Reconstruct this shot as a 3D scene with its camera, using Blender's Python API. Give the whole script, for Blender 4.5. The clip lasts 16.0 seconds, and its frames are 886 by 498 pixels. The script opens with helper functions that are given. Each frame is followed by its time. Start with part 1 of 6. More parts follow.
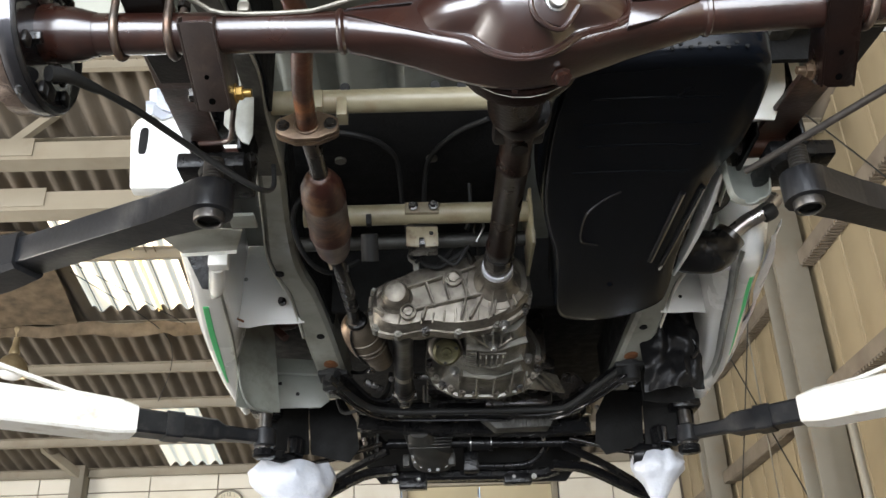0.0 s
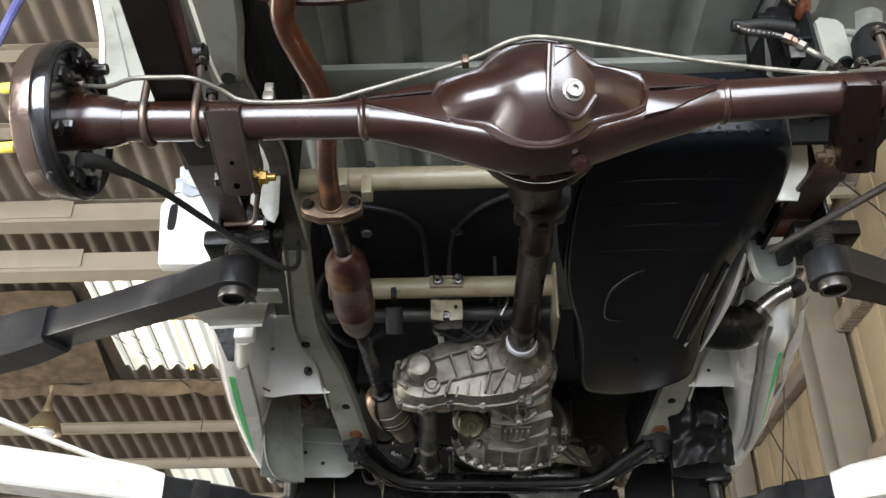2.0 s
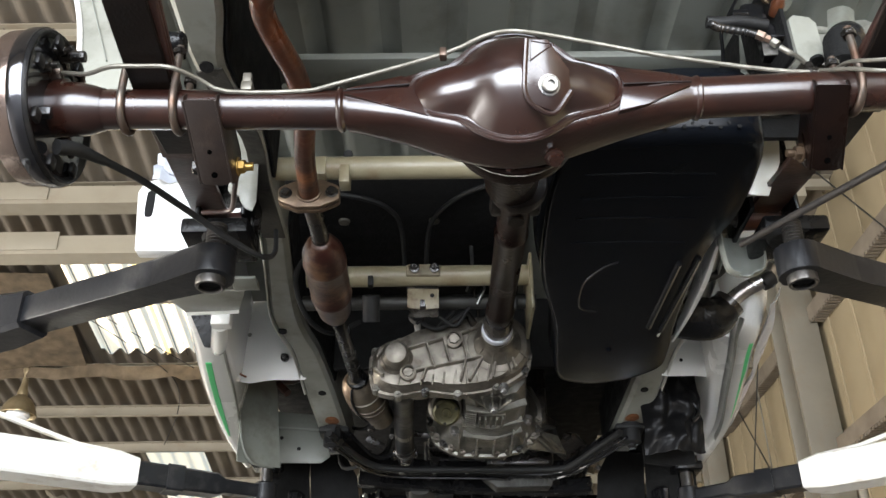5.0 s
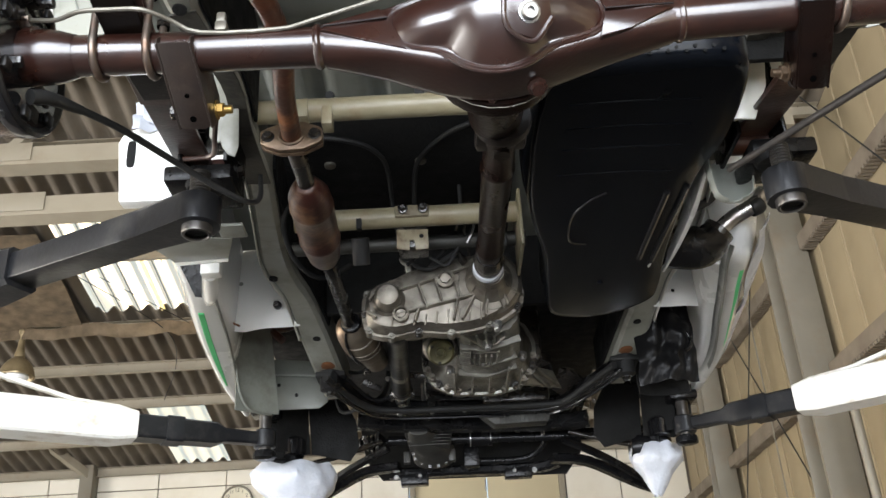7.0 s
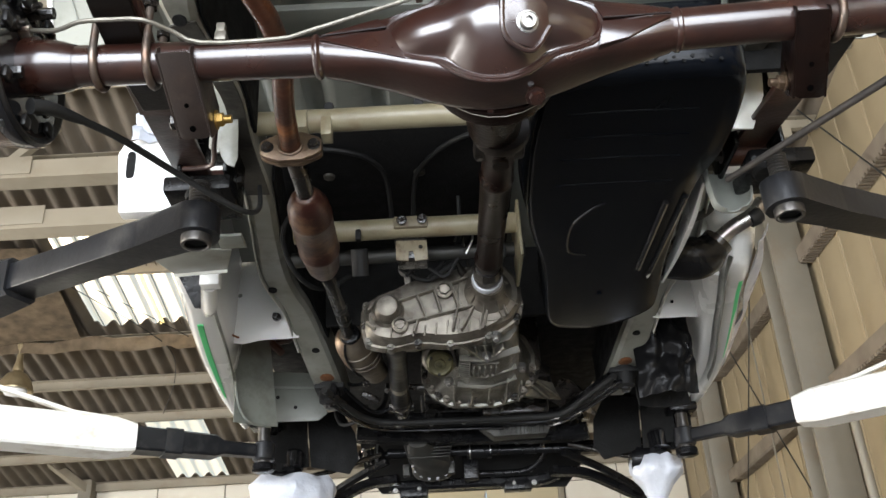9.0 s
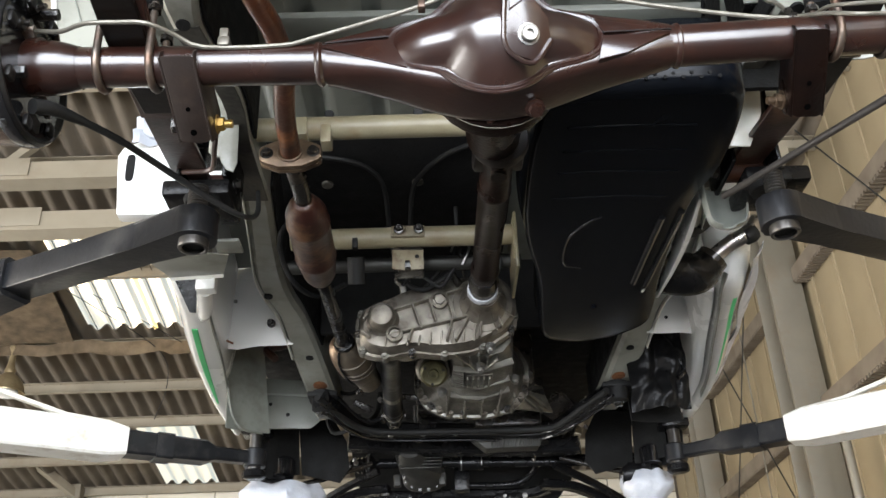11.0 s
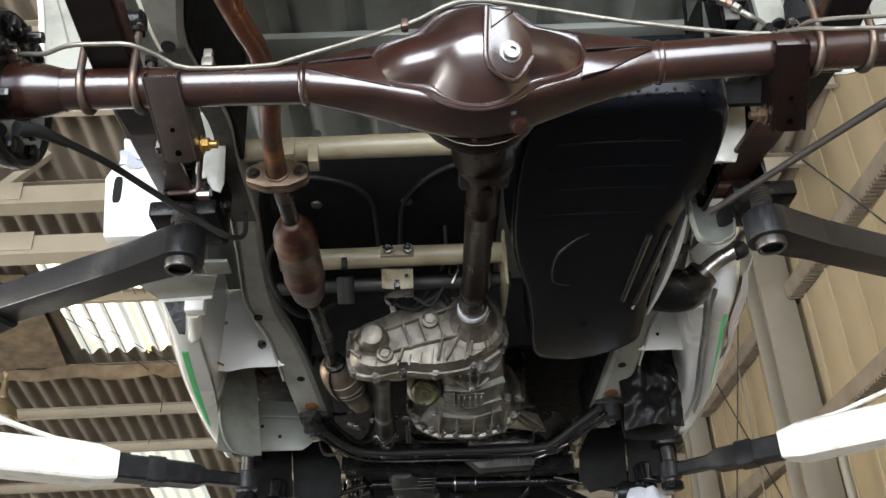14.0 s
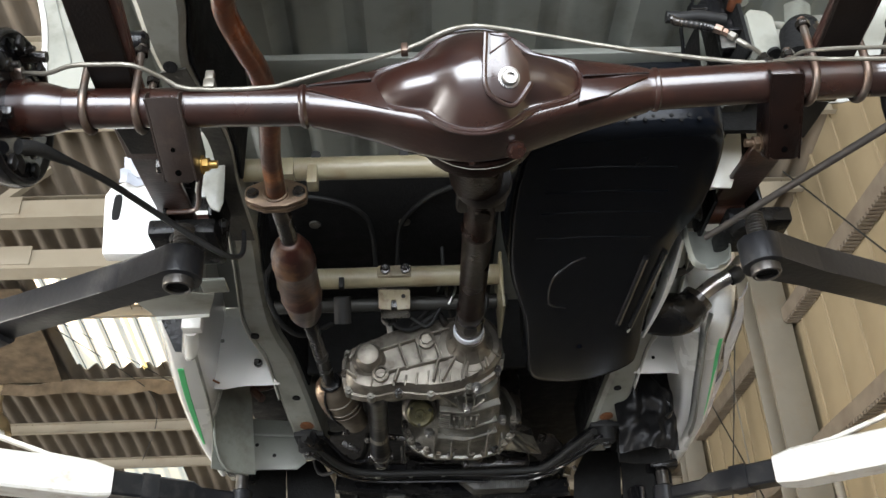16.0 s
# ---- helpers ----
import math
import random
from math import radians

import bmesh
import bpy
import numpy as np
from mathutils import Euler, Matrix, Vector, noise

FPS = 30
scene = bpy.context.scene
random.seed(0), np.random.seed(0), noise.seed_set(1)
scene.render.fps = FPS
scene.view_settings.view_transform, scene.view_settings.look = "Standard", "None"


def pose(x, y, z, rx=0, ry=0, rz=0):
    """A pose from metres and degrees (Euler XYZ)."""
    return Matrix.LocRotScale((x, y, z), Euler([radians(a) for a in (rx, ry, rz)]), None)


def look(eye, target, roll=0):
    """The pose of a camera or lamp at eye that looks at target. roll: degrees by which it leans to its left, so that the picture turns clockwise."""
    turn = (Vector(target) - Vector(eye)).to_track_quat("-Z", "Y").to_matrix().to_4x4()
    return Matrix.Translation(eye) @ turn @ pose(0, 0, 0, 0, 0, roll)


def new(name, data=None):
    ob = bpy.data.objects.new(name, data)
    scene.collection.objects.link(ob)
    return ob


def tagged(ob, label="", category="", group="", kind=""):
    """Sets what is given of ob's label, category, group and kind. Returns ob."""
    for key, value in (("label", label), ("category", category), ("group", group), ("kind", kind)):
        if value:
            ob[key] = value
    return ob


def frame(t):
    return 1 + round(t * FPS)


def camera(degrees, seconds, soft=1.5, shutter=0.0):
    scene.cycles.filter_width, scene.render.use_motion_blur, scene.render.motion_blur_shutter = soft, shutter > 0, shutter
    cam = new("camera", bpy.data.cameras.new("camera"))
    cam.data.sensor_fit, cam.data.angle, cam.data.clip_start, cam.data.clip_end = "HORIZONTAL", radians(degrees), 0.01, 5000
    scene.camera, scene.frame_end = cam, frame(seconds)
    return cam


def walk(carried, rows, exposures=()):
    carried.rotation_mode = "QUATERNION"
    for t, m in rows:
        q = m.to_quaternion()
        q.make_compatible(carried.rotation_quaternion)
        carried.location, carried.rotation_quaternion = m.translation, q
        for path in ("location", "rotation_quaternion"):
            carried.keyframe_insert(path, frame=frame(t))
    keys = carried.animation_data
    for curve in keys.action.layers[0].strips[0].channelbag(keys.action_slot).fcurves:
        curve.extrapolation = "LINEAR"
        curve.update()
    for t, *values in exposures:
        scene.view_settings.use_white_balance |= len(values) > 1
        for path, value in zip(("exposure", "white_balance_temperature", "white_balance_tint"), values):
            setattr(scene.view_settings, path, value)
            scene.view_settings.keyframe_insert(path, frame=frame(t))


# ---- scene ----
# A small four-wheel-drive van raised on a two-post lift in a steel-framed workshop, seen from below and behind.
cam = camera(51.0, 16.0)
PATH = [
    (0.0, -0.0000, 0.0000, 1.1000, 116.999, 1.819, -0.037),
    (0.5, 0.0116, -0.0329, 1.1151, 119.278, 0.998, 0.310),
    (1.0, 0.0165, -0.0242, 1.1248, 119.916, 1.528, 1.595),
    (1.5, 0.0190, -0.0225, 1.1280, 120.611, 0.676, 0.580),
    (2.0, 0.0202, -0.0244, 1.1263, 120.602, 0.494, 1.571),
    (2.5, 0.0179, -0.0308, 1.1270, 120.579, 0.277, 1.205),
    (3.0, 0.0163, -0.0340, 1.1256, 119.959, 0.119, 0.263),
    (5.5, 0.0266, -0.0415, 1.1250, 119.555, 0.680, 0.226),
    (6.0, 0.0253, -0.0379, 1.1254, 118.582, 1.187, 0.601),
    (6.5, 0.0280, -0.0264, 1.1208, 116.554, 2.410, 0.997),
    (7.0, 0.0311, -0.0262, 1.1170, 116.389, 2.985, 0.819),
    (7.5, 0.0335, -0.0198, 1.1161, 116.282, 3.159, 0.515),
    (8.0, 0.0355, -0.0265, 1.1148, 116.952, 3.584, 0.820),
    (10.5, 0.0232, -0.0211, 1.1040, 117.548, 1.863, 0.370),
    (11.0, 0.0297, -0.0280, 1.1036, 117.956, 2.001, -0.037),
    (11.5, 0.0265, -0.0360, 1.1029, 118.296, 1.915, -0.228),
    (12.0, 0.0137, -0.0508, 1.1045, 119.326, 1.188, -0.325),
    (12.5, 0.0131, -0.0364, 1.1003, 118.949, 1.383, 0.348),
    (13.0, 0.0310, -0.0331, 1.0983, 118.923, 1.973, -0.224),
    (13.5, 0.0413, -0.0260, 1.0978, 118.566, 2.728, -0.254),
    (14.0, 0.0430, -0.0259, 1.0998, 119.224, 2.669, -0.001),
    (14.5, 0.0324, -0.0393, 1.1020, 120.013, 2.068, 0.356),
    (15.0, 0.0306, -0.0401, 1.1045, 120.643, 1.811, 0.507),
    (15.5, 0.0391, -0.0359, 1.1021, 120.476, 1.972, 0.121),
    (16.0, 0.0447, -0.0361, 1.0991, 120.388, 2.095, -0.476),
]
walk(cam, [(t, pose(x, y, z, rx, ry, rz)) for t, x, y, z, rx, ry, rz in PATH])

# ---- light: overcast daylight through the open rear of the workshop and the roof lights ----
world = bpy.data.worlds.new("sky")
scene.world = world
world.use_nodes = True
wn = world.node_tree.nodes
sky = wn.new("ShaderNodeTexSky")
sky.sky_type, sky.sun_disc, sky.sun_elevation, sky.sun_rotation = "NISHITA", False, radians(26.5), radians(283)
world.node_tree.links.new(sky.outputs[0], wn["Background"].inputs[0])
wn["Background"].inputs[1].default_value = 0.15

sun = new("sun", bpy.data.lights.new("sun", "SUN"))
sun.data.energy, sun.data.angle, sun.data.color = 5.0, radians(0.6), (1.0, 0.95, 0.88)
sun.matrix_world = look((-9, -2.0, 4.6), (0, 0, 0))

door_light = new("door_light", bpy.data.lights.new("door_light", "AREA"))
door_light.data.shape, door_light.data.size, door_light.data.size_y = "RECTANGLE", 7.0, 4.0
door_light.data.energy, door_light.data.color = 400.0, (0.89, 0.93, 1.0)
door_light.matrix_world = look((-1.2, -4.2, 2.2), (-1.2, 2.0, 2.1))
side_light = new("side_light", bpy.data.lights.new("side_light", "AREA"))
side_light.data.shape, side_light.data.size, side_light.data.size_y = "RECTANGLE", 9.5, 2.7
side_light.data.energy, side_light.data.color = 285.0, (1.0, 0.985, 0.98)
side_light.matrix_world = look((-7.85, 2.5, 1.45), (0.0, 2.5, 1.9))
scene.view_settings.exposure = 1.73


# ---- materials ----
def mat(name, base, rough=0.5, metal=0.0, second=None, scale=8.0, amount=0.5, bump=0.0, bump_scale=60.0, coat=0.0,
        dirt=None, dirt_amount=0.0, dirt_scale=3.0, rough2=None, island=0.0, spec=0.5, coat_ior=1.5, coat_rough=0.12):
    """Base colour mottled towards second by fine noise, blotched with dirt by coarse noise, fine relief by bump."""
    m = bpy.data.materials.new(name)
    m.use_nodes = True
    n, ln = m.node_tree.nodes, m.node_tree.links
    p = n["Principled BSDF"]
    tc = n.new("ShaderNodeNewGeometry")
    src = tc.outputs["Position"]
    a = n.new("ShaderNodeTexNoise")
    a.inputs["Scale"].default_value, a.inputs["Detail"].default_value = scale, 6.0
    ln.new(src, a.inputs["Vector"])
    ramp = n.new("ShaderNodeMapRange")
    ramp.inputs["From Min"].default_value, ramp.inputs["From Max"].default_value = 0.35, 0.68
    ramp.inputs["To Max"].default_value = amount
    ln.new(a.outputs["Fac"], ramp.inputs["Value"])
    mix = n.new("ShaderNodeMix")
    mix.data_type = "RGBA"
    second = second or tuple(c * 0.7 for c in base)
    mix.inputs["A"].default_value, mix.inputs["B"].default_value = (*base, 1), (*second, 1)
    ln.new(ramp.outputs[0], mix.inputs["Factor"])
    colour = mix.outputs["Result"]
    if dirt:
        b = n.new("ShaderNodeTexNoise")
        b.inputs["Scale"].default_value, b.inputs["Detail"].default_value, b.inputs["Roughness"].default_value = dirt_scale, 8.0, 0.65
        ln.new(src, b.inputs["Vector"])
        r2 = n.new("ShaderNodeMapRange")
        r2.inputs["From Min"].default_value, r2.inputs["From Max"].default_value = 0.52, 0.66
        r2.inputs["To Max"].default_value = dirt_amount
        ln.new(b.outputs["Fac"], r2.inputs["Value"])
        mix2 = n.new("ShaderNodeMix")
        mix2.data_type = "RGBA"
        mix2.inputs["B"].default_value = (*dirt, 1)
        ln.new(colour, mix2.inputs["A"])
        ln.new(r2.outputs[0], mix2.inputs["Factor"])
        colour = mix2.outputs["Result"]
    if island:
        oi = n.new("ShaderNodeObjectInfo")
        hs = n.new("ShaderNodeHueSaturation")
        mr = n.new("ShaderNodeMapRange")
        mr.inputs["To Min"].default_value, mr.inputs["To Max"].default_value = 1 - island, 1 + island
        ln.new(oi.outputs["Random"], mr.inputs["Value"])
        ln.new(mr.outputs[0], hs.inputs["Value"])
        ln.new(colour, hs.inputs["Color"])
        colour = hs.outputs["Color"]
    ln.new(colour, p.inputs["Base Color"])
    rr = n.new("ShaderNodeMapRange")
    rr.inputs["From Min"].default_value, rr.inputs["From Max"].default_value = 0.3, 0.7
    rr.inputs["To Min"].default_value = rough * 0.8
    rr.inputs["To Max"].default_value = min(1.0, rough2 or rough * 1.25)
    ln.new(a.outputs["Fac"], rr.inputs["Value"])
    ln.new(rr.outputs[0], p.inputs["Roughness"])
    p.inputs["Metallic"].default_value = metal
    p.inputs["Coat Weight"].default_value = coat
    p.inputs["Coat Roughness"].default_value, p.inputs["Coat IOR"].default_value = coat_rough, coat_ior
    p.inputs["Specular IOR Level"].default_value = spec
    if bump:
        c = n.new("ShaderNodeTexNoise")
        c.inputs["Scale"].default_value, c.inputs["Detail"].default_value = bump_scale, 4.0
        ln.new(src, c.inputs["Vector"])
        bn = n.new("ShaderNodeBump")
        bn.inputs["Strength"].default_value, bn.inputs["Distance"].default_value = bump, 0.004
        ln.new(c.outputs["Fac"], bn.inputs["Height"])
        ln.new(bn.outputs[0], p.inputs["Normal"])
    return m


BROWN = mat("brown_chassis_paint", (0.021, 0.0068, 0.0042), 0.30, 0.0, (0.011, 0.0042, 0.0032), 14, 0.8, 0.10, 130, 1.0, (0.050, 0.018, 0.010), 0.35, 9, spec=0.25, coat_ior=1.58, coat_rough=0.18)
COVER = mat("smoky_brown_cover_paint", (0.024, 0.0085, 0.0055), 0.30, 0.0, (0.012, 0.0050, 0.0040), 9, 0.9, 0.08, 90, 1.0, (0.060, 0.028, 0.016), 0.4, 7, spec=0.25, coat_ior=1.75, coat_rough=0.20)
SHAFT_BROWN = mat("brown_coated_shaft", (0.0085, 0.0042, 0.0031), 0.30, 0.0, (0.004, 0.0026, 0.0023), 18, 0.8, 0.2, 200, 0.0, (0.020, 0.010, 0.007), 0.4, 12, spec=0.10)
BROWN_WORN = mat("worn_grey_brown_paint", (0.021, 0.014, 0.011), 0.38, 0.0, (0.011, 0.007, 0.006), 22, 0.8, 0.15, 200, 0.2, (0.055, 0.038, 0.027), 0.4, 18)
PLATE_BLACK = mat("greasy_black_plate", (0.006, 0.006, 0.0065), 0.34, 0.0, (0.012, 0.011, 0.010), 24, 0.8, 0.3, 120, 0.0, (0.020, 0.016, 0.012), 0.4, 12, spec=0.22)
BAND = mat("dark_polished_rim", (0.13, 0.13, 0.14), 0.12, 0.95, (0.06, 0.058, 0.062), 9, 0.7, 0.05, 90)
BLUE_TAPE = mat("lilac_blue_film", (0.07, 0.07, 0.20), 0.4, 0.0, (0.16, 0.16, 0.33), 9, 0.7)
YELLOW = mat("yellow_plastic", (0.80, 0.66, 0.08), 0.4, 0.0, (0.66, 0.54, 0.08), 14, 0.6)
THREAD = mat("greasy_thread_steel", (0.10, 0.095, 0.09), 0.35, 0.8, (0.05, 0.045, 0.04), 40, 0.8)
UBOLT = mat("tarnished_u_bolt", (0.16, 0.14, 0.12), 0.38, 0.8, (0.12, 0.055, 0.03), 25, 0.8)
BROWN_RUST = mat("rusty_brown_steel", (0.040, 0.014, 0.009), 0.42, 0.0, (0.011, 0.007, 0.006), 14, 0.9, 0.25, 150, 0.2, (0.13, 0.042, 0.017), 0.5, 9)
DARK_BROWN = mat("dark_waxed_steel", (0.0058, 0.0038, 0.0030), 0.42, 0.0, (0.004, 0.003, 0.0026), 18, 0.8, 0.15, 250, 0.0, (0.014, 0.008, 0.005), 0.4, 12, spec=0.2)
DARK_ALU = mat("oily_grey_casting", (0.050, 0.050, 0.045), 0.5, 0.5, (0.04, 0.038, 0.034), 20, 0.9, 0.2, 300)
ORANGE_RUST = mat("orange_rusted_pipe", (0.105, 0.030, 0.010), 0.30, 0.1, (0.026, 0.012, 0.008), 13, 0.95, 0.35, 120, 0.5, (0.26, 0.105, 0.035), 0.6, 10)
RED_RUST = mat("red_brown_rusted_can", (0.030, 0.0095, 0.0070), 0.34, 0.1, (0.016, 0.0075, 0.0060), 15, 0.8, 0.12, 140, 0.0, (0.15, 0.080, 0.040), 0.55, 13, spec=0.3)
FLANGE = mat("tarnished_flange_steel", (0.17, 0.118, 0.075), 0.36, 0.6, (0.05, 0.030, 0.020), 26, 0.9, 0.3, 200)
BODY = mat("grey_white_body_paint", (0.27, 0.272, 0.235), 0.42, 0.0, (0.17, 0.17, 0.143), 6, 0.85, 0.06, 60, 0.25, (0.085, 0.075, 0.055), 0.5, 9)
BODY_LIGHT = mat("clean_white_panel_paint", (0.66, 0.66, 0.60), 0.32, 0.0, (0.58, 0.575, 0.51), 6, 0.7, 0.06, 60, 0.4, (0.45, 0.38, 0.27), 0.3, 8)
DUSTY_RUBBER = mat("dusty_cable_rubber", (0.045, 0.038, 0.032), 0.6, 0.0, (0.025, 0.022, 0.02), 30, 0.8, 0.2, 150)
DUCT = mat("black_moulded_plastic", (0.005, 0.005, 0.0055), 0.32, 0.0, (0.008, 0.008, 0.008), 12, 0.8, 0.5, 34, 0.0, spec=0.15)
MOTTLED_DARK = mat("mottled_dark_grey", (0.030, 0.028, 0.023), 0.7, 0.0, (0.075, 0.070, 0.056), 14, 0.9, 0.4, 120, 0.0, (0.012, 0.011, 0.010), 0.7, 16, spec=0.3)
GLOSS_BLACK = mat("gloss_black_bead", (0.006, 0.006, 0.007), 0.2, 0.0, (0.009, 0.009, 0.010), 20, 0.6, 0, 60, 0.3, spec=0.5)
BODY_DIM = mat("dull_grey_white_paint", (0.21, 0.22, 0.195), 0.5, 0.0, (0.155, 0.162, 0.142), 6, 0.8, 0.08, 60, 0.1, (0.10, 0.088, 0.06), 0.4, 6)
WHITE_BODY = mat("white_gloss_body_paint", (0.78, 0.78, 0.75), 0.25, 0.0, (0.72, 0.72, 0.68), 4, 0.6, 0, 60, 0.6)
BEAM_PAINT = mat("cream_primer_paint", (0.29, 0.255, 0.165), 0.36, 0.0, (0.20, 0.168, 0.10), 12, 0.8, 0.1, 90, 0, (0.18, 0.12, 0.06), 0.6, 14)
BEAM_RUST = mat("rust_eaten_cream_paint", (0.24, 0.21, 0.14), 0.5, 0.0, (0.14, 0.105, 0.06), 16, 0.9, 0.15, 90, 0, (0.06, 0.025, 0.010), 0.95, 22)
RUST_SPOT = mat("rust_stain", (0.20, 0.07, 0.02), 0.8, 0.0, (0.10, 0.04, 0.015), 60, 0.9, 0.3, 200)
GREEN = mat("green_tape", (0.10, 0.62, 0.22), 0.5, 0.0, (0.14, 0.66, 0.28), 8, 0.5)
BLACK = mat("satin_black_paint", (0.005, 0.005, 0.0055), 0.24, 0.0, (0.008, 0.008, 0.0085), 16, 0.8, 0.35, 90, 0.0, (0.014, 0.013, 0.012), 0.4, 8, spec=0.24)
BLACK_MAT = mat("black_underseal_and_shade", (0.005, 0.005, 0.005), 0.8, 0.0, (0.009, 0.009, 0.0085), 30, 0.8, 0.5, 160, spec=0.22)
TANK = mat("black_tank_paint", (0.0034, 0.0042, 0.0060), 0.22, 0.0, (0.004, 0.0048, 0.0064), 9, 0.9, 0.14, 9, 0.0, (0.006, 0.006, 0.007), 0.3, 5, spec=0.11)
RUBBER = mat("black_rubber", (0.010, 0.010, 0.010), 0.6, 0.0, (0.017, 0.017, 0.016), 20, 0.6, 0.2, 150, spec=0.3)
GREASY = mat("greasy_black_iron", (0.010, 0.009, 0.008), 0.26, 0.3, (0.022, 0.018, 0.015), 24, 0.8, 0.35, 200, 0.4, (0.07, 0.05, 0.03), 0.4, 18)
ALU = mat("grey_cast_aluminium", (0.225, 0.205, 0.172), 0.40, 0.75, (0.11, 0.096, 0.076), 30, 0.9, 0.3, 420, 0, (0.035, 0.028, 0.020), 0.85, 20)
ALU_LIGHT = mat("pale_cast_aluminium", (0.185, 0.178, 0.152), 0.34, 0.75, (0.075, 0.070, 0.058), 20, 0.9, 0.30, 380, 0.25, (0.030, 0.026, 0.020), 0.8, 13)
ZINC = mat("zinc_plated_bolt", (0.34, 0.34, 0.33), 0.33, 0.9, (0.28, 0.26, 0.23), 60, 0.7)
BRASS = mat("yellow_passivated_bolt", (0.36, 0.235, 0.070), 0.35, 0.8, (0.30, 0.18, 0.05), 60, 0.8)
LINE = mat("plated_brake_line", (0.175, 0.162, 0.135), 0.4, 0.5, (0.10, 0.092, 0.072), 40, 0.8)
STEEL = mat("bare_steel", (0.42, 0.41, 0.40), 0.28, 0.95, (0.25, 0.22, 0.20), 20, 0.8, 0.1, 200)
DRUM = mat("machined_iron_drum", (0.22, 0.175, 0.15), 0.20, 0.85, (0.15, 0.10, 0.08), 10, 0.7, 0.15, 120)
CAN_TAN = mat("heat_tanned_can", (0.095, 0.078, 0.055), 0.5, 0.2, (0.050, 0.038, 0.027), 26, 0.9, 0.25, 220, 0, (0.028, 0.021, 0.016), 0.6, 18)
OIL_FILTER = mat("olive_filter_can", (0.080, 0.072, 0.034), 0.32, 0.6, (0.035, 0.032, 0.018), 25, 0.8)
ARM_DARK = mat("dark_grey_lift_paint", (0.0080, 0.0085, 0.0100), 0.36, 0.0, (0.013, 0.0135, 0.015), 12, 0.7, 0.14, 100, 0, (0.07, 0.066, 0.06), 0.35, 11, spec=0.35)
ARM_WHITE = mat("ivory_lift_paint", (0.80, 0.79, 0.74), 0.4, 0.0, (0.72, 0.70, 0.62), 5, 0.6, 0.05, 80, 0.1, (0.40, 0.32, 0.22), 0.55, 12)
PLASTIC = mat("white_polythene", (0.52, 0.54, 0.58), 0.30, 0.0, (0.38, 0.40, 0.45), 14, 0.8, 0.8, 45)
CLAD = mat("beige_wall_sheet", (0.28, 0.222, 0.132), 0.6, 0.0, (0.23, 0.18, 0.105), 1.5, 0.9, 0.08, 30, 0, (0.24, 0.18, 0.10), 0.35, 0.9)
COLUMN = mat("grey_green_steel_paint", (0.205, 0.184, 0.140), 0.55, 0.0, (0.16, 0.142, 0.108), 2.5, 0.8, 0.08, 60, 0, (0.18, 0.13, 0.08), 0.45, 3)
# Body paint toned down: the shade on these panels is in the colour.
SHADED_BODY = mat("shaded_underbody_paint", (0.150, 0.158, 0.135), 0.5, 0.0, (0.095, 0.098, 0.082), 7, 0.85, 0.1, 80, 0.1, (0.055, 0.045, 0.030), 0.5, 10)
GIRT = mat("brown_grey_girt", (0.18, 0.148, 0.108), 0.65, 0.0, (0.13, 0.10, 0.07), 5, 0.8, 0.1, 60)
ROOF = mat("grey_brown_cement_sheet", (0.143, 0.117, 0.084), 0.9, 0.0, (0.095, 0.077, 0.055), 2.0, 0.9, 0.25, 60, 0, (0.12, 0.085, 0.05), 0.5, 1.2)
PURLIN = mat("cream_purlin_paint", (0.27, 0.234, 0.170), 0.6, 0.0, (0.235, 0.20, 0.142), 4, 0.8, 0.08, 60, 0, (0.18, 0.12, 0.07), 0.35, 3)
TILE = mat("off_white_wall_panel", (0.72, 0.67, 0.56), 0.45, 0.0, (0.66, 0.60, 0.48), 1.5, 0.8, 0.03, 30, 0, (0.45, 0.37, 0.25), 0.25, 1.0)
SHUTTER = mat("yellowed_door_panel", (0.56, 0.48, 0.31), 0.45, 0.0, (0.50, 0.42, 0.27), 1.2, 0.8)
CONCRETE = mat("worn_concrete", (0.082, 0.079, 0.075), 0.6, 0.0, (0.060, 0.057, 0.054), 1.2, 0.9, 0.2, 40, 0, (0.06, 0.056, 0.052), 0.6, 0.8)
TARP = mat("brown_stained_sheet", (0.115, 0.080, 0.043), 0.9, 0.0, (0.055, 0.038, 0.020), 9, 0.95, 0.5, 40, 0, (0.17, 0.125, 0.07), 0.5, 3)
LAMP_SHADE = mat("brassy_lamp_shade", (0.36, 0.29, 0.17), 0.35, 0.6, (0.24, 0.18, 0.10), 12, 0.8)
BULB = mat("frosted_bulb_glass", (0.80, 0.80, 0.78), 0.2, 0.0, (0.76, 0.76, 0.74), 8, 0.5)
CLOCK_FACE = mat("cream_clock_face", (0.66, 0.60, 0.45), 0.5, 0.0, (0.60, 0.54, 0.40), 6, 0.6)
HOLE = mat("dark_hole", (0.0015, 0.0015, 0.0015), 0.95, spec=0.0)
INK = mat("black_ink", (0.03, 0.028, 0.025), 0.6)

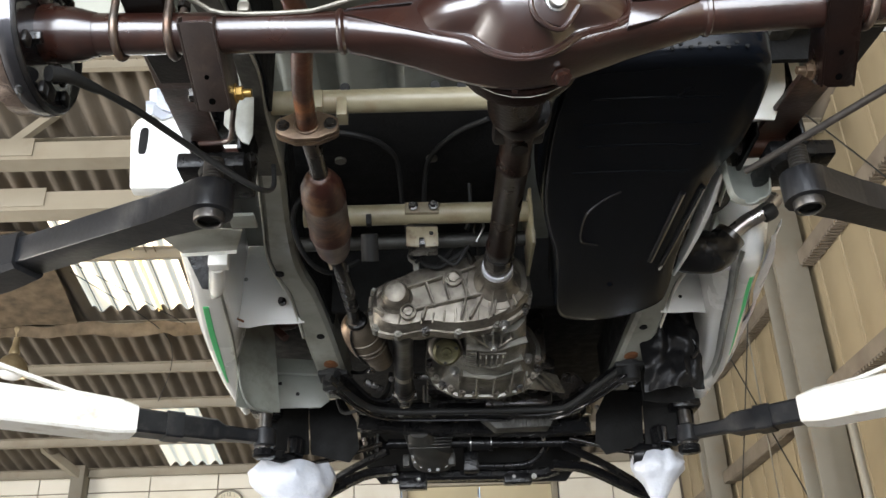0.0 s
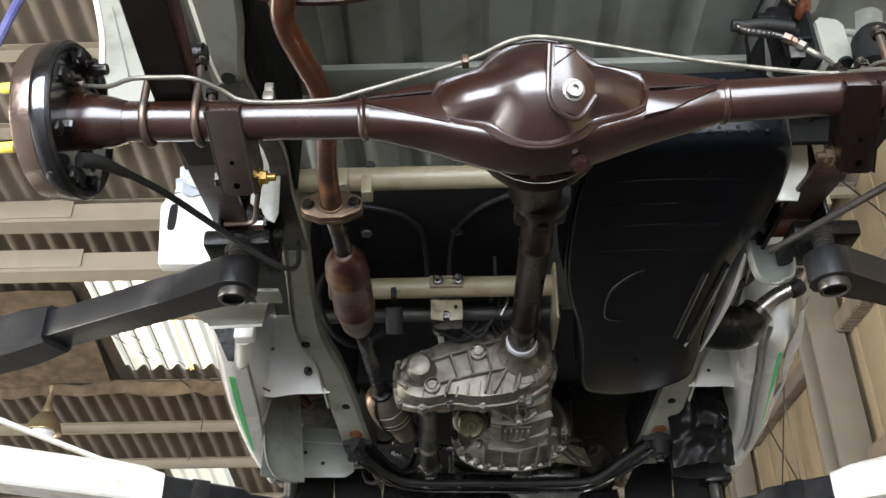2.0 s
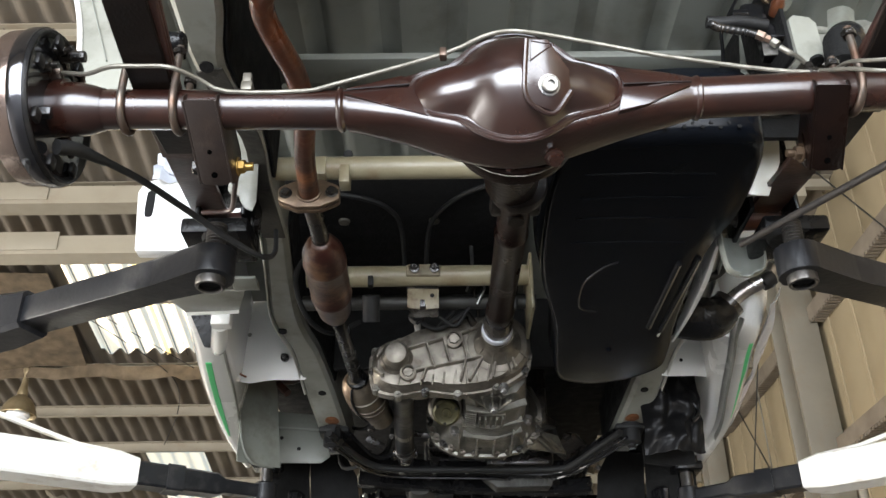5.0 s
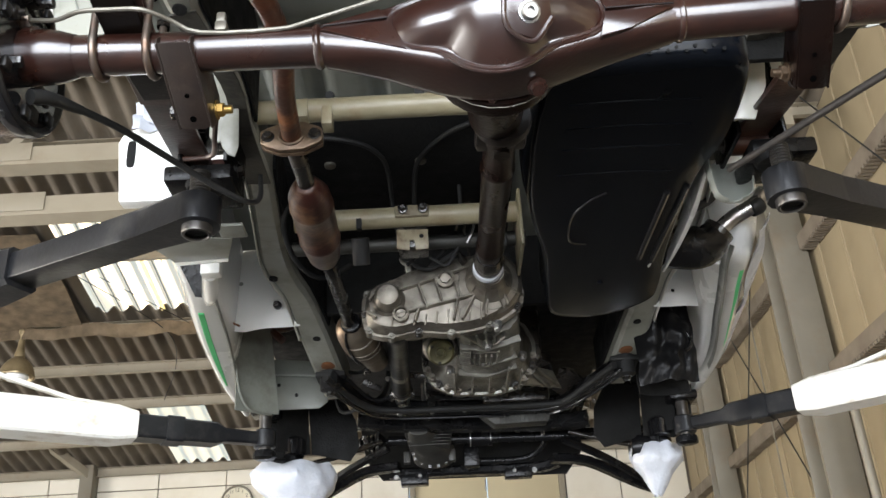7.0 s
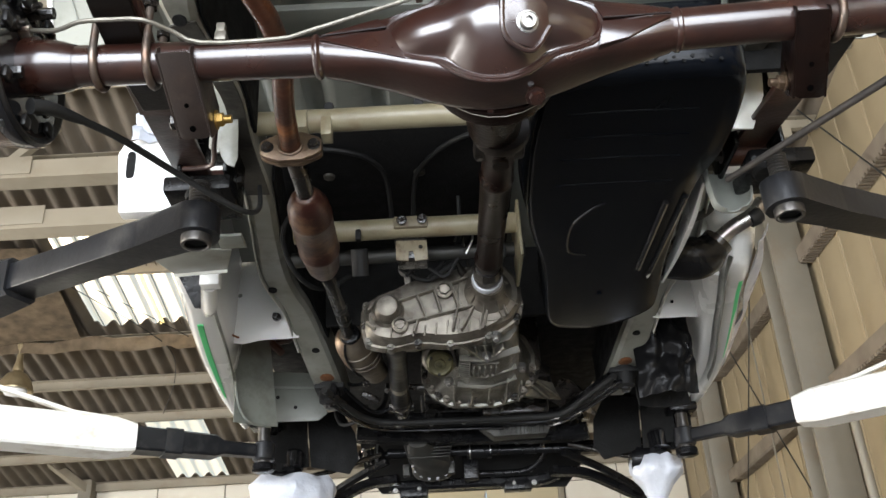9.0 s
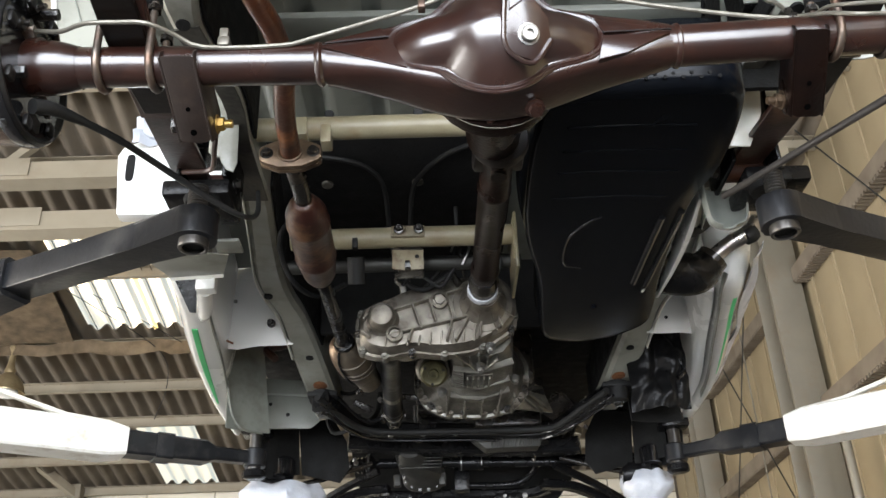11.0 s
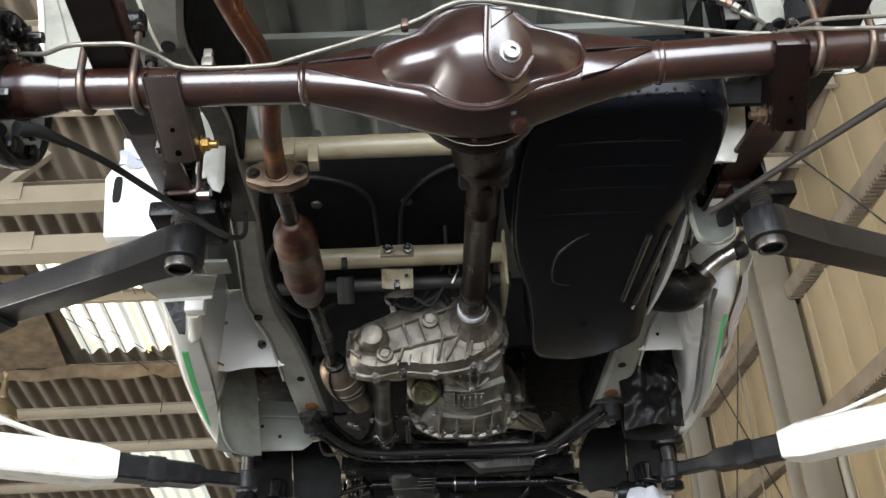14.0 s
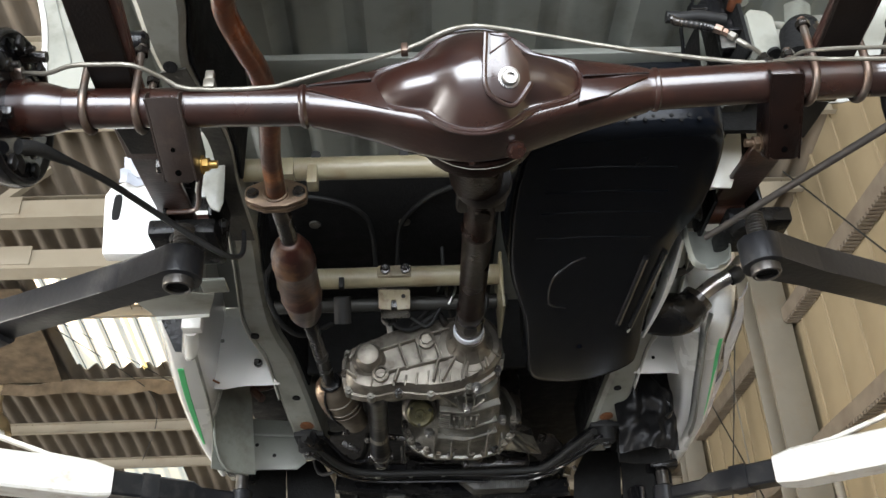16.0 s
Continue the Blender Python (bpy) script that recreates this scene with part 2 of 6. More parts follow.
ROOFLIGHT = bpy.data.materials.new("translucent_roof_light")
ROOFLIGHT.use_nodes = True
_n, _l = ROOFLIGHT.node_tree.nodes, ROOFLIGHT.node_tree.links
_tr, _tp, _mx = _n.new("ShaderNodeBsdfTranslucent"), _n.new("ShaderNodeBsdfTransparent"), _n.new("ShaderNodeMixShader")
_tr.inputs[0].default_value, _tp.inputs[0].default_value = (1.0, 0.80, 0.50, 1), (1.0, 0.88, 0.66, 1)
_mx.inputs[0].default_value = 0.02
_l.new(_tr.outputs[0], _mx.inputs[1])
_l.new(_tp.outputs[0], _mx.inputs[2])
_l.new(_mx.outputs[0], _n["Material Output"].inputs[0])


YELLOWED = bpy.data.materials.new("yellowed_fibreglass")
YELLOWED.use_nodes = True
_n, _l = YELLOWED.node_tree.nodes, YELLOWED.node_tree.links
_tr = _n.new("ShaderNodeBsdfTranslucent")
_tr.inputs[0].default_value = (0.88, 0.82, 0.62, 1)
_l.new(_tr.outputs[0], _n["Material Output"].inputs[0])


# ---- building blocks ----
PLACE = {}                       # world place of each Empty and part


def thing(name, at, label, category, group="", kind=""):
    ob = tagged(new(name), label, category, group, kind)
    ob.location, ob.empty_display_size = at, 0.1
    PLACE[ob] = Vector(at)
    return ob


def merged(parts):
    if not isinstance(parts, (list, tuple)):
        return parts
    out = bmesh.new()
    for b in parts:
        me = bpy.data.meshes.new("t")
        b.to_mesh(me)
        out.from_mesh(me)
        bpy.data.meshes.remove(me)
        b.free()
    return out


def part(name, bm, material, parent=None, label="", angle=38, kind="", category=""):
    """One bmesh (or several, joined) as one mesh object, its origin in its middle, under parent."""
    bm = merged(bm)
    bmesh.ops.recalc_face_normals(bm, faces=bm.faces)
    lo = Vector([min(v.co[i] for v in bm.verts) for i in range(3)])
    hi = Vector([max(v.co[i] for v in bm.verts) for i in range(3)])
    mid = (lo + hi) / 2
    bmesh.ops.translate(bm, vec=-mid, verts=bm.verts)
    me = bpy.data.meshes.new(name)
    bm.to_mesh(me)
    bm.free()
    for p in me.polygons:
        p.use_smooth = True
    me.set_sharp_from_angle(angle=radians(angle))
    me.materials.append(material)
    ob = tagged(new(name, me), label, category, "", kind)
    PLACE[ob] = mid
    if parent:
        ob.parent = parent
        ob.location = mid - PLACE[parent]
    else:
        ob.location = mid
    return ob


def box(a, b, bevel=0.0, turn=None, seg=2):
    """A box between two corners; turn: a matrix about its middle."""
    bm = bmesh.new()
    a, b = Vector(a), Vector(b)
    size, mid = b - a, (a + b) / 2
    bmesh.ops.create_cube(bm, size=1.0)
    bmesh.ops.scale(bm, vec=size, verts=bm.verts)
    if bevel:
        bmesh.ops.bevel(bm, geom=bm.edges[:], offset=bevel, segments=seg, affect="EDGES", profile=0.5)
    if turn:
        bmesh.ops.transform(bm, matrix=turn, verts=bm.verts)
    bmesh.ops.translate(bm, vec=mid, verts=bm.verts)
    return bm


def rings(loops, cap=True, closed=False):
    """Skin equal loops of points into one surface."""
    bm = bmesh.new()
    vs = [[bm.verts.new(p) for p in lp] for lp in loops]
    n = len(vs[0])
    for i in range(len(vs) - (0 if closed else 1)):
        a, b = vs[i], vs[(i + 1) % len(vs)]
        for j in range(n):
            bm.faces.new((a[j], a[(j + 1) % n], b[(j + 1) % n], b[j]))
    if cap and not closed:
        bm.faces.new(vs[0][::-1])
        bm.faces.new(vs[-1])
    return bm


def smooth_path(pts, steps=6):
    """Catmull-Rom through the points (of any dimension)."""
    p = [np.array(q, float) for q in pts]
    p = [2 * p[0] - p[1]] + p + [2 * p[-1] - p[-2]]
    out = []
    for i in range(1, len(p) - 2):
        for k in range(steps):
            t = k / steps
            out.append(0.5 * (2 * p[i] + (p[i + 1] - p[i - 1]) * t + (2 * p[i - 1] - 5 * p[i] + 4 * p[i + 1] - p[i + 2]) * t * t
                              + (3 * p[i] - p[i - 1] - 3 * p[i + 1] + p[i + 2]) * t ** 3))
    return out + [p[-2]]


def tube(pts, r, seg=14, steps=0, cap=True):
    """A round bar or pipe along pts; r: one radius or one a point."""
    rs = [r] * len(pts) if not isinstance(r, (list, tuple)) else list(r)
    q = [(*p, s) for p, s in zip(pts, rs)]
    if steps:
        q = smooth_path(q, steps)
    pos, rad = [Vector(a[:3]) for a in q], [a[3] for a in q]
    loops, ref = [], None
    for i, c in enumerate(pos):
        d = (pos[min(i + 1, len(pos) - 1)] - pos[max(i - 1, 0)]).normalized()
        if ref is None:
            ref = d.orthogonal().normalized()
        ref = (ref - d * ref.dot(d)).normalized()
        e = d.cross(ref)
        loops.append([c + (ref * math.cos(k) + e * math.sin(k)) * rad[i] for k in np.linspace(0, 2 * math.pi, seg, endpoint=False)])
    return rings(loops, cap)


def lathe(at, axis, profile, seg=24, cap=True):
    """A turned body: profile of (distance along axis, radius)."""
    at, d = Vector(at), Vector(axis).normalized()
    u = d.orthogonal().normalized()
    w = d.cross(u)
    return rings([[at + d * s + (u * math.cos(k) + w * math.sin(k)) * max(r, 1e-4) for k in np.linspace(0, 2 * math.pi, seg, endpoint=False)]
                  for s, r in profile], cap)


def bar(pts, w, h, up=(0, 0, 1), bevel=0.003, steps=0):
    """A bar of rectangular section along pts; w across, h along up (numbers, or one a point), its corners cut by bevel."""
    ws = [w] * len(pts) if not isinstance(w, (list, tuple)) else list(w)
    hs = [h] * len(pts) if not isinstance(h, (list, tuple)) else list(h)
    q = [(*p, a, b) for p, a, b in zip(pts, ws, hs)]
    if steps:
        q = smooth_path(q, steps)
    pos = [Vector(a[:3]) for a in q]
    up0, loops = Vector(up), []
    for i, c in enumerate(pos):
        d = (pos[min(i + 1, len(pos) - 1)] - pos[max(i - 1, 0)]).normalized()
        s = d.cross(up0).normalized()
        u = s.cross(d).normalized()
        a, b = q[i][3] / 2, q[i][4] / 2
        k = min(bevel, a * 0.6, b * 0.6)
        loops.append([c + s * x + u * y for x, y in ((a, b - k), (a - k, b), (k - a, b), (-a, b - k), (-a, k - b), (k - a, -b), (a - k, -b), (a, k - b))])
    return rings(loops)


def plate(outline, along, bevel=0.0):
    """A flat polygon (points in space) thickened by the vector along."""
    bm = bmesh.new()
    a = [bm.verts.new(p) for p in outline]
    b = [bm.verts.new(Vector(p) + Vector(along)) for p in outline]
    n = len(a)
    bm.faces.new(a)
    bm.faces.new(b[::-1])
    for i in range(n):
        bm.faces.new((a[i], b[i], b[(i + 1) % n], a[(i + 1) % n]))
    if bevel:
        bmesh.ops.bevel(bm, geom=bm.edges[:], offset=bevel, segments=2, affect="EDGES", profile=0.5)
    return bm


def sheet(grid, thick=0.0):
    """A sheet over a grid of points, thickened along z-ish normals by thick."""
    bm = bmesh.new()
    vs = [[bm.verts.new(p) for p in row] for row in grid]
    for i in range(len(vs) - 1):
        for j in range(len(vs[0]) - 1):
            bm.faces.new((vs[i][j], vs[i][j + 1], vs[i + 1][j + 1], vs[i + 1][j]))
    if thick:
        bmesh.ops.recalc_face_normals(bm, faces=bm.faces)
        bmesh.ops.solidify(bm, geom=bm.faces[:], thickness=thick)
    return bm


def hexbolt(at, axis, r=0.008, h=0.006, washer=True, shank=0.0):
    d = Vector(axis).normalized()
    out = [lathe(Vector(at), d, [(0, r), (h * 0.85, r), (h, r * 0.88)], 6)]
    if washer:
        out.append(lathe(Vector(at) - d * 0.002, d, [(0, r * 1.35), (0.002, r * 1.35)], 16))
    if shank:
        out.append(lathe(Vector(at), -d, [(0, r * 0.55), (shank, r * 0.55)], 10))
    return out


def mirror(p, cx=0.14):
    return (2 * cx - p[0], *p[1:])


# ---- the workshop ----
EAVE_Y, EAVE_Z, PITCH = 11.0, 3.90, 0.20
X_LEFT, X_RIGHT, Y_BACK = -8.0, 2.90, -4.6


def roof_z(y):
    return EAVE_Z + PITCH * (EAVE_Y - y)


part("floor", box((-60, -60, -0.2), (60, 60, 0.0)), CONCRETE, None, "worn grey concrete workshop floor", kind="structure", category="floor")

# front wall of off-white panels with a wide door
front = thing("wall_front", (-2.5, EAVE_Y + 0.1, 0), "off-white panelled end wall below the eaves", "wall", kind="structure")
DOOR_X0, DOOR_X1, DOOR_TOP = -0.33, 1.36, 3.57
part("wall_core", [box((X_LEFT, EAVE_Y + 0.02, 0), (DOOR_X0 - 0.08, EAVE_Y + 0.2, EAVE_Z)),
                   box((DOOR_X1 + 0.08, EAVE_Y + 0.02, 0), (X_RIGHT + 0.2, EAVE_Y + 0.2, EAVE_Z)),
                   box((DOOR_X0 - 0.08, EAVE_Y + 0.02, DOOR_TOP + 0.08), (DOOR_X1 + 0.08, EAVE_Y + 0.2, EAVE_Z))], GIRT, front)
door = thing("door_1", (0.5, EAVE_Y + 0.08, 0), "tall yellowed sliding door in a pale frame", "door", kind="structure")
part("door_frame", [box((DOOR_X0 - 0.07, EAVE_Y - 0.02, 0.0), (DOOR_X0, EAVE_Y + 0.12, DOOR_TOP + 0.07), 0.008),
                    box((DOOR_X1, EAVE_Y - 0.02, 0.0), (DOOR_X1 + 0.07, EAVE_Y + 0.12, DOOR_TOP + 0.07), 0.008),
                    box((DOOR_X0, EAVE_Y - 0.02, DOOR_TOP), (DOOR_X1, EAVE_Y + 0.12, DOOR_TOP + 0.07), 0.008)], PURLIN, door)
part("door_leaf", box((DOOR_X0, EAVE_Y + 0.04, 0.01), (0.512, EAVE_Y + 0.08, DOOR_TOP), 0.006), SHUTTER, door)
part("door_leaf", box((0.518, EAVE_Y + 0.04, 0.01), (DOOR_X1, EAVE_Y + 0.08, DOOR_TOP), 0.006), SHUTTER, door)
part("door_handle", box((0.49, EAVE_Y + 0.015, 3.40), (0.505, EAVE_Y + 0.04, 3.53), 0.004), ZINC, door, "bright metal strip")

# right wall: beige sheets, columns, girts and tie rods
right = thing("wall_right", (X_RIGHT, 4, 0), "beige sheet-clad side wall with steel framing", "wall", kind="structure")
part("wall_core", box((X_RIGHT + 0.06, Y_BACK, 0), (X_RIGHT + 0.2, EAVE_Y + 0.2, 7.2)), GIRT, right)
y0 = Y_BACK
while y0 < EAVE_Y:
    part("sheet", [box((X_RIGHT, y0 + 0.004, 0.02), (X_RIGHT + 0.05, y0 + 0.396, 7.1), 0.006),
                   box((X_RIGHT - 0.012, y0 - 0.014, 0.02), (X_RIGHT + 0.02, y0 + 0.014, 7.1), 0.004)], CLAD, right)
    y0 += 0.40
for yc, w, d in ((6.45, 0.30, 0.25), (9.15, 0.22, 0.20), (2.2, 0.30, 0.25), (-2.0, 0.30, 0.25)):
    col = thing("steel_column", (X_RIGHT - d / 2, yc, 0), "grey painted steel H column against the side wall", "column", "wall columns", "structure")
    a, b = X_RIGHT - 0.045 - d, X_RIGHT - 0.045
    part("flange", box((a, yc - w / 2, 0), (b, yc - w / 2 + 0.016, 6.4), 0.004), COLUMN, col)
    part("flange", box((a, yc + w / 2 - 0.016, 0), (b, yc + w / 2, 6.4), 0.004), COLUMN, col)
    part("web", box((a + 0.1, yc - w / 2 + 0.016, 0), (a + 0.112, yc + w / 2 - 0.016, 6.4)), COLUMN, col)
    part("base_plate", box((a - 0.05, yc - w / 2 - 0.06, 0), (b, yc + w / 2 + 0.06, 0.02), 0.003), COLUMN, col)
for zc in (1.1, 2.1, 3.12, 4.14, 5.16, 6.1):
    for ya, yb in ((Y_BACK, -2.16), (-1.84, 2.04), (2.36, 6.29), (6.61, 9.03), (9.27, EAVE_Y)):
        g = [box((2.79, ya, zc - 0.055), (2.888, yb, zc - 0.049)), box((2.79, ya, zc + 0.049), (2.888, yb, zc + 0.055)),
             box((2.79, ya, zc - 0.049), (2.796, yb, zc + 0.049))]
        part("girt", g, GIRT, right, "brown steel channel")
for ya, za, yb, zb in ((8.95, 5.16, 6.62, 2.10), (6.65, 5.16, 8.95, 2.10), (6.25, 5.85, 2.4, 0.9), (2.4, 5.9, 6.25, 0.9)):
    part("tie_rod", tube([(2.74, ya, za), (2.74, yb, zb)], 0.006, 8), DARK_ALU, right, "thin rusty tie rod")
part("conduit", [tube([(2.78, 7.62, 0.0), (2.78, 7.62, 5.9)], 0.007, 8), tube([(2.70, 5.86, 0), (2.70, 5.86, 2.80)], 0.03, 12)], COLUMN, right, "grey conduits")

teeth = []
for zc in (2.1, 3.12, 4.14):
    for k in range(110):
        y = 3.9 + 0.045 * k
        if not 6.25 < y < 6.65:
            teeth.append(box((2.79, y, zc - 0.078), (2.885, y + 0.024, zc - 0.0555)))
part("girt_teeth", teeth, GIRT, right, "notched lower edges of the girts", kind="stuff")
# left wall and the wall with the open shutter behind
part("wall_left", [box((X_LEFT - 0.2, Y_BACK, 3.4), (X_LEFT, EAVE_Y + 0.2, 7.2)), box((X_LEFT - 0.2, Y_BACK, 0), (X_LEFT, -2.5, 3.4)), box((X_LEFT - 0.2, 7.5, 0), (X_LEFT, EAVE_Y + 0.2, 3.4))], CLAD, None, "beige sheet-clad wall with an open bay", kind="structure", category="wall")
part("wall_back", [box((X_LEFT, Y_BACK - 0.2, 4.4), (X_RIGHT, Y_BACK, 7.2)), box((X_LEFT, Y_BACK - 0.2, 0), (-4.9, Y_BACK, 4.4)),
                   box((2.5, Y_BACK - 0.2, 0), (X_RIGHT, Y_BACK, 4.4))], CLAD, None, "beige wall round the open shutter doorway",
     kind="structure", category="wall")

# corrugated roof, with openings for the roof lights
LIGHTS = ((-3.08, -2.15, 6.45, 7.77), (-3.12, -2.50, 9.47, 10.93), (-6.4, -5.6, 6.45, 7.77), (-6.4, -5.6, 9.47, 10.93))
WAVE = 0.155


def wave_sheet(x0, x1, y0, y1, lift=0.0, thick=0.006):
    n = max(2, int((x1 - x0) / WAVE * 8))
    xs = np.linspace(x0, x1, n + 1)
    return sheet([[(x, y, roof_z(y) + lift + (0.032 if thick else 0.020) * math.sin(2 * math.pi * x / WAVE)) for x in xs] for y in (y0, y1)], thick)


cuts = sorted({Y_BACK - 0.4, EAVE_Y + 0.35, *[v for a in LIGHTS for v in a[2:]]})
roof = []
for ya, yb in zip(cuts, cuts[1:]):
    gaps = sorted((a[0], a[1]) for a in LIGHTS if a[2] < (ya + yb) / 2 < a[3])
    xs = [X_LEFT - 0.2] + [v for g in gaps for v in g] + [X_RIGHT + 0.2]
    for xa, xb in zip(xs[::2], xs[1::2]):
        roof.append(wave_sheet(xa, xb, ya, yb))
part("ceiling", roof, ROOF, None, "grey-brown corrugated cement roof sheets", 70, "structure", "roof")
for xa, xb, ya, yb in LIGHTS:
    part("roof_light", wave_sheet(xa - 0.05, xb + 0.05, ya - 0.06, yb + 0.06, 0.012, 0.0), ROOFLIGHT, None,
         "translucent corrugated roof light glaring with daylight", 70, "structure", "skylight")


part("yellowed_strip", wave_sheet(-2.47, -2.435, 6.45, 7.77, -0.055), YELLOWED, None, "yellowed translucent strip below the roof light", 70, "structure", "skylight")
for x in (-2.97, -2.82, -2.66, -2.36, -2.28):
    part("roof_light_seam", tube([(x, 6.45, roof_z(6.45) - 0.05), (x + 0.01, 7.1, roof_z(7.1) - 0.06), (x, 7.77, roof_z(7.77) - 0.05)], 0.004, 6), TARP, None,
         "thin brown seam line across the roof light", kind="structure", category="skylight")


# purlins under the sheets, lattice beams across
for yp in (3.0, 3.65, 4.3, 4.92, 5.65, 6.3, 6.9, 7.95, 8.66, 9.36, 10.15, 10.93):
    z = roof_z(yp) - 0.03
    p = thing("purlin", (-2.5, yp, z), "cream painted steel channel purlin under the roof", "purlin", "roof purlins", "structure")
    part("web", box((X_LEFT, yp - 0.003, z - 0.10), (X_RIGHT - 0.01, yp + 0.003, z)), PURLIN, p)
    part("lip", box((X_LEFT, yp - 0.05, z - 0.105), (X_RIGHT - 0.01, yp - 0.003, z - 0.100)), PURLIN, p)
    part("lip", box((X_LEFT, yp - 0.05, z - 0.005), (X_RIGHT - 0.01, yp - 0.003, z)), PURLIN, p)
for zc, yc in ((4.59, 5.30), (4.20, 5.30)):
    b = thing("roof_beam", (-2.5, yc, zc), "cream steel chord of the lattice roof beam", "beam", "lattice beam chords", "structure")
    part("flange", box((X_LEFT, yc - 0.075, zc - 0.075), (X_RIGHT - 0.4, yc + 0.075, zc - 0.066)), PURLIN, b)
    part("web", box((X_LEFT, yc - 0.075, zc - 0.066), (X_RIGHT - 0.4, yc - 0.066, zc + 0.06)), PURLIN, b)
    part("splice_plate", box((-6.2, yc - 0.088, zc - 0.05), (-2.62 + (zc < 4.4) * 0.14, yc - 0.077, zc + 0.085), 0.003), PURLIN, b)
for k, (xa, xb) in enumerate(((-2.95, -2.05), (-2.05, -1.1), (-3.9, -2.95))):
    part("lattice_brace", bar([(xa, 5.36, 4.62), (xb, 5.36, 5.5)] if k != 1 else [(xa, 5.36, 5.5), (xb, 5.36, 4.62)], 0.06, 0.06), PURLIN, None,
         "cream angle brace of the roof lattice", kind="structure", category="brace")
for xa, xb in ((-4.45, -4.0), (-7.2, -6.75)):
    part("eave_knee", bar([(xa - 0.05, 10.45, 4.07), (xb - 0.11, 10.86, 3.76)], 0.09, 0.09), PURLIN, None, "steel knee brace under the eave", kind="structure", category="brace")
part("eave_post", box((-4.22, 10.78, 0), (-4.07, 10.98, 3.9), 0.005), COLUMN, None, "steel post at the end wall", kind="structure", category="column")

# stained sheet that sags round the roof light
grid = []
for i in range(13):
    u = i / 12
    x = -4.3 + 2.5 * u
    row = []
    for j in range(7):
        v = j / 6
        y = 7.80 + 0.07 * v * math.sin(math.pi * (0.18 + 0.80 * u)) + 0.02 * math.sin(9 * u + 3 * v)
        row.append((x, y, roof_z(y) - 0.13 - 0.10 * math.sin(math.pi * v) - 0.02 * math.sin(23 * u)))
    grid.append(row)
grid2 = [[(-5.7 + 2.58 * i / 6 - 0.012 * j, 6.5 + 1.3 * j / 6, roof_z(6.5 + 1.3 * j / 6) - 0.11 - 0.05 * math.sin(math.pi * i / 6) - 0.02 * math.sin(2.3 * i + j)) for j in range(7)] for i in range(7)]
part("hanging_sheet", [sheet(grid, 0.004), sheet(grid2, 0.004)], TARP, None, "brown stained sheet sagging below the roof light", category="sheet")
part("loose_wire", tube([(-3.0, 7.0, 4.55), (-2.6, 7.6, 4.42), (-2.42, 8.0, 4.32), (-2.55, 8.6, 4.25), (-2.85, 9.3, 4.16)], 0.004, 6, 5), RUBBER, None,
     "thin black wire hanging below the roof", category="wire")
part("loose_wire", tube([(-2.95, 6.9, 4.58), (-2.5, 7.4, 4.45), (-2.1, 8.0, 4.36)], 0.0035, 6, 5), RUBBER, None,
     "thin black wire hanging below the roof", category="wire")

# pendant lamp
LX, LY = -3.745, 7.85
LZ = 3.965
lamp = thing("pendant_lamp", (LX, LY, LZ), "brassy bell-shaped workshop lamp hanging from a purlin", "lamp")
part("shade", lathe((LX, LY, LZ), (0, 0, 1), [(0.0, 0.155), (0.010, 0.158), (0.018, 0.150), (0.05, 0.146), (0.10, 0.128), (0.15, 0.092), (0.18, 0.052), (0.195, 0.040)], 32, False), LAMP_SHADE, lamp)
part("socket", lathe((LX, LY, LZ + 0.19), (0, 0, 1), [(0, 0.044), (0.02, 0.048), (0.05, 0.040), (0.09, 0.030), (0.16, 0.026), (0.20, 0.030), (0.24, 0.042), (0.27, 0.036), (0.29, 0.018)], 18), LAMP_SHADE, lamp)
part("hanger", tube([(LX, LY, LZ + 0.46), (LX, LY, roof_z(LY) + 0.02)], 0.008, 8), PURLIN, lamp)
part("bulb", lathe((LX, LY, LZ - 0.035), (0, 0, 1), [(0, 0.03), (0.012, 0.085), (0.04, 0.105), (0.08, 0.09), (0.13, 0.05), (0.18, 0.04)], 20), BULB, lamp, "white frosted bulb")

# clock
CX, CZ = -2.42, 3.42
clock = thing("wall_clock", (CX, EAVE_Y - 0.03, CZ), "round cream wall clock with black numerals", "clock")
part("case", lathe((CX, EAVE_Y + 0.0, CZ), (0, -1, 0), [(0, 0.19), (0.035, 0.19), (0.045, 0.18), (0.04, 0.168), (0.02, 0.165)], 36, False), COLUMN, clock)
part("face", lathe((CX, EAVE_Y + 0.0, CZ), (0, -1, 0), [(0, 0.17), (0.022, 0.17)], 36), CLOCK_FACE, clock)
for h in range(1, 13):
    cu = bpy.data.curves.new("numeral", "FONT")
    cu.body, cu.size, cu.align_x, cu.align_y, cu.extrude = str(h), 0.055, "CENTER", "CENTER", 0.001
    cu.materials.append(INK)
    nu = new("numeral", cu)
    nu.parent = clock
    nu.location = (0.13 * math.sin(h * math.pi / 6), 0.03 - 0.026, 0.13 * math.cos(h * math.pi / 6))
    nu.rotation_euler = (radians(90), 0, 0)
part("pointer", bar([(CX, EAVE_Y - 0.03, CZ), (CX - 0.02, EAVE_Y - 0.03, CZ - 0.09)], 0.008, 0.003), INK, clock)
part("pointer", bar([(CX, EAVE_Y - 0.034, CZ), (CX, EAVE_Y - 0.034, CZ + 0.11)], 0.006, 0.003), INK, clock)


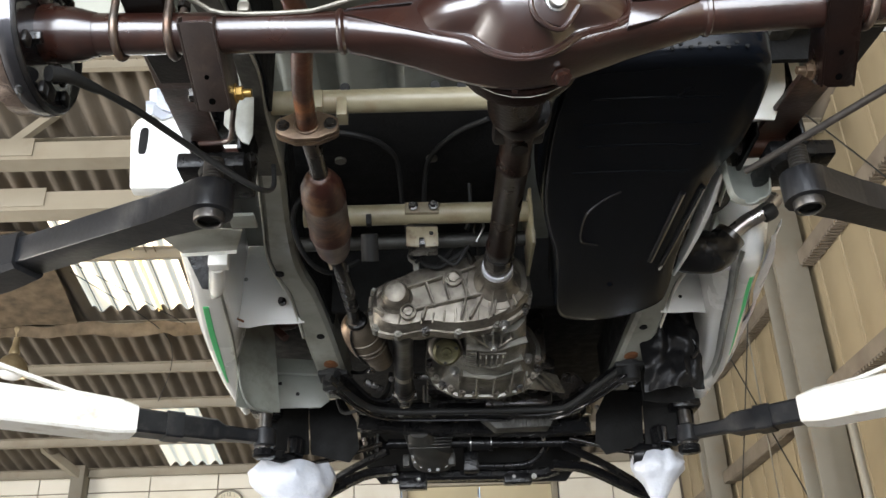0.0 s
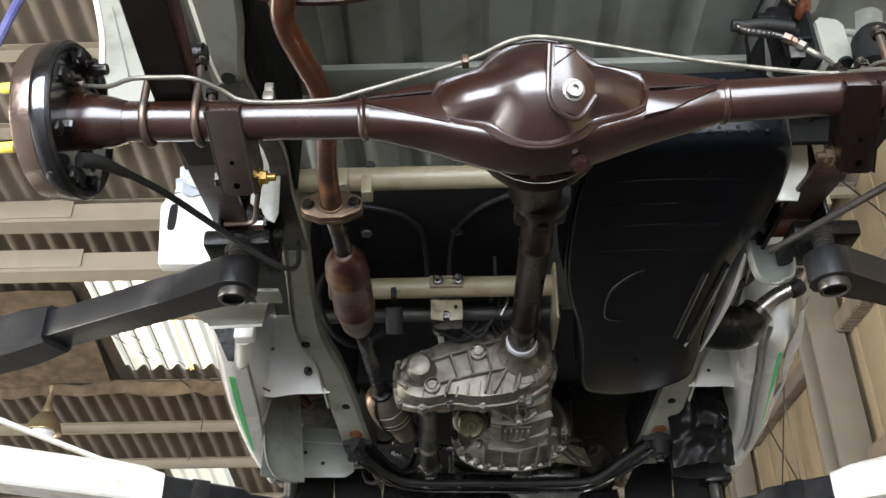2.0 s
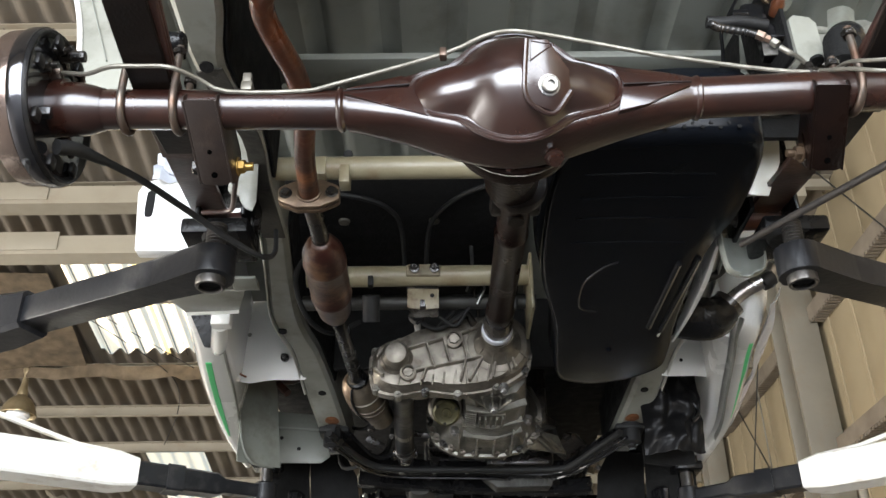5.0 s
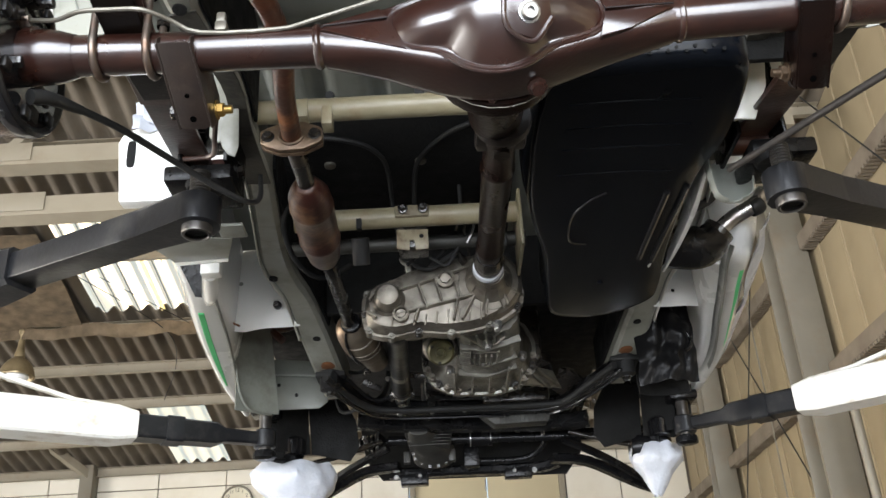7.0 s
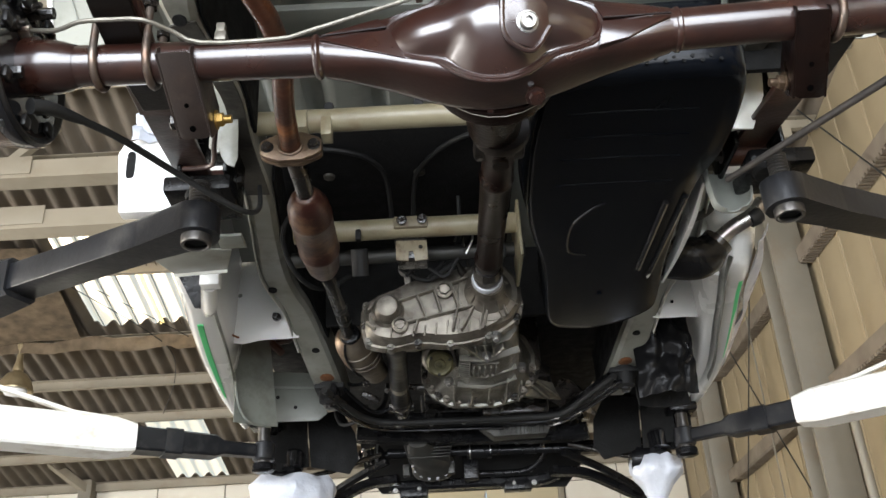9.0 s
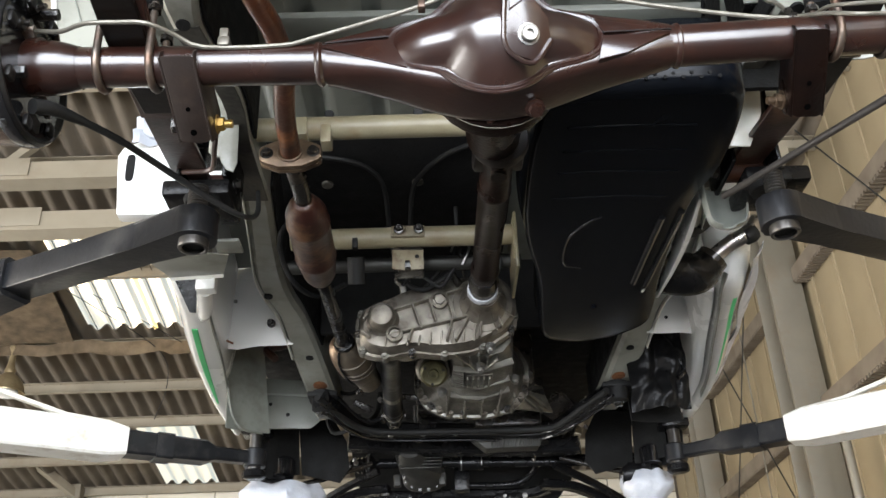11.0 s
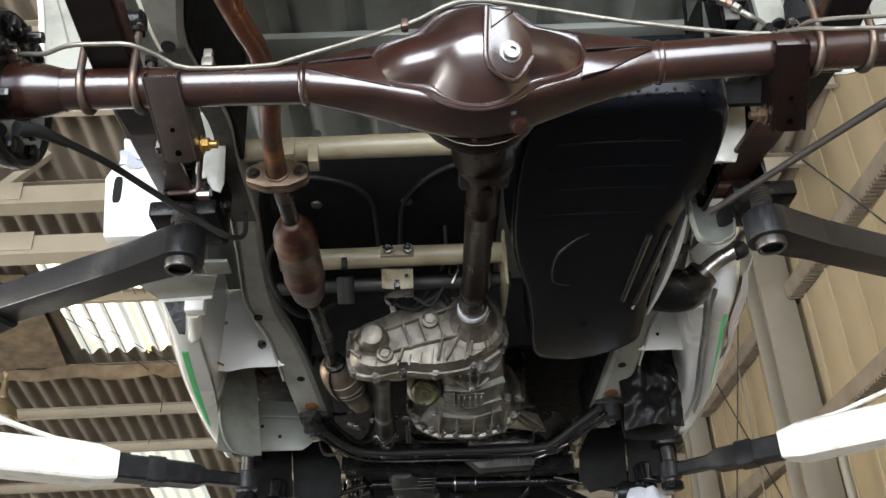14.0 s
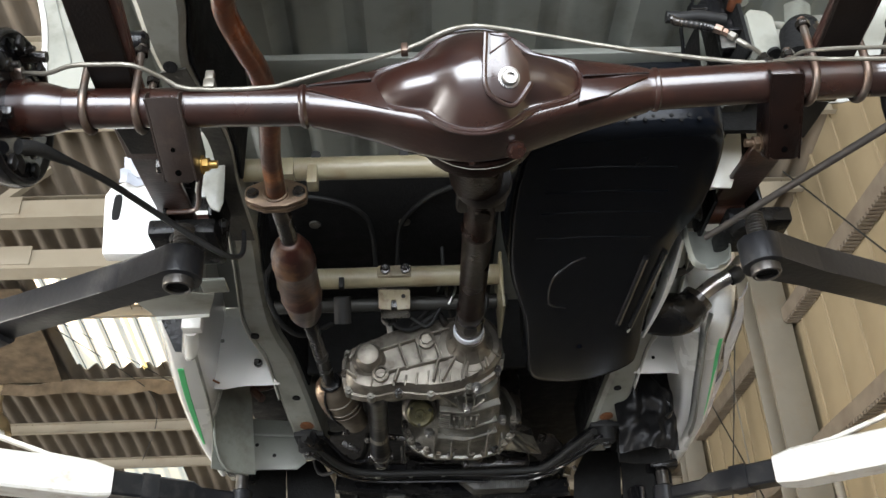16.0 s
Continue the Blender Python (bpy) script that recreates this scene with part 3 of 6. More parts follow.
# ---- the two-post lift ----
def lift_post(x, side):
    """side +1: its carriage faces +x."""
    t = thing("lift_post", (x, 2.05, 0), "ivory steel post of a two-post car lift", "car lift", "lift posts")
    part("column", [box((x - 0.12, 1.90, 0.02), (x + 0.12, 1.912, 2.9)), box((x - 0.12, 2.188, 0.02), (x + 0.12, 2.20, 2.9)),
                    box((x - 0.12 * side - 0.006, 1.912, 0.02), (x - 0.12 * side + 0.006, 2.188, 2.9))], ARM_WHITE, t)
    part("base_plate", box((x - 0.2, 1.78, 0), (x + 0.2, 2.32, 0.02), 0.004), ARM_DARK, t)
    part("carriage", box((x - 0.09 + 0.05 * side, 1.92, 1.72), (x + 0.09 + 0.05 * side, 2.18, 2.35), 0.01), ARM_DARK, t)
    part("yoke", [box((x + 0.10 * side - 0.07, 1.86, 1.86), (x + 0.10 * side + 0.07, 2.24, 1.875), 0.003),
                  box((x + 0.10 * side - 0.07, 1.86, 2.0), (x + 0.10 * side + 0.07, 2.24, 2.015), 0.003)], ARM_DARK, t)
    return t


left_post = lift_post(-1.66, 1)
right_post = lift_post(1.94, -1)


def lift_arm(post, pad, root, split, zc, outer, white, plate_w):
    """A telescopic arm from its root at the post to the pad; split: where the inner arm leaves the sleeve, as a share from the pad."""
    pad, root = Vector(pad), Vector(root)
    label = "ivory-sleeved telescopic lift arm with a dark inner bar" if white else "dark grey telescopic lift arm with a threaded pad"
    d = (root - pad).normalized()
    s = pad + (root - pad) * split
    h = outer
    i = h * (0.60 if white else 0.74)
    m = pad + d * 0.13
    if white:
        inner = [bar([pad + d * 0.03, m, m + d * 0.03, s + d * 0.1], [i * 0.62, i * 0.66, i * 1.06, i * 1.14], [i * 0.62, i * 0.66, i * 1.02, i * 1.14], bevel=0.006),
                 bar([s - d * 0.135, s - d * 0.085], i * 1.16, i * 1.20, bevel=0.005)]
    else:
        n_ = Vector((-d.y, d.x, 0))
        ow = 0.0385
        outl = [pad + d * (0.34 * (root - pad).length) + n_ * i * 0.5, pad + d * 0.14 + n_ * i * 0.5, pad + d * 0.11 + n_ * i * 0.46]
        outl += [pad + (d * math.cos(a) + n_ * math.sin(a)) * ow for a in np.linspace(radians(75), radians(285), 22)]
        outl += [pad + d * 0.11 - n_ * i * 0.46, pad + d * 0.14 - n_ * i * 0.5, pad + d * (0.34 * (root - pad).length) - n_ * i * 0.5]
        inner = [plate([(p.x, p.y, zc - 0.027) for p in outl], (0, 0, 0.052), 0.002),
                 lathe((pad.x, pad.y, zc + 0.020), (0, 0, 1), [(0, 0.036), (0.006, 0.034), (0.009, 0.028)], 28)]
    t = part("lift_arm", inner, ARM_DARK, post, label)
    if white:
        part("sleeve", [bar([s, s + d * 0.06, root], [h * 0.8, h * 1.0, h * 1.05], [h * 0.75, h * 0.95, h * 0.95], bevel=0.007)], ARM_WHITE, t, "ivory painted box sleeve")
    else:
        part("sleeve", [bar([s, s + d * 0.07, root], [h * 0.9, h * 1.0, h * 1.05], [h * 0.95, h * 1.1, h * 1.1], bevel=0.009)], ARM_DARK, t, "dark grey box sleeve")
    if white:
        up_ = Vector((0, -0.03, 0.055))
        e_ = s + d * 0.16
        part("stay_strip", bar([e_ + up_ * 0.9 - d * 0.10, e_ + up_, root + up_ + Vector((0, 0, 0.16))], 0.020, 0.012, bevel=0.003), ARM_WHITE, t, "ivory painted stay strip")
    part("pivot_pin", lathe((root.x, root.y, zc - 0.07), (0, 0, 1), [(0, 0.03), (0.14, 0.03)], 18), STEEL, t)
    if white:
        part("eye", lathe((pad.x, pad.y, zc - 0.028), (0, 0, 1), [(0, 0.030), (0.004, 0.034), (0.052, 0.034), (0.056, 0.03)], 24), ARM_DARK, t)
        part("nut", lathe((pad.x, pad.y, zc - 0.062), (0, 0, 1), [(0, 0.030), (0.004, 0.036), (0.022, 0.036), (0.026, 0.030)], 8), BLACK, t)
        part("screw", lathe((pad.x, pad.y, zc - 0.036), (0, 0, 1), [(0, 0.02), (0.115, 0.02)], 16), THREAD, t)
        part("saddle", box((pad.x - 0.045, pad.y - 0.05, zc + 0.075), (pad.x + 0.045, pad.y + 0.05, zc + 0.103), 0.006), BLACK, t)
    else:
        part("collar", lathe((pad.x, pad.y, zc - 0.043), (0, 0, 1), [(0.002, 0.0185), (0, 0.0205), (0.001, 0.0245), (0.004, 0.0255), (0.016, 0.0255)], 28, False), THREAD, t, "dark worn steel collar")
        part("bore", lathe((pad.x, pad.y, zc - 0.034), (0, 0, 1), [(0.0, 0.0195), (0.001, 0.0195)], 20), BLACK_MAT, t)
        prof = []
        for k in range(10):
            prof += [(0.006 * k, 0.0148), (0.006 * k + 0.002, 0.0175), (0.006 * k + 0.0035, 0.0175)]
        part("screw", lathe((pad.x, pad.y, zc + 0.020), (0, 0, 1), prof, 20), THREAD, t, "threaded steel screw")
        wl, wr = plate_w
        part("saddle", [box((pad.x - wl, pad.y + 0.005, zc + 0.070), (pad.x + wr, pad.y + 0.12, zc + 0.101), 0.006)], BLACK, t, "black rubber-faced saddle plate")
        part("saddle_socket", lathe((pad.x, pad.y + 0.03, zc + 0.060), (0, 0, 1), [(0, 0.030), (0.011, 0.034)], 20), BLACK_MAT, t)
    return t


ZR, ZF = 1.888, 1.893
lift_arm(left_post, (-0.362, 1.345, ZR), (-1.56, 1.93, ZR), 0.31, ZR, 0.080, False, (0.068, 0.050))
lift_arm(right_post, (0.640, 1.355, ZR), (1.84, 1.93, ZR), 0.31, ZR, 0.080, False, (0.042, 0.074))
lift_arm(left_post, (-0.520, 2.800, ZF), (-1.56, 2.17, ZF), 0.325, ZF, 0.105, True, 0.05)
lift_arm(right_post, (0.805, 2.900, ZF), (1.84, 2.17, ZF), 0.285, ZF, 0.105, True, 0.05)


# ---- the van's underside ----
MID = 0.14
van = thing("van", (MID, 2.0, 1.8), "white four-wheel-drive van with its wheels off, raised on a lift", "van")


def ax(x):
    """Middle of the rear axle tube at x."""
    k, r = max(0.0, -0.107 - x) / 0.383, min(1.0, max(0.0, (x - 0.13) / 0.245))
    return Vector((x, 0.968 - 0.0316 * (x + 0.107) - 0.0125 * k + 0.0045 * r, 1.921 + 0.024 * (x + 0.107) + 0.0148 * k - 0.0053 * r))


def oval(c, ry, rz, n=20, power=2.0):
    """A ring in the y-z plane."""
    out = []
    for k in np.linspace(0, 2 * math.pi, n, endpoint=False):
        a, b = math.cos(k), math.sin(k)
        out.append(Vector((c[0], c[1] + ry * math.copysign(abs(a) ** (2 / power), a), c[2] + rz * math.copysign(abs(b) ** (2 / power), b))))
    return out


# axle housing: tubes that run over into a pressed box-section banjo
def section(x, ry, rz, dy, power):
    c = ax(x)
    return oval((c.x, c.y + dy, c.z), ry, rz, 32, power)


prof = [(-0.50, .038, .038, 0, 2), (-0.465, .037, .037, 0, 2), (-0.448, .034, .034, 0, 2), (-0.43, .029, .029, 0, 2), (-0.41, .0278, .0278, 0, 2), (-0.12, .0275, .0275, 0, 2), (-0.098, .0285, .0285, .001, 2.2), (-0.06, .032, .034, .004, 3.2),
        (-0.015, .037, .042, .009, 4.6), (0.03, .042, .056, .014, 5.5), (0.08, .045, .070, .017, 6), (0.13, .046, .077, .018, 6), (0.18, .045, .070, .017, 6), (0.23, .042, .056, .014, 5.5),
        (0.28, .037, .043, .009, 4.6), (0.33, .033, .035, .004, 3.2), (0.365, .029, .030, .001, 2.2), (0.387, .0285, .0285, 0, 2), (0.67, .0285, .0285, 0, 2), (0.70, .031, .031, 0, 2), (0.725, .037, .037, 0, 2), (0.76, .038, .038, 0, 2)]
axle = part("rear_axle", rings([section(*q) for q in smooth_path(prof, 3)]), BROWN, van, "glossy brown painted banjo rear axle", 50)
for x in (-0.108, 0.375):
    part("weld_bead", lathe(ax(x), (1, -0.03, 0.02), [(-0.005, .0275), (-0.002, .0305), (0.002, .031), (0.006, .0275)], 24, False), BROWN, axle)

# differential cover with its bead and drain boss
DC = Vector((0.128, 0.940, 1.926))


def cover_edge(k):
    """Edge of the cover in the direction k: a long low oval joined to a round belly."""
    e = 1 / ((abs(math.cos(k)) / 0.137) ** 3 + (abs(math.sin(k)) / 0.043) ** 3) ** (1 / 3)
    b = 0.077 + 0.014 * max(0.0, math.sin(k))
    return (e ** 8 + b ** 8) ** 0.125


def cover_bulge(x, z):
    a = 0.036 * max(0.0, 1 - ((abs(x) / 0.137) ** 3 + (abs(z) / 0.043) ** 3) ** 1.1)
    b = 0.056 * max(0.0, 1 - ((x * x + z * z) / (0.077 + 0.014 * max(0.0, z / math.hypot(x, z))) ** 2) ** 1.2)
    return (a ** 5 + b ** 5) ** 0.2


loops = []
for r in (1.0, 0.985, 0.95, 0.9, 0.82, 0.72, 0.6, 0.47, 0.33, 0.18, 0.05):
    lp = []
    for k in np.linspace(0, 2 * math.pi, 64, endpoint=False):
        x, z = cover_edge(k) * r * math.cos(k), cover_edge(k) * r * math.sin(k)
        lp.append(DC + Vector((x, -0.006 - 0.034 * x - cover_bulge(x, z), z)))
    loops.append(lp)
cover = part("differential_cover", rings(loops), COVER, axle, "glossy domed brown cover", 70)
for grow, rad in ((1.035, 0.0050), (1.085, 0.0030)):
    part("flange_bead", tube([DC + Vector((cover_edge(k) * grow * math.cos(k), -0.003 - 0.034 * cover_edge(k) * math.cos(k), cover_edge(k) * grow * math.sin(k))) for k in np.linspace(0, 2 * math.pi, 73)], rad, 8), BROWN, axle, "rolled bead round the cover")
# flat pressed facets between the tubes and the cover, a seam weld between each pair
for facet in (((-.102, .936, 1.924), (-.010, .930, 1.930), (.012, .937, 1.886), (-.047, .936, 1.905)), ((-.104, .938, 1.933), (-.024, .933, 1.952), (-.014, .931, 1.936)),
              ((.270, .922, 1.920), (.362, .926, 1.925), (.302, .928, 1.896), (.262, .928, 1.884)), ((.264, .929, 1.954), (.3635, .928, 1.933), (.272, .923, 1.926))):
    part("pressed_facet", plate([Vector(p) for p in facet], (0, 0.010, 0), 0.0012), BROWN, axle, "flat brown facet of the housing")
for xe, xi in (((-.098, .934, 1.9285), (-.013, .929, 1.933)), ((.362, .924, 1.929), (.272, .920, 1.923))):
    part("weld_seam", tube([xe, xi], 0.0016, 6), SHAFT_BROWN, axle)
BN = Vector((0.14, -0.88, -0.45)).normalized()     # the drain boss faces back and down
bu = Vector((1, 0.1, 0)).normalized()
bw = BN.cross(bu).normalized()
if bw.z < 0:
    bw = -bw
BC = Vector((0.167, 0.8835, 1.906))
shape = ((-0.030, 0.046), (-0.004, 0.048), (0.026, 0.010), (0.029, -0.016), (0.008, -0.046), (-0.020, -0.038), (-0.031, -0.018))
part("drain_boss", plate([BC - BN * 0.022 + bu * a + bw * b for a, b in shape], BN * 0.024, 0.002), BROWN, axle, "flat drain boss")
part("drain_rib", tube([BC + BN * 0.002 + bu * a + bw * b for a, b in ((-0.031, 0.046), (-0.032, 0.0), (-0.030, -0.024), (-0.018, -0.040), (0.008, -0.048), (0.030, -0.018))], 0.0036, 8, 4), BROWN, axle)
part("cast_mark", tube([BC + BN * 0.002 + bu * a + bw * b for a, b in ((-0.026, 0.018), (-0.026, 0.044), (0.003, 0.041), (-0.026, 0.018))], 0.0013, 6), BROWN, axle)
part("drain_plug", [lathe(BC + BN * 0.001 + bw * -0.012, BN, [(0, 0.0145), (0.003, 0.0145), (0.0035, 0.0115), (0.010, 0.0112), (0.0115, 0.0095), (0.0115, 0.0052), (0.006, 0.005)], 12)], ZINC, axle, "bright plated drain plug")

# pinion carrier and its bolts
part("pinion_carrier", [lathe((0.132, 1.012, 1.935), (0.04, 1, 0.06), [(0, 0.088), (0.006, 0.091), (0.026, 0.091), (0.030, 0.070), (0.05, 0.056), (0.10, 0.047), (0.175, 0.042), (0.19, 0.038)], 28)],
     SHAFT_BROWN, axle, "dark brown cast pinion carrier")
for a0, a1 in ((214, 226), (232, 305)):
    part("sealant_bead", tube([(0.132 + 0.093 * math.cos(radians(a)), 1.017, 1.935 + 0.093 * math.sin(radians(a))) for a in np.linspace(a0, a1, 6)], 0.0007 if a0 > 230 else 0.0022, 6), LINE, axle, "chipped pale sealant")
for k in range(10):
    a = 2 * math.pi * (k + 0.3) / 10
    part("bolt", hexbolt((0.132 + 0.080 * math.cos(a), 1.020, 1.935 + 0.080 * math.sin(a)), (0, -1, 0), 0.0065, 0.008), BROWN, axle)
part("filler_plug", lathe((0.180, 0.985, 1.852), (0.1, -0.4, -0.9), [(0, 0.014), (0.004, 0.014), (0.005, 0.010), (0.012, 0.009)], 8), BROWN, axle)

# propeller shaft
PS, PE = Vector((0.150, 1.215, 1.947)), Vector((0.153, 1.885, 2.012))
pd = (PE - PS).normalized()
shaft = part("propeller_shaft", [lathe(PS, pd, [(0.0, 0.030), (0.02, 0.030), (0.05, 0.028), (0.14, 0.0275), (0.15, 0.031), (0.158, 0.031), (0.165, 0.0285), (0.53, 0.0275), (0.54, 0.031), (0.56, 0.031), (0.57, 0.026), (0.66, 0.025)], 24)],
             SHAFT_BROWN, van, "dark brown tubular propeller shaft")
part("flange_yoke", [lathe(PS - pd * 0.03, pd, [(0, 0.045), (0.004, 0.047), (0.018, 0.047), (0.022, 0.040), (0.03, 0.036)], 24),
                     box(PS + pd * 0.035 - Vector((0.042, 0.03, 0.014)), PS + pd * 0.035 + Vector((0.042, 0.03, 0.014)), 0.008)], DARK_BROWN, shaft)
part("joint_cross", [tube([PS + pd * 0.045 - Vector((0.040, 0, 0)), PS + pd * 0.045 + Vector((0.040, 0, 0))], 0.014, 12),
                     tube([PS + pd * 0.045 - Vector((0, 0, 0.036)), PS + pd * 0.045 + Vector((0, 0, 0.036))], 0.014, 12)], DARK_BROWN, shaft)
part("slip_yoke", [lathe(PE - pd * 0.075, pd, [(0, 0.028), (0.02, 0.034), (0.05, 0.033), (0.075, 0.030)], 20)], GREASY, shaft)
part("dust_collar", lathe(PE - pd * 0.008, pd, [(0, 0.030), (0.002, 0.034), (0.018, 0.036), (0.024, 0.034)], 28), PLASTIC, shaft, "white plastic collar")


# hubs: backing plates and drums
def hub(c, s):
    d = Vector((s, -0.03 * s, 0.02 * s)).normalized()
    part("backing_plate", lathe(c, d, [(0.003, 0.030), (0.000, 0.050), (0.006, 0.056), (0.006, 0.080), (0.000, 0.086), (-0.004, 0.092), (-0.010, 0.096), (-0.014, 0.101), (-0.014, 0.1045), (-0.010, 0.1075), (0.002, 0.1075)], 56), PLATE_BLACK, axle, "black pressed backing plate")
    part("drum_rim", lathe(c, d, [(-0.009, 0.100), (-0.009, 0.1085), (-0.007, 0.1095), (0.007, 0.1095), (0.010, 0.1085), (0.011, 0.104)], 56), BAND, axle, "dark polished drum rim")
    part("brake_drum", lathe(c, d, [(0.011, 0.104), (0.012, 0.1065), (0.034, 0.1060), (0.038, 0.1045), (0.040, 0.100), (0.044, 0.060), (0.060, 0.056), (0.061, 0.034), (0.072, 0.032), (0.073, 0.01)], 56),
         DRUM, axle, "bare brown-tinted iron brake drum")
    for k in range(4):
        a = radians(70) + k * math.pi / 2
        st = part("wheel_stud", lathe(c + Vector((0, 0.057 * math.cos(a), 0.057 * math.sin(a))) + d * 0.04, d, [(0, 0.006), (0.036, 0.006), (0.038, 0.005)], 10), STEEL, axle)
        part("stud_cap", lathe(c + Vector((0, 0.057 * math.cos(a), 0.057 * math.sin(a))) + d * 0.062, d, [(0, 0.0075), (0.020, 0.0075), (0.022, 0.006)], 12), YELLOW, st, "yellow plastic cap")
    part("axle_flange", lathe(c, d, [(-0.030, 0.034), (-0.026, 0.040), (-0.012, 0.040), (-0.008, 0.036)], 24), BROWN, axle)
    for k in range(4):
        a = math.pi / 4 + k * math.pi / 2
        part("bolt", hexbolt(c + Vector((-0.008 * s, 0.048 * math.cos(a), 0.048 * math.sin(a))), (-s, 0, 0), 0.009, 0.012), UBOLT if k % 2 else GREASY, axle)
    part("wheel_cylinder", [box(c + Vector((-0.012, -0.045, 0.066)), c + Vector((0.012, 0.045, 0.088)), 0.006),
                            lathe(c + Vector((-0.01 * s, -0.02, 0.075)), (-s, 0, 0), [(0, 0.009), (0.03, 0.008)], 8)], GREASY, axle)
    part("lever_boot", [box(c + Vector((-0.014, 0.01, -0.083)), c + Vector((0.014, 0.05, -0.055)), 0.008)], RUBBER, axle)
    part("bleed_screw", [lathe(c + Vector((-0.010 * s, -0.035, 0.070)), (-s, -0.4, 0), [(0, 0.006), (0.010, 0.006), (0.012, 0.004), (0.024, 0.004)], 6)], GREASY, axle)
    part("retaining_clip", [bar([c + Vector((-0.006 * s, 0.02, 0.095)), c + Vector((-0.016 * s, 0.035, 0.085)), c + Vector((-0.012 * s, 0.05, 0.07))], 0.008, 0.004)], UBOLT, axle)
    for a in np.linspace(0.5, 5.6, 7):
        part("crimp", box(c + Vector((-0.016 * s - 0.004, 0.088 * math.cos(a) - 0.009, 0.088 * math.sin(a) - 0.009)), c + Vector((-0.016 * s + 0.004, 0.088 * math.cos(a) + 0.009, 0.088 * math.sin(a) + 0.009)), 0.003), PLATE_BLACK, axle)
    for dy, dz in ((-0.055, 0.03), (0.06, -0.03)):
        part("shoe_pin", lathe(c + Vector((-0.008 * s, dy, dz)), (-s, 0, 0), [(0, 0.010), (0.006, 0.010), (0.008, 0.005), (0.016, 0.005)], 10), GREASY, axle)
    part("adjuster_plug", box(c + Vector((-0.004, -0.03, -0.108)), c + Vector((0.004, 0.0, -0.092)), 0.003), RUBBER, axle)


hub(Vector((-0.508, 0.972, 1.932)), -1)
hub(ax(0.752), 1)


# leaf springs with u-bolts, saddles and shackles
def spring(x, s):
    """s: -1 on the left, +1 on the right."""
    pts = [(0.30, 2.105), (0.55, 2.045), (0.80, 1.995), (0.97, 1.972), (1.15, 1.988), (1.43, 2.035)]
    fwd = lambda y: 0.008 * (y < 0.9) + (0.030 * max(0.0, y - 0.97) / 0.46 if s < 0 else 0.0) * -1
    sp = part("leaf_spring", bar([(x + fwd(y), y, z) for y, z in pts], 0.062, 0.010, bevel=0.002, steps=5), BROWN_RUST, van, "brown rust-streaked leaf spring")
    part("leaf", bar([(x + fwd(y), y, z - 0.010) for y, z in pts[1:-1]], 0.061, 0.009, bevel=0.002, steps=5), BROWN_RUST, sp)
    part("leaf", bar([(x, 0.66, 2.004), (x, 0.80, 1.976), (x, 0.97, 1.953), (x, 1.12, 1.965)], 0.056, 0.009, bevel=0.002, steps=5), DARK_BROWN, sp)
    part("spring_seat", box((x - 0.030, 0.955, 1.940), (x + 0.030, 1.01, 1.950), 0.003), BLACK, sp)
    for dx in (-0.035, 0.035):
        c = ax(x + dx)
        pth = [c + Vector((0, 0.030 * math.sin(a), 0.0)) * 0 + Vector((0, 0.031 * math.sin(a), -0.031 * math.cos(a))) for a in np.linspace(-math.pi / 2, math.pi / 2, 11)]
        pth = [pth[0] + Vector((0, 0, 0.085))] + pth + [pth[-1] + Vector((0, 0, 0.085))]
        part("u_bolt", tube(pth, 0.0055, 10), UBOLT, sp, "tarnished u-bolt")
        for e in (pth[0], pth[-1]):
            part("nut", lathe(e - Vector((0, 0, 0.016)), (0, 0, 1), [(0, 0.010), (0.009, 0.010)], 6), GREASY, sp)
    if s < 0:
        part("bump_rubber", lathe((x + s * 0.004, 0.955, 2.032), (-s, 0, 0), [(0, 0.014), (0.004, 0.0175), (0.034, 0.0175), (0.038, 0.014)], 18), BLACK, sp, "black rubber bump block")
    # front hanger box on the body, and the eye bolt
    part("front_eye", tube([(x - 0.034, 1.44, 2.028), (x + 0.034, 1.44, 2.028)], 0.022, 16), BROWN_RUST, sp)
    part("spring_hanger", [box((x - 0.045, 1.36, 2.00), (x - 0.036, 1.50, 2.16), 0.003), box((x + 0.036, 1.36, 2.00), (x + 0.045, 1.50, 2.16), 0.003),
                           box((x - 0.036, 1.36, 2.10), (x + 0.036, 1.50, 2.16), 0.003)], BLACK, van)
    part("eye_bolt", hexbolt((x - s * 0.046, 1.44, 2.028), (-s, 0, 0), 0.012, 0.010), GREASY, sp)


XL, XR = -0.366, 0.623
spring(XL, -1)
spring(XR, 1)


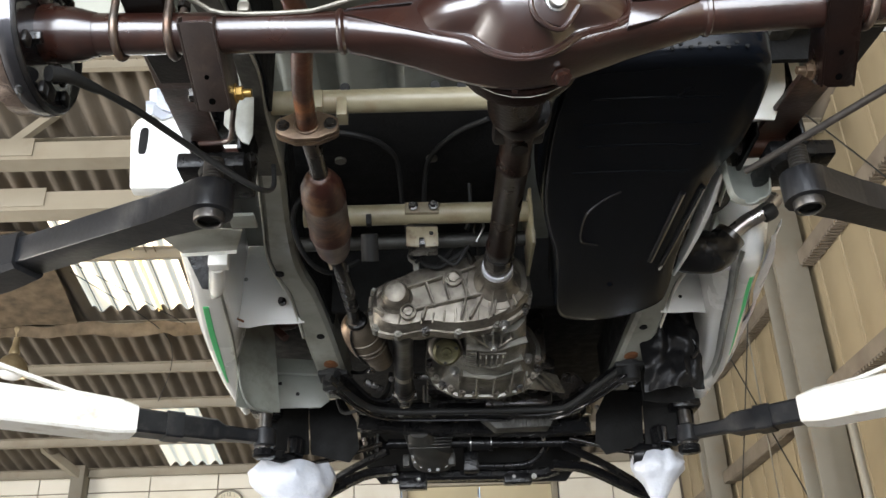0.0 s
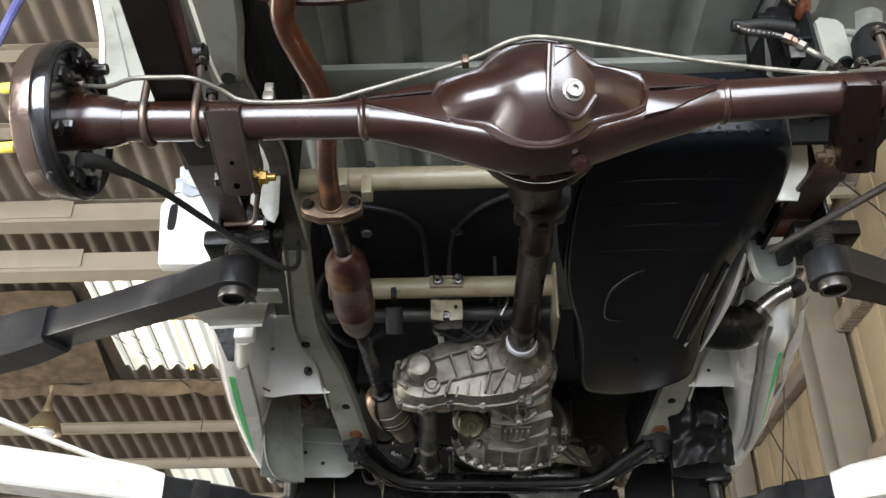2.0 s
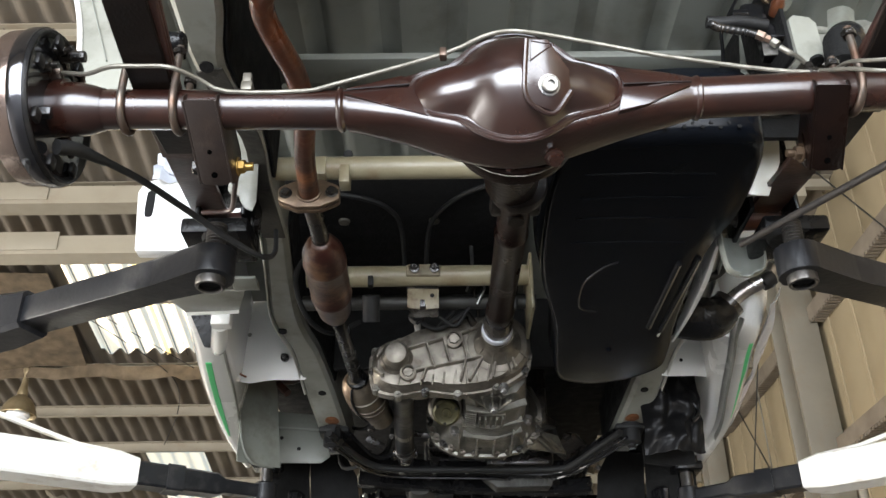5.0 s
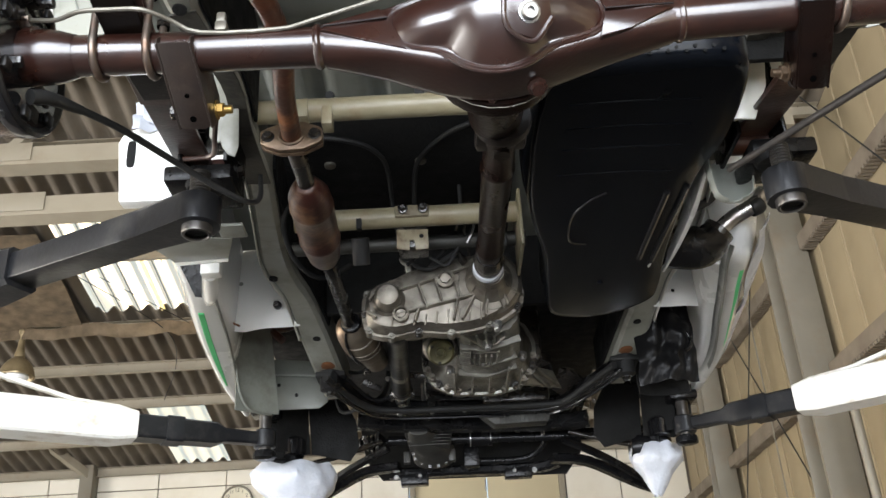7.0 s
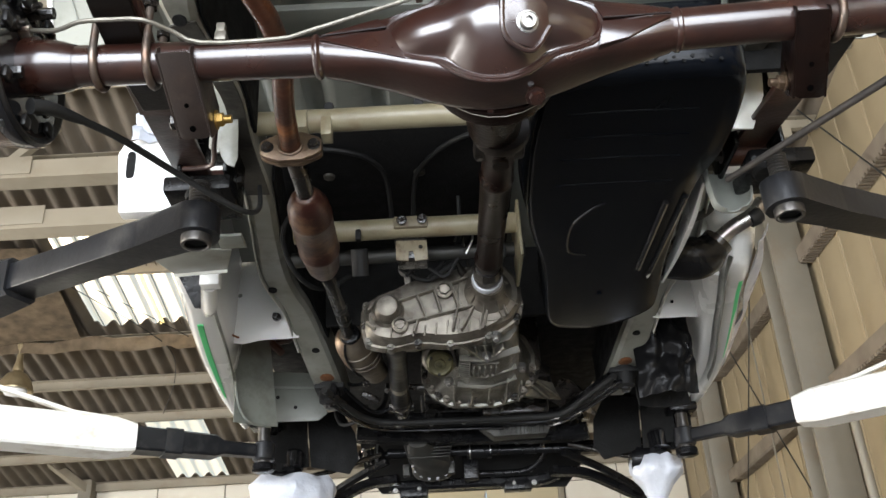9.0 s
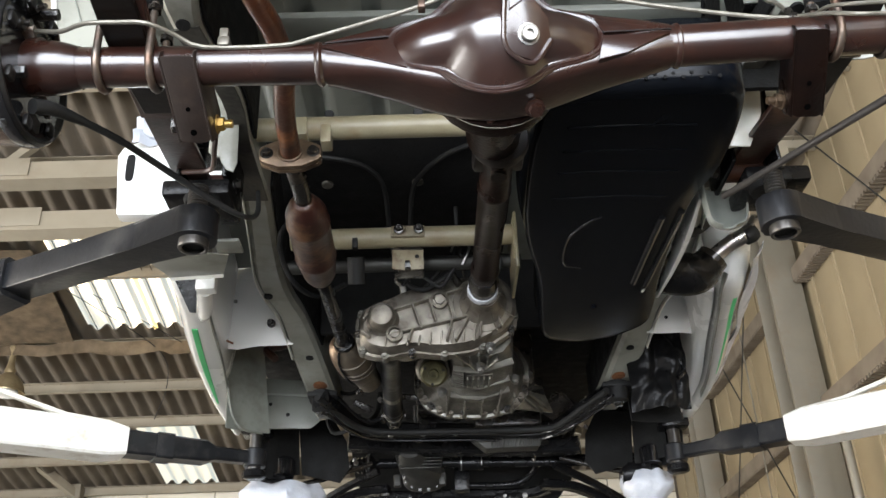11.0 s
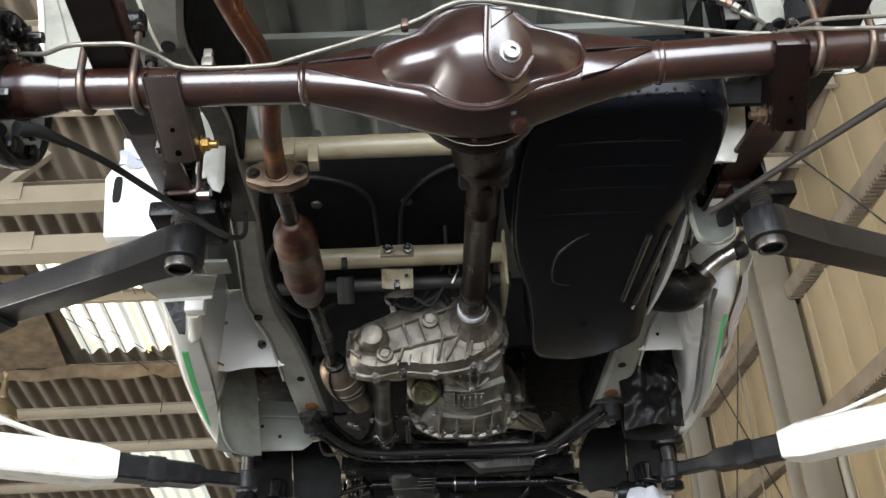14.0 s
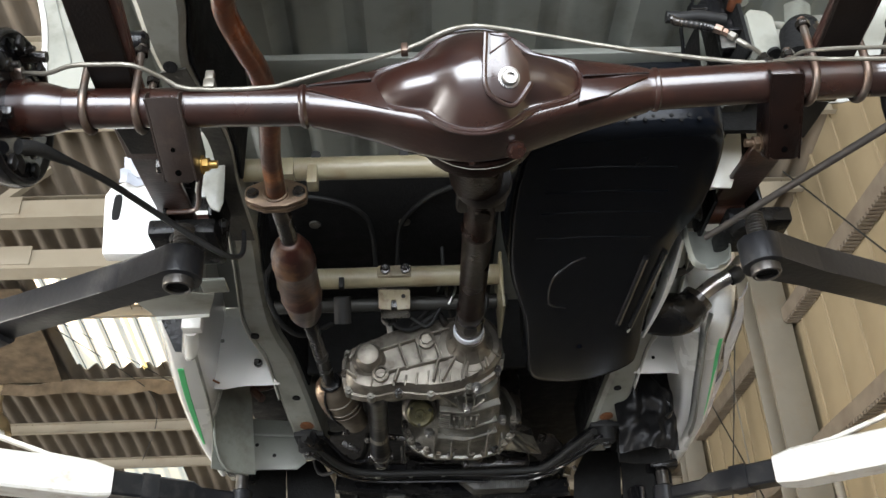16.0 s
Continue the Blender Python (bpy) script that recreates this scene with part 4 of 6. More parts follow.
# shock-absorber brackets on the axle: a folded channel whose back lies on the tube
def shock_bracket(x0, lean, dy, dz, s, mat_, bolt_mat):
    w = 0.045
    at = lambda x, y, z: (x + lean * (y - 0.931) / 0.115, y + dy, z + dz)
    side = lambda x: [at(x, *q) for q in ((0.928, 1.907), (0.929, 1.917), (0.940, 1.929), (0.990, 1.946), (1.062, 1.918), (1.073, 1.893), (1.062, 1.872), (1.043, 1.851))]
    face = [at(x0 + 0.002, 0.928, 1.908), at(x0 + w - 0.002, 0.928, 1.908), at(x0 + w - 0.002, 1.040, 1.8525), at(x0 + w - 0.009, 1.044, 1.851), at(x0 + 0.009, 1.044, 1.851), at(x0 + 0.002, 1.040, 1.8525)]
    b = part("shock_bracket", [plate(side(x0 - 0.001), (0.003, 0, 0), 0.0008), plate(side(x0 + w - 0.002), (0.003, 0, 0), 0.0008), plate(face, (0, 0.0014, 0.0028), 0.0008)], mat_, axle, "folded brown shock absorber bracket")
    xo, dr = (x0 + w + lean, 1) if s < 0 else (x0 + lean, -1)
    by, bz = 1.054 + dy, 1.889 + dz
    part("shock_bolt", hexbolt((xo + 0.003 * dr, by, bz), (dr, 0, 0), 0.0105, 0.009) + [lathe((xo + 0.012 * dr, by, bz), (dr, 0, 0), [(0, 0.006), (0.011, 0.006)], 10)], bolt_mat, b, "plated shock absorber bolt")
    part("shock_nut", hexbolt((x0 - 0.003 if s < 0 else x0 + w + lean + 0.003, by, bz), (-dr, 0, 0), 0.0115, 0.009), GREASY, b)
    for t, r in ((0.60, 0.0032), (0.88, 0.0045)):
        part("bracket_hole", lathe(at(x0 + w * 0.5, 0.928 + 0.115 * t, 1.9075 - 0.0562 * t), (0, -0.44, -0.90), [(-0.001, r), (0.0012, r)], 12), HOLE, b)
    part("rubber_bush", tube([(x0 + lean + 0.005, by, bz), (x0 + w + lean - 0.005, by, bz)], 0.021, 16), RUBBER, b)
    return b


shock_bracket(-0.315, 0.006, 0.0, 0.0, -1, BROWN_WORN, BRASS)
shock_bracket(0.524, 0.019, -0.012, 0.006, 1, SHAFT_BROWN, FLANGE)
part("bent_rod", tube([(-0.264, 1.056, 1.880), (-0.276, 1.10, 1.873), (-0.283, 1.13, 1.875), (-0.297, 1.16, 1.881), (-0.34, 1.17, 1.885)], 0.0040, 8, 4), BROWN_RUST, axle, "rusty bent rod below the shock bolt")

# brake pipes on the axle and parking-brake cables
bl = [(-0.513, 0.950, 1.974), (-0.482, 0.935, 1.963), (-0.442, 0.915, 1.944), (-0.407, 0.900, 1.943), (-0.365, 0.897, 1.941), (-0.326, 0.900, 1.941), (-0.294, 0.922, 1.939), (-0.259, 0.937, 1.930), (-0.158, 0.940, 1.932), (-0.113, 0.940, 1.944),
      (0.032, 0.940, 1.995), (0.085, 0.930, 2.016), (0.120, 0.925, 2.022), (0.160, 0.925, 2.018), (0.240, 0.930, 2.003), (0.341, 0.935, 1.982), (0.48, 0.940, 1.961), (0.545, 0.940, 1.956)]
part("brake_pipe", tube(bl, 0.0032, 8, 3), LINE, axle, "thin plated brake pipe along the axle")
part("brake_pipe", tube([(0.540, 0.940, 1.959), (0.564, 0.94, 1.960), (0.572, 0.91, 1.948), (0.590, 0.885, 1.929), (0.628, 0.88, 1.926), (0.70, 0.88, 1.926)], 0.0030, 8, 4), LINE, axle)
part("brake_pipe", tube([(0.545, 0.938, 1.957), (0.566, 0.905, 1.932), (0.590, 0.882, 1.909), (0.623, 0.88, 1.907), (0.70, 0.88, 1.906)], 0.0030, 8, 4), LINE, axle)
part("pipe_clip", [box((-0.241, 0.932, 1.930), (-0.225, 0.95, 1.946), 0.003), box((-0.240, 0.935, 1.946), (-0.228, 0.945, 1.962), 0.002)], LINE, axle)
part("pipe_clip", [box((0.027, 0.93, 1.985), (0.037, 0.945, 2.000), 0.002)], UBOLT, axle)
part("pipe_junction", [box((0.527, 0.937, 1.950), (0.545, 0.953, 1.966), 0.004), lathe((0.536, 0.945, 1.966), (0, 0.3, 1), [(0, 0.006), (0.012, 0.006)], 6)], GREASY, axle)
cab = part("parking_cable", tube([(-0.480, 0.975, 1.868), (-0.465, 1.00, 1.880), (-0.421, 1.10, 1.902), (-0.373, 1.20, 1.908), (-0.318, 1.25, 1.887), (-0.272, 1.30, 1.880), (-0.262, 1.36, 1.920), (-0.275, 1.42, 2.00)],
                                 [0.0062, 0.0060, 0.0056, 0.0054, 0.0052, 0.0048, 0.0045, 0.0045], 10, 5), RUBBER, van, "black sleeved parking-brake cable")
part("cable_boot", tube([(-0.486, 0.968, 1.864), (-0.470, 0.992, 1.877), (-0.448, 1.04, 1.890)], [0.0105, 0.0098, 0.0068], 12, 4), RUBBER, cab, "black rubber cable boot")
part("parking_cable", tube([(0.753, 0.880, 1.868), (0.706, 1.000, 1.885), (0.659, 1.120, 1.902), (0.612, 1.240, 1.919), (0.565, 1.400, 1.951)], [0.0064, 0.0063, 0.0061, 0.0060, 0.0058], 10, 5), DUSTY_RUBBER, van, "black sleeved parking-brake cable")


# ---- body: floor, rails, cross members, sills ----
# floor with longitudinal swages, open below
def floor_z(x, y):
    z = 2.300
    if y < 1.66:
        k = (x + 0.62) / 0.1225
        z += 0.016 * (0.5 - 0.5 * math.tanh(5 * math.cos(2 * math.pi * k) + 2.5))
    return z


xs = np.linspace(-0.55, 0.83, 139)
ys = [0.62, 0.75, 0.9, 1.30, 1.5, 1.655, 1.665, 1.8, 2.0, 2.3]
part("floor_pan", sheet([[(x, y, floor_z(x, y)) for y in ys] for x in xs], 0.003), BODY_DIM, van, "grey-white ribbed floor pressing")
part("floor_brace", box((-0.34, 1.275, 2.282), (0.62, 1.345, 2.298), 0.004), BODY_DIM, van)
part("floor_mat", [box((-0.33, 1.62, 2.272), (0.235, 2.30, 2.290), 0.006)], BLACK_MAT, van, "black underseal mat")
# Added black plate paints the shade between the rails behind the gearbox.
part("shadow_shield", [box((-0.268, 2.30, 2.09), (0.548, 2.32, 2.31), 0.006)], BLACK_MAT, van, "black plate for the shade round the gearbox")
for arc in ([(-0.27, 1.70, 2.26), (-0.21, 1.70, 2.262), (-0.143, 1.72, 2.262), (-0.095, 1.76, 2.262), (-0.067, 1.835, 2.258), (-0.06, 1.95, 2.20), (-0.045, 1.95, 2.10)],
            [(0.137, 1.665, 2.262), (0.074, 1.71, 2.262), (0.021, 1.785, 2.262), (-0.002, 1.86, 2.258), (-0.009, 1.95, 2.20), (0.0, 1.95, 2.10)]):
    part("heater_pipe", tube(arc, 0.006, 8, 5), RUBBER, van)
for x, y in ((-0.20, 1.83), (0.012, 1.83)):
    part("floor_stud", lathe((x, y, 2.272), (0, 0, -1), [(0, 0.014), (0.006, 0.013), (0.008, 0.008)], 12), LINE, van)


def rail(m):
    f = mirror if m else (lambda p: p)
    rows = [(-0.318, 0.20, 2.115, .076), (-0.318, 0.60, 2.110, .076), (-0.321, 0.91, 2.095, .078), (-0.333, 1.08, 2.092, .048), (-0.300, 1.26, 2.092, .036), (-0.308, 1.40, 2.092, .038), (-0.316, 1.60, 2.094, .052),
            (-0.334, 1.78, 2.098, .056), (-0.359, 2.02, 2.118, .068), (-0.350, 2.14, 2.112, .066), (-0.330, 2.22, 2.096, .066), (-0.310, 2.38, 2.050, .080), (-0.292, 2.55, 2.006, .082), (-0.288, 2.75, 1.995, .080)]
    rows = rows[3:] if m else [(-0.319, 0.56, 2.110, .076)] + rows[2:]
    pts = [f((x, y, z + 0.05)) for x, y, z, w in rows]
    r = part("frame_rail", bar(pts, [w for *_, w in rows], 0.100, bevel=0.010, steps=4), BODY, van, "grey-white box-section frame rail")
    for (x, y, z) in ((-0.303, 2.373, 2.050), (-0.376, 2.105, 2.1135), (-0.335, 1.072, 2.090)):
        part("rail_hole", lathe(f((x, y, z + 0.004)), (0, -0.15, -1), [(0, 0.011), (0.006, 0.011)], 14), BLACK_MAT, r)
    part("rust_patch", lathe(f((-0.287, 2.50, 2.026)), (0, -0.26, -1), [(0, 0.026), (0.010, 0.024), (0.012, 0.018)], 9), RUST_SPOT, r, "orange rust stain")
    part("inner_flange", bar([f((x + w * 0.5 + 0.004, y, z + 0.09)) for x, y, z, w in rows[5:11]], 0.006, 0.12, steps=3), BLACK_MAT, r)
    part("pinch_flange", bar([f((x - w * 0.5 - 0.002, y, z + 0.004)) for x, y, z, w in rows[-9:-2]], 0.003, 0.014, steps=3), BODY_LIGHT, r, "pale spot-welded flange edge")
    part("underseal_strip", bar([f((x, y, z - 0.0012)) for x, y, z, w in rows if 1.05 < y < 1.62], [w * 0.92 for x, y, z, w in rows if 1.05 < y < 1.62], 0.003, bevel=0.001, steps=4), MOTTLED_DARK, r, "mottled dark strip")
    # Black bar over the grey inner side: its shade put into colour.
    part("inner_liner", bar([f((x + w * 0.5 + 0.005, y, z + 0.105)) for x, y, z, w in rows[0:5]], 0.007, 0.185, steps=3), BLACK_MAT, r, "black face painted as shade on the rail")
    return r


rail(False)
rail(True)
part("floor_cross_member", [tube([(-0.29, 1.437, 2.150), (0.60, 1.437, 2.150)], 0.023, 16)], BEAM_PAINT, van, "cream painted cross member")
part("member_tab", box((-0.165, 1.415, 2.105), (-0.145, 1.45, 2.15), 0.002), BEAM_PAINT, van)
part("member_tab", box((-0.215, 1.41, 2.12), (-0.19, 1.44, 2.16), 0.002), BEAM_PAINT, van)
for x in (-0.15, 0.02, 0.07):
    part("grommet", lathe((x, 1.424, 2.172), (0, -0.6, -0.4), [(0, 0.010), (0.008, 0.009)], 10), RUBBER, van)
gm = part("gearbox_cross_member", [tube([(-0.28, 1.835, 2.125), (0.235, 1.835, 2.125)], 0.024, 16)], BEAM_PAINT, van, "cream tubular cross member stained with rust")
part("lower_tube", tube([(-0.30, 1.93, 2.105), (0.25, 1.93, 2.105)], 0.018, 12), DARK_ALU, gm)
part("end_plate", box((0.225, 1.79, 2.02), (0.232, 1.96, 2.16), 0.002), BEAM_PAINT, gm)
part("gearbox_mount", [box((-0.052, 1.806, 2.112), (0.025, 1.83, 2.141), 0.004), plate([(-0.050, 1.832, 2.092), (0.021, 1.832, 2.090), (0.021, 1.832, 2.042), (-0.008, 1.832, 2.040), (-0.010, 1.832, 2.066), (-0.022, 1.832, 2.066), (-0.022, 1.832, 2.040), (-0.050, 1.832, 2.044)], (0, 0.004, 0), 0.001)], BEAM_RUST, gm, "rust-edged mounting bracket")
part("mount_recess", box((-0.048, 1.840, 2.05), (0.020, 1.90, 2.125), 0.004), GREASY, gm)
part("bracket_hole", lathe((0.006, 1.8315, 2.073), (0, -1, 0), [(0, 0.005), (0.001, 0.005)], 10), BLACK_MAT, gm)
part("mount_rubber", [lathe((-0.01, 1.885, 2.085), (0, 1, -0.3), [(0, 0.024), (0.03, 0.024)], 16)], RUBBER, gm)
for x in (-0.033, 0.012):
    part("stud", [lathe((x, 1.800, 2.126), (0, -1, -0.1), [(0, 0.0115), (0.006, 0.0115), (0.007, 0.007), (0.016, 0.006)], 12)], GREASY, gm)
part("hose_clip", [box((-0.138, 1.80, 2.085), (-0.126, 1.82, 2.11), 0.002), lathe((-0.132, 1.83, 2.075), (0, 0.6, -1), [(0, 0.02), (0.06, 0.02)], 12)], RUBBER, gm)


# ---- fuel tank ----
def closed_path(pts, steps=4):
    p = [np.array(q, float) for q in pts]
    n, out = len(p), []
    for i in range(n):
        a, b, c, d = p[i - 1], p[i], p[(i + 1) % n], p[(i + 2) % n]
        for k in range(steps):
            t = k / steps
            out.append(0.5 * (2 * b + (c - a) * t + (2 * a - 5 * b + 4 * c - d) * t * t + (3 * b - a - 3 * c + d) * t ** 3))
    return out


outline = closed_path([(.335, 1.095), (.430, 1.088), (.508, 1.096), (.540, 1.150), (.549, 1.31), (.526, 1.44), (.526, 1.62), (.535, 1.80), (.552, 1.95), (.545, 2.05),
                       (.46, 2.132), (.350, 2.138), (.298, 2.07), (.268, 1.80), (.225, 1.60), (.208, 1.45), (.205, 1.24), (.232, 1.115)])
tc_ = np.mean(outline, axis=0)


def tank_ring(z, s, back=0.0):
    return [Vector((tc_[0] + (x - tc_[0]) * s, tc_[1] + (y - tc_[1]) * s + (back if y < 1.25 else 0), z)) for x, y in outline]


tank = part("fuel_tank", rings([tank_ring(2.115, 0.93), tank_ring(2.105, 0.97), tank_ring(2.075, 1.0), tank_ring(2.064, 1.0), tank_ring(2.064, 1.03), tank_ring(2.058, 1.03), tank_ring(2.058, 1.0),
                               tank_ring(2.03, 0.998), tank_ring(2.000, 0.992), tank_ring(1.986, 0.985), tank_ring(1.977, 0.975), tank_ring(1.971, 0.955), tank_ring(1.968, 0.92), tank_ring(1.9675, 0.5), tank_ring(1.9675, 0.05)]),
             TANK, van, "black painted pressed-steel fuel tank", 60)
for pts, r in (([(0.473, 1.785), (0.475, 1.64), (0.477, 1.50)], 0.0060), ([(0.503, 1.80), (0.507, 1.64), (0.511, 1.48)], 0.0055),
               ([(0.348, 1.705), (0.315, 1.69), (0.305, 1.64), (0.308, 1.57), (0.335, 1.515), (0.36, 1.492)], 0.0022)):
    part("swage", tube([(x, y, 1.9675) for x, y in pts], r, 8, 4), GLOSS_BLACK, tank)
for k in range(9):
    part("weld_spot", lathe((0.37 + 0.014 * k, 1.096 - 0.001 * (k % 3), 1.982 + 0.008 * (k % 2)), (0, -1, -0.2), [(0, 0.0035), (0.002, 0.003)], 8), BLACK_MAT, tank)
for ya in (1.20, 1.27, 1.335, 1.42):
    part("swage", tube([(0.26, ya, 1.9678), (0.36, ya - 0.004, 1.9678), (0.47, ya, 1.9678)], 0.0018, 6, 3), TANK, tank)
part("drain_stud", hexbolt((0.405, 1.905, 1.967), (0, 0, -1), 0.006, 0.004), TANK, tank)
# Added white strip: the rail's lit edge beside the tank, as colour.
part("tank_guard", bar([(0.546, 1.47, 2.004), (0.552, 1.60, 1.998), (0.556, 1.76, 1.995), (0.552, 1.90, 1.992)], [0.006, 0.011, 0.009, 0.006], [0.034, 0.044, 0.030, 0.018], bevel=0.001, steps=4), WHITE_BODY, tank, "white strip painted as the rail's lit edge")
part("tank_strap", [bar([(0.55, 1.70, 2.09), (0.545, 1.72, 2.02), (0.50, 1.83, 1.972)], 0.004, 0.02)], BODY, tank)
hose = part("filler_hose", tube([(0.530, 1.86, 2.045), (0.585, 1.88, 2.035), (0.648, 1.885, 2.036), (0.686, 1.875, 2.066)], [0.048, 0.050, 0.049, 0.034], 20, 5), BLACK, van, "thick black rubber filler hose")
part("hose_clamp", tube([(0.678, 1.878, 2.058), (0.690, 1.874, 2.070)], 0.037, 20), GREASY, hose)
part("filler_pipe", tube([(0.684, 1.875, 2.066), (0.724, 1.862, 2.094), (0.768, 1.85, 2.116), (0.80, 1.85, 2.15)], 0.0185, 16, 3), STEEL, hose, "bright steel filler pipe")
part("vent_hose", tube([(0.560, 1.80, 2.07), (0.60, 1.79, 2.085), (0.66, 1.80, 2.12), (0.70, 1.80, 2.2)], 0.014, 12, 4), RUBBER, hose)
part("pipe_cap", lathe((0.762, 1.85, 2.106), (0.8, -0.1, 0.4), [(0, 0.020), (0.02, 0.022), (0.03, 0.018)], 10), RUBBER, hose)

# ---- exhaust ----
ex = part("exhaust_pipe", tube([(-0.205, 0.80, 2.085), (-0.212, 0.870, 2.060), (-0.218, 0.92, 2.055), (-0.206, 0.98, 2.052), (-0.190, 1.05, 2.052), (-0.186, 1.12, 2.040), (-0.198, 1.22, 2.025), (-0.201, 1.312, 2.011)],
                                0.0175, 18, 6), ORANGE_RUST, van, "orange-rusted exhaust pipe")
part("tail_silencer", rings([[Vector((-0.165 + 0.140 * math.cos(k) * q, y, 2.138 + 0.072 * math.sin(k) * q)) for k in np.linspace(0, 2 * math.pi, 36, endpoint=False)]
                              for y, q in ((0.50, 0.9), (0.51, 1.0), (0.888, 1.0), (0.890, 1.05), (0.897, 1.05), (0.900, 0.97))]), RED_RUST, ex, "oval brown silencer")
FN = Vector((0.02, 0.99, -0.10)).normalized()
fu = Vector((1, 0, 0.02)).normalized()
fv = FN.cross(fu).normalized()
FC = Vector((-0.202, 1.310, 2.011))
dia = ((-0.053, 0.012), (-0.046, 0.018), (-0.020, 0.030), (0.020, 0.030), (0.046, 0.018), (0.053, 0.012), (0.053, -0.012), (0.046, -0.018), (0.020, -0.030), (-0.020, -0.030), (-0.046, -0.018), (-0.053, -0.012))
WELD = [FC - FN * 0.001 + fu * 0.0195 * math.cos(a) + fv * 0.0195 * math.sin(a) for a in np.linspace(0, 2 * math.pi, 25)]
fl = part("exhaust_flange", [plate([FC + fu * a + fv * b for a, b in dia], FN * 0.009, 0.0015), plate([FC + FN * 0.011 + fu * a + fv * b for a, b in dia], FN * 0.009, 0.0015)], FLANGE, van, "tarnished two-bolt exhaust flange")
for a in (-0.040, 0.040):
    part("bolt", hexbolt(FC + fu * a - FN * 0.001, -FN, 0.0085, 0.008) + hexbolt(FC + fu * a + FN * 0.022, FN, 0.0085, 0.008), GREASY, fl)
part("weld_ring", tube(WELD, 0.0028, 8), FLANGE, fl)
part("front_pipe", tube([(-0.202, 1.325, 2.009), (-0.194, 1.40, 1.990), (-0.194, 1.47, 1.980)], 0.0165, 16, 3), GREASY, fl)
cat_d = Vector((-0.006, 0.31, 0.006)).normalized()
cat = part("catalyst", lathe((-0.193, 1.425, 1.981), cat_d, [(0, 0.018), (0.004, 0.022), (0.02, 0.031), (0.045, 0.0395), (0.075, 0.041), (0.08, 0.0425), (0.086, 0.041), (0.215, 0.041), (0.22, 0.0425), (0.226, 0.041), (0.30, 0.034), (0.325, 0.026), (0.335, 0.019)], 28),
           RED_RUST, van, "red-brown catalyst can scaling with rust", 50)
part("down_pipe", tube([(-0.199, 1.75, 1.985), (-0.192, 1.80, 1.980), (-0.189, 1.95, 1.985), (-0.186, 2.08, 1.986), (-0.184, 2.13, 1.985)], 0.0165, 16, 4), BLACK, cat, "black pipe")
fx = Vector((0.045, 0.20, -0.02)).normalized()
ball = [(-0.020, 0.019), (-0.004, 0.022), (0.006, 0.032), (0.028, 0.043), (0.070, 0.048), (0.115, 0.047), (0.150, 0.040), (0.180, 0.034), (0.22, 0.033)]
sh = part("front_catalyst", lathe((-0.184, 2.125, 1.986), fx, ball, 26), CAN_TAN, van, "tarnished front catalyst can", 50)
for k, (d_, r_) in enumerate(((0.052, 0.0465), (0.092, 0.0480), (0.112, 0.0470))):
    part("can_rib", lathe(Vector((-0.184, 2.125, 1.986)) + fx * d_, fx, [(-0.004, r_ - 0.003), (-0.002, r_ + 0.002), (0.002, r_ + 0.002), (0.004, r_ - 0.003)], 26, False), CAN_TAN, sh)
half = []
for d_, r_ in smooth_path([(s_, q_ + 0.004) for s_, q_ in ball[1:7]], 3):
    c_ = Vector((-0.184, 2.125, 1.986)) + fx * float(d_)
    half.append([c_ + Vector((r_ * math.cos(a), 0.0, r_ * math.sin(a))) for a in np.linspace(radians(95), radians(245), 16)])
part("gasket", lathe((-0.184, 2.108, 1.987), fx, [(0, 0.020), (0.002, 0.025), (0.012, 0.026), (0.016, 0.022)], 20), BLACK, sh)
part("heat_shield", sheet(half, 0.002), FLANGE, sh, "pale pressed heat shield", 60)
part("shield_seam", tube([row_[-1] for row_ in half], 0.003, 8), BLACK, sh, "dark gap along the heat shield")
part("shield_bolt", hexbolt((-0.160, 2.30, 1.920), (0, -0.6, -0.8), 0.008, 0.007), GREASY, sh)

# ---- gearbox and transfer case ----
face = [(-.147, 1.968), (-.140, 2.020), (-.079, 2.046), (-.037, 2.066), (.019, 2.079), (.118, 2.102), (.213, 2.090), (.236, 2.050), (.241, 2.005), (.230, 1.968), (.158, 1.924), (.064, 1.909), (-.015, 1.918), (-.082, 1.908), (-.136, 1.924)]
fo = closed_path(face, 3)
fm = np.mean(fo, axis=0)


def tr_ring(y, s):
    return [Vector((fm[0] + (x - fm[0]) * s, y, fm[1] + (z - fm[1]) * s)) for x, z in fo]


tr = part("transfer_case", rings([tr_ring(2.15, 0.60), tr_ring(2.10, 0.74), tr_ring(2.06, 0.84), tr_ring(2.054, 0.93), tr_ring(2.054, 1.0), tr_ring(2.026, 1.0), tr_ring(2.024, 0.955), tr_ring(2.000, 0.93), tr_ring(1.985, 0.88), tr_ring(1.980, 0.5), tr_ring(1.979, 0.05)]),
          ALU, van, "grey cast aluminium transfer case", 40)
part("bearing_cap", lathe((-0.081, 1.99, 1.985), (0.02, -1, -0.12), [(0, 0.040), (0.012, 0.040), (0.018, 0.033), (0.050, 0.030), (0.060, 0.024), (0.064, 0.010)], 26), ALU, tr)
part("output_housing", lathe((0.158, 2.0, 2.020), (0, -1, -0.08), [(0, 0.080), (0.012, 0.079), (0.018, 0.072), (0.024, 0.070), (0.030, 0.056), (0.036, 0.054), (0.044, 0.044), (0.075, 0.035), (0.09, 0.033)], 36), ALU, tr)
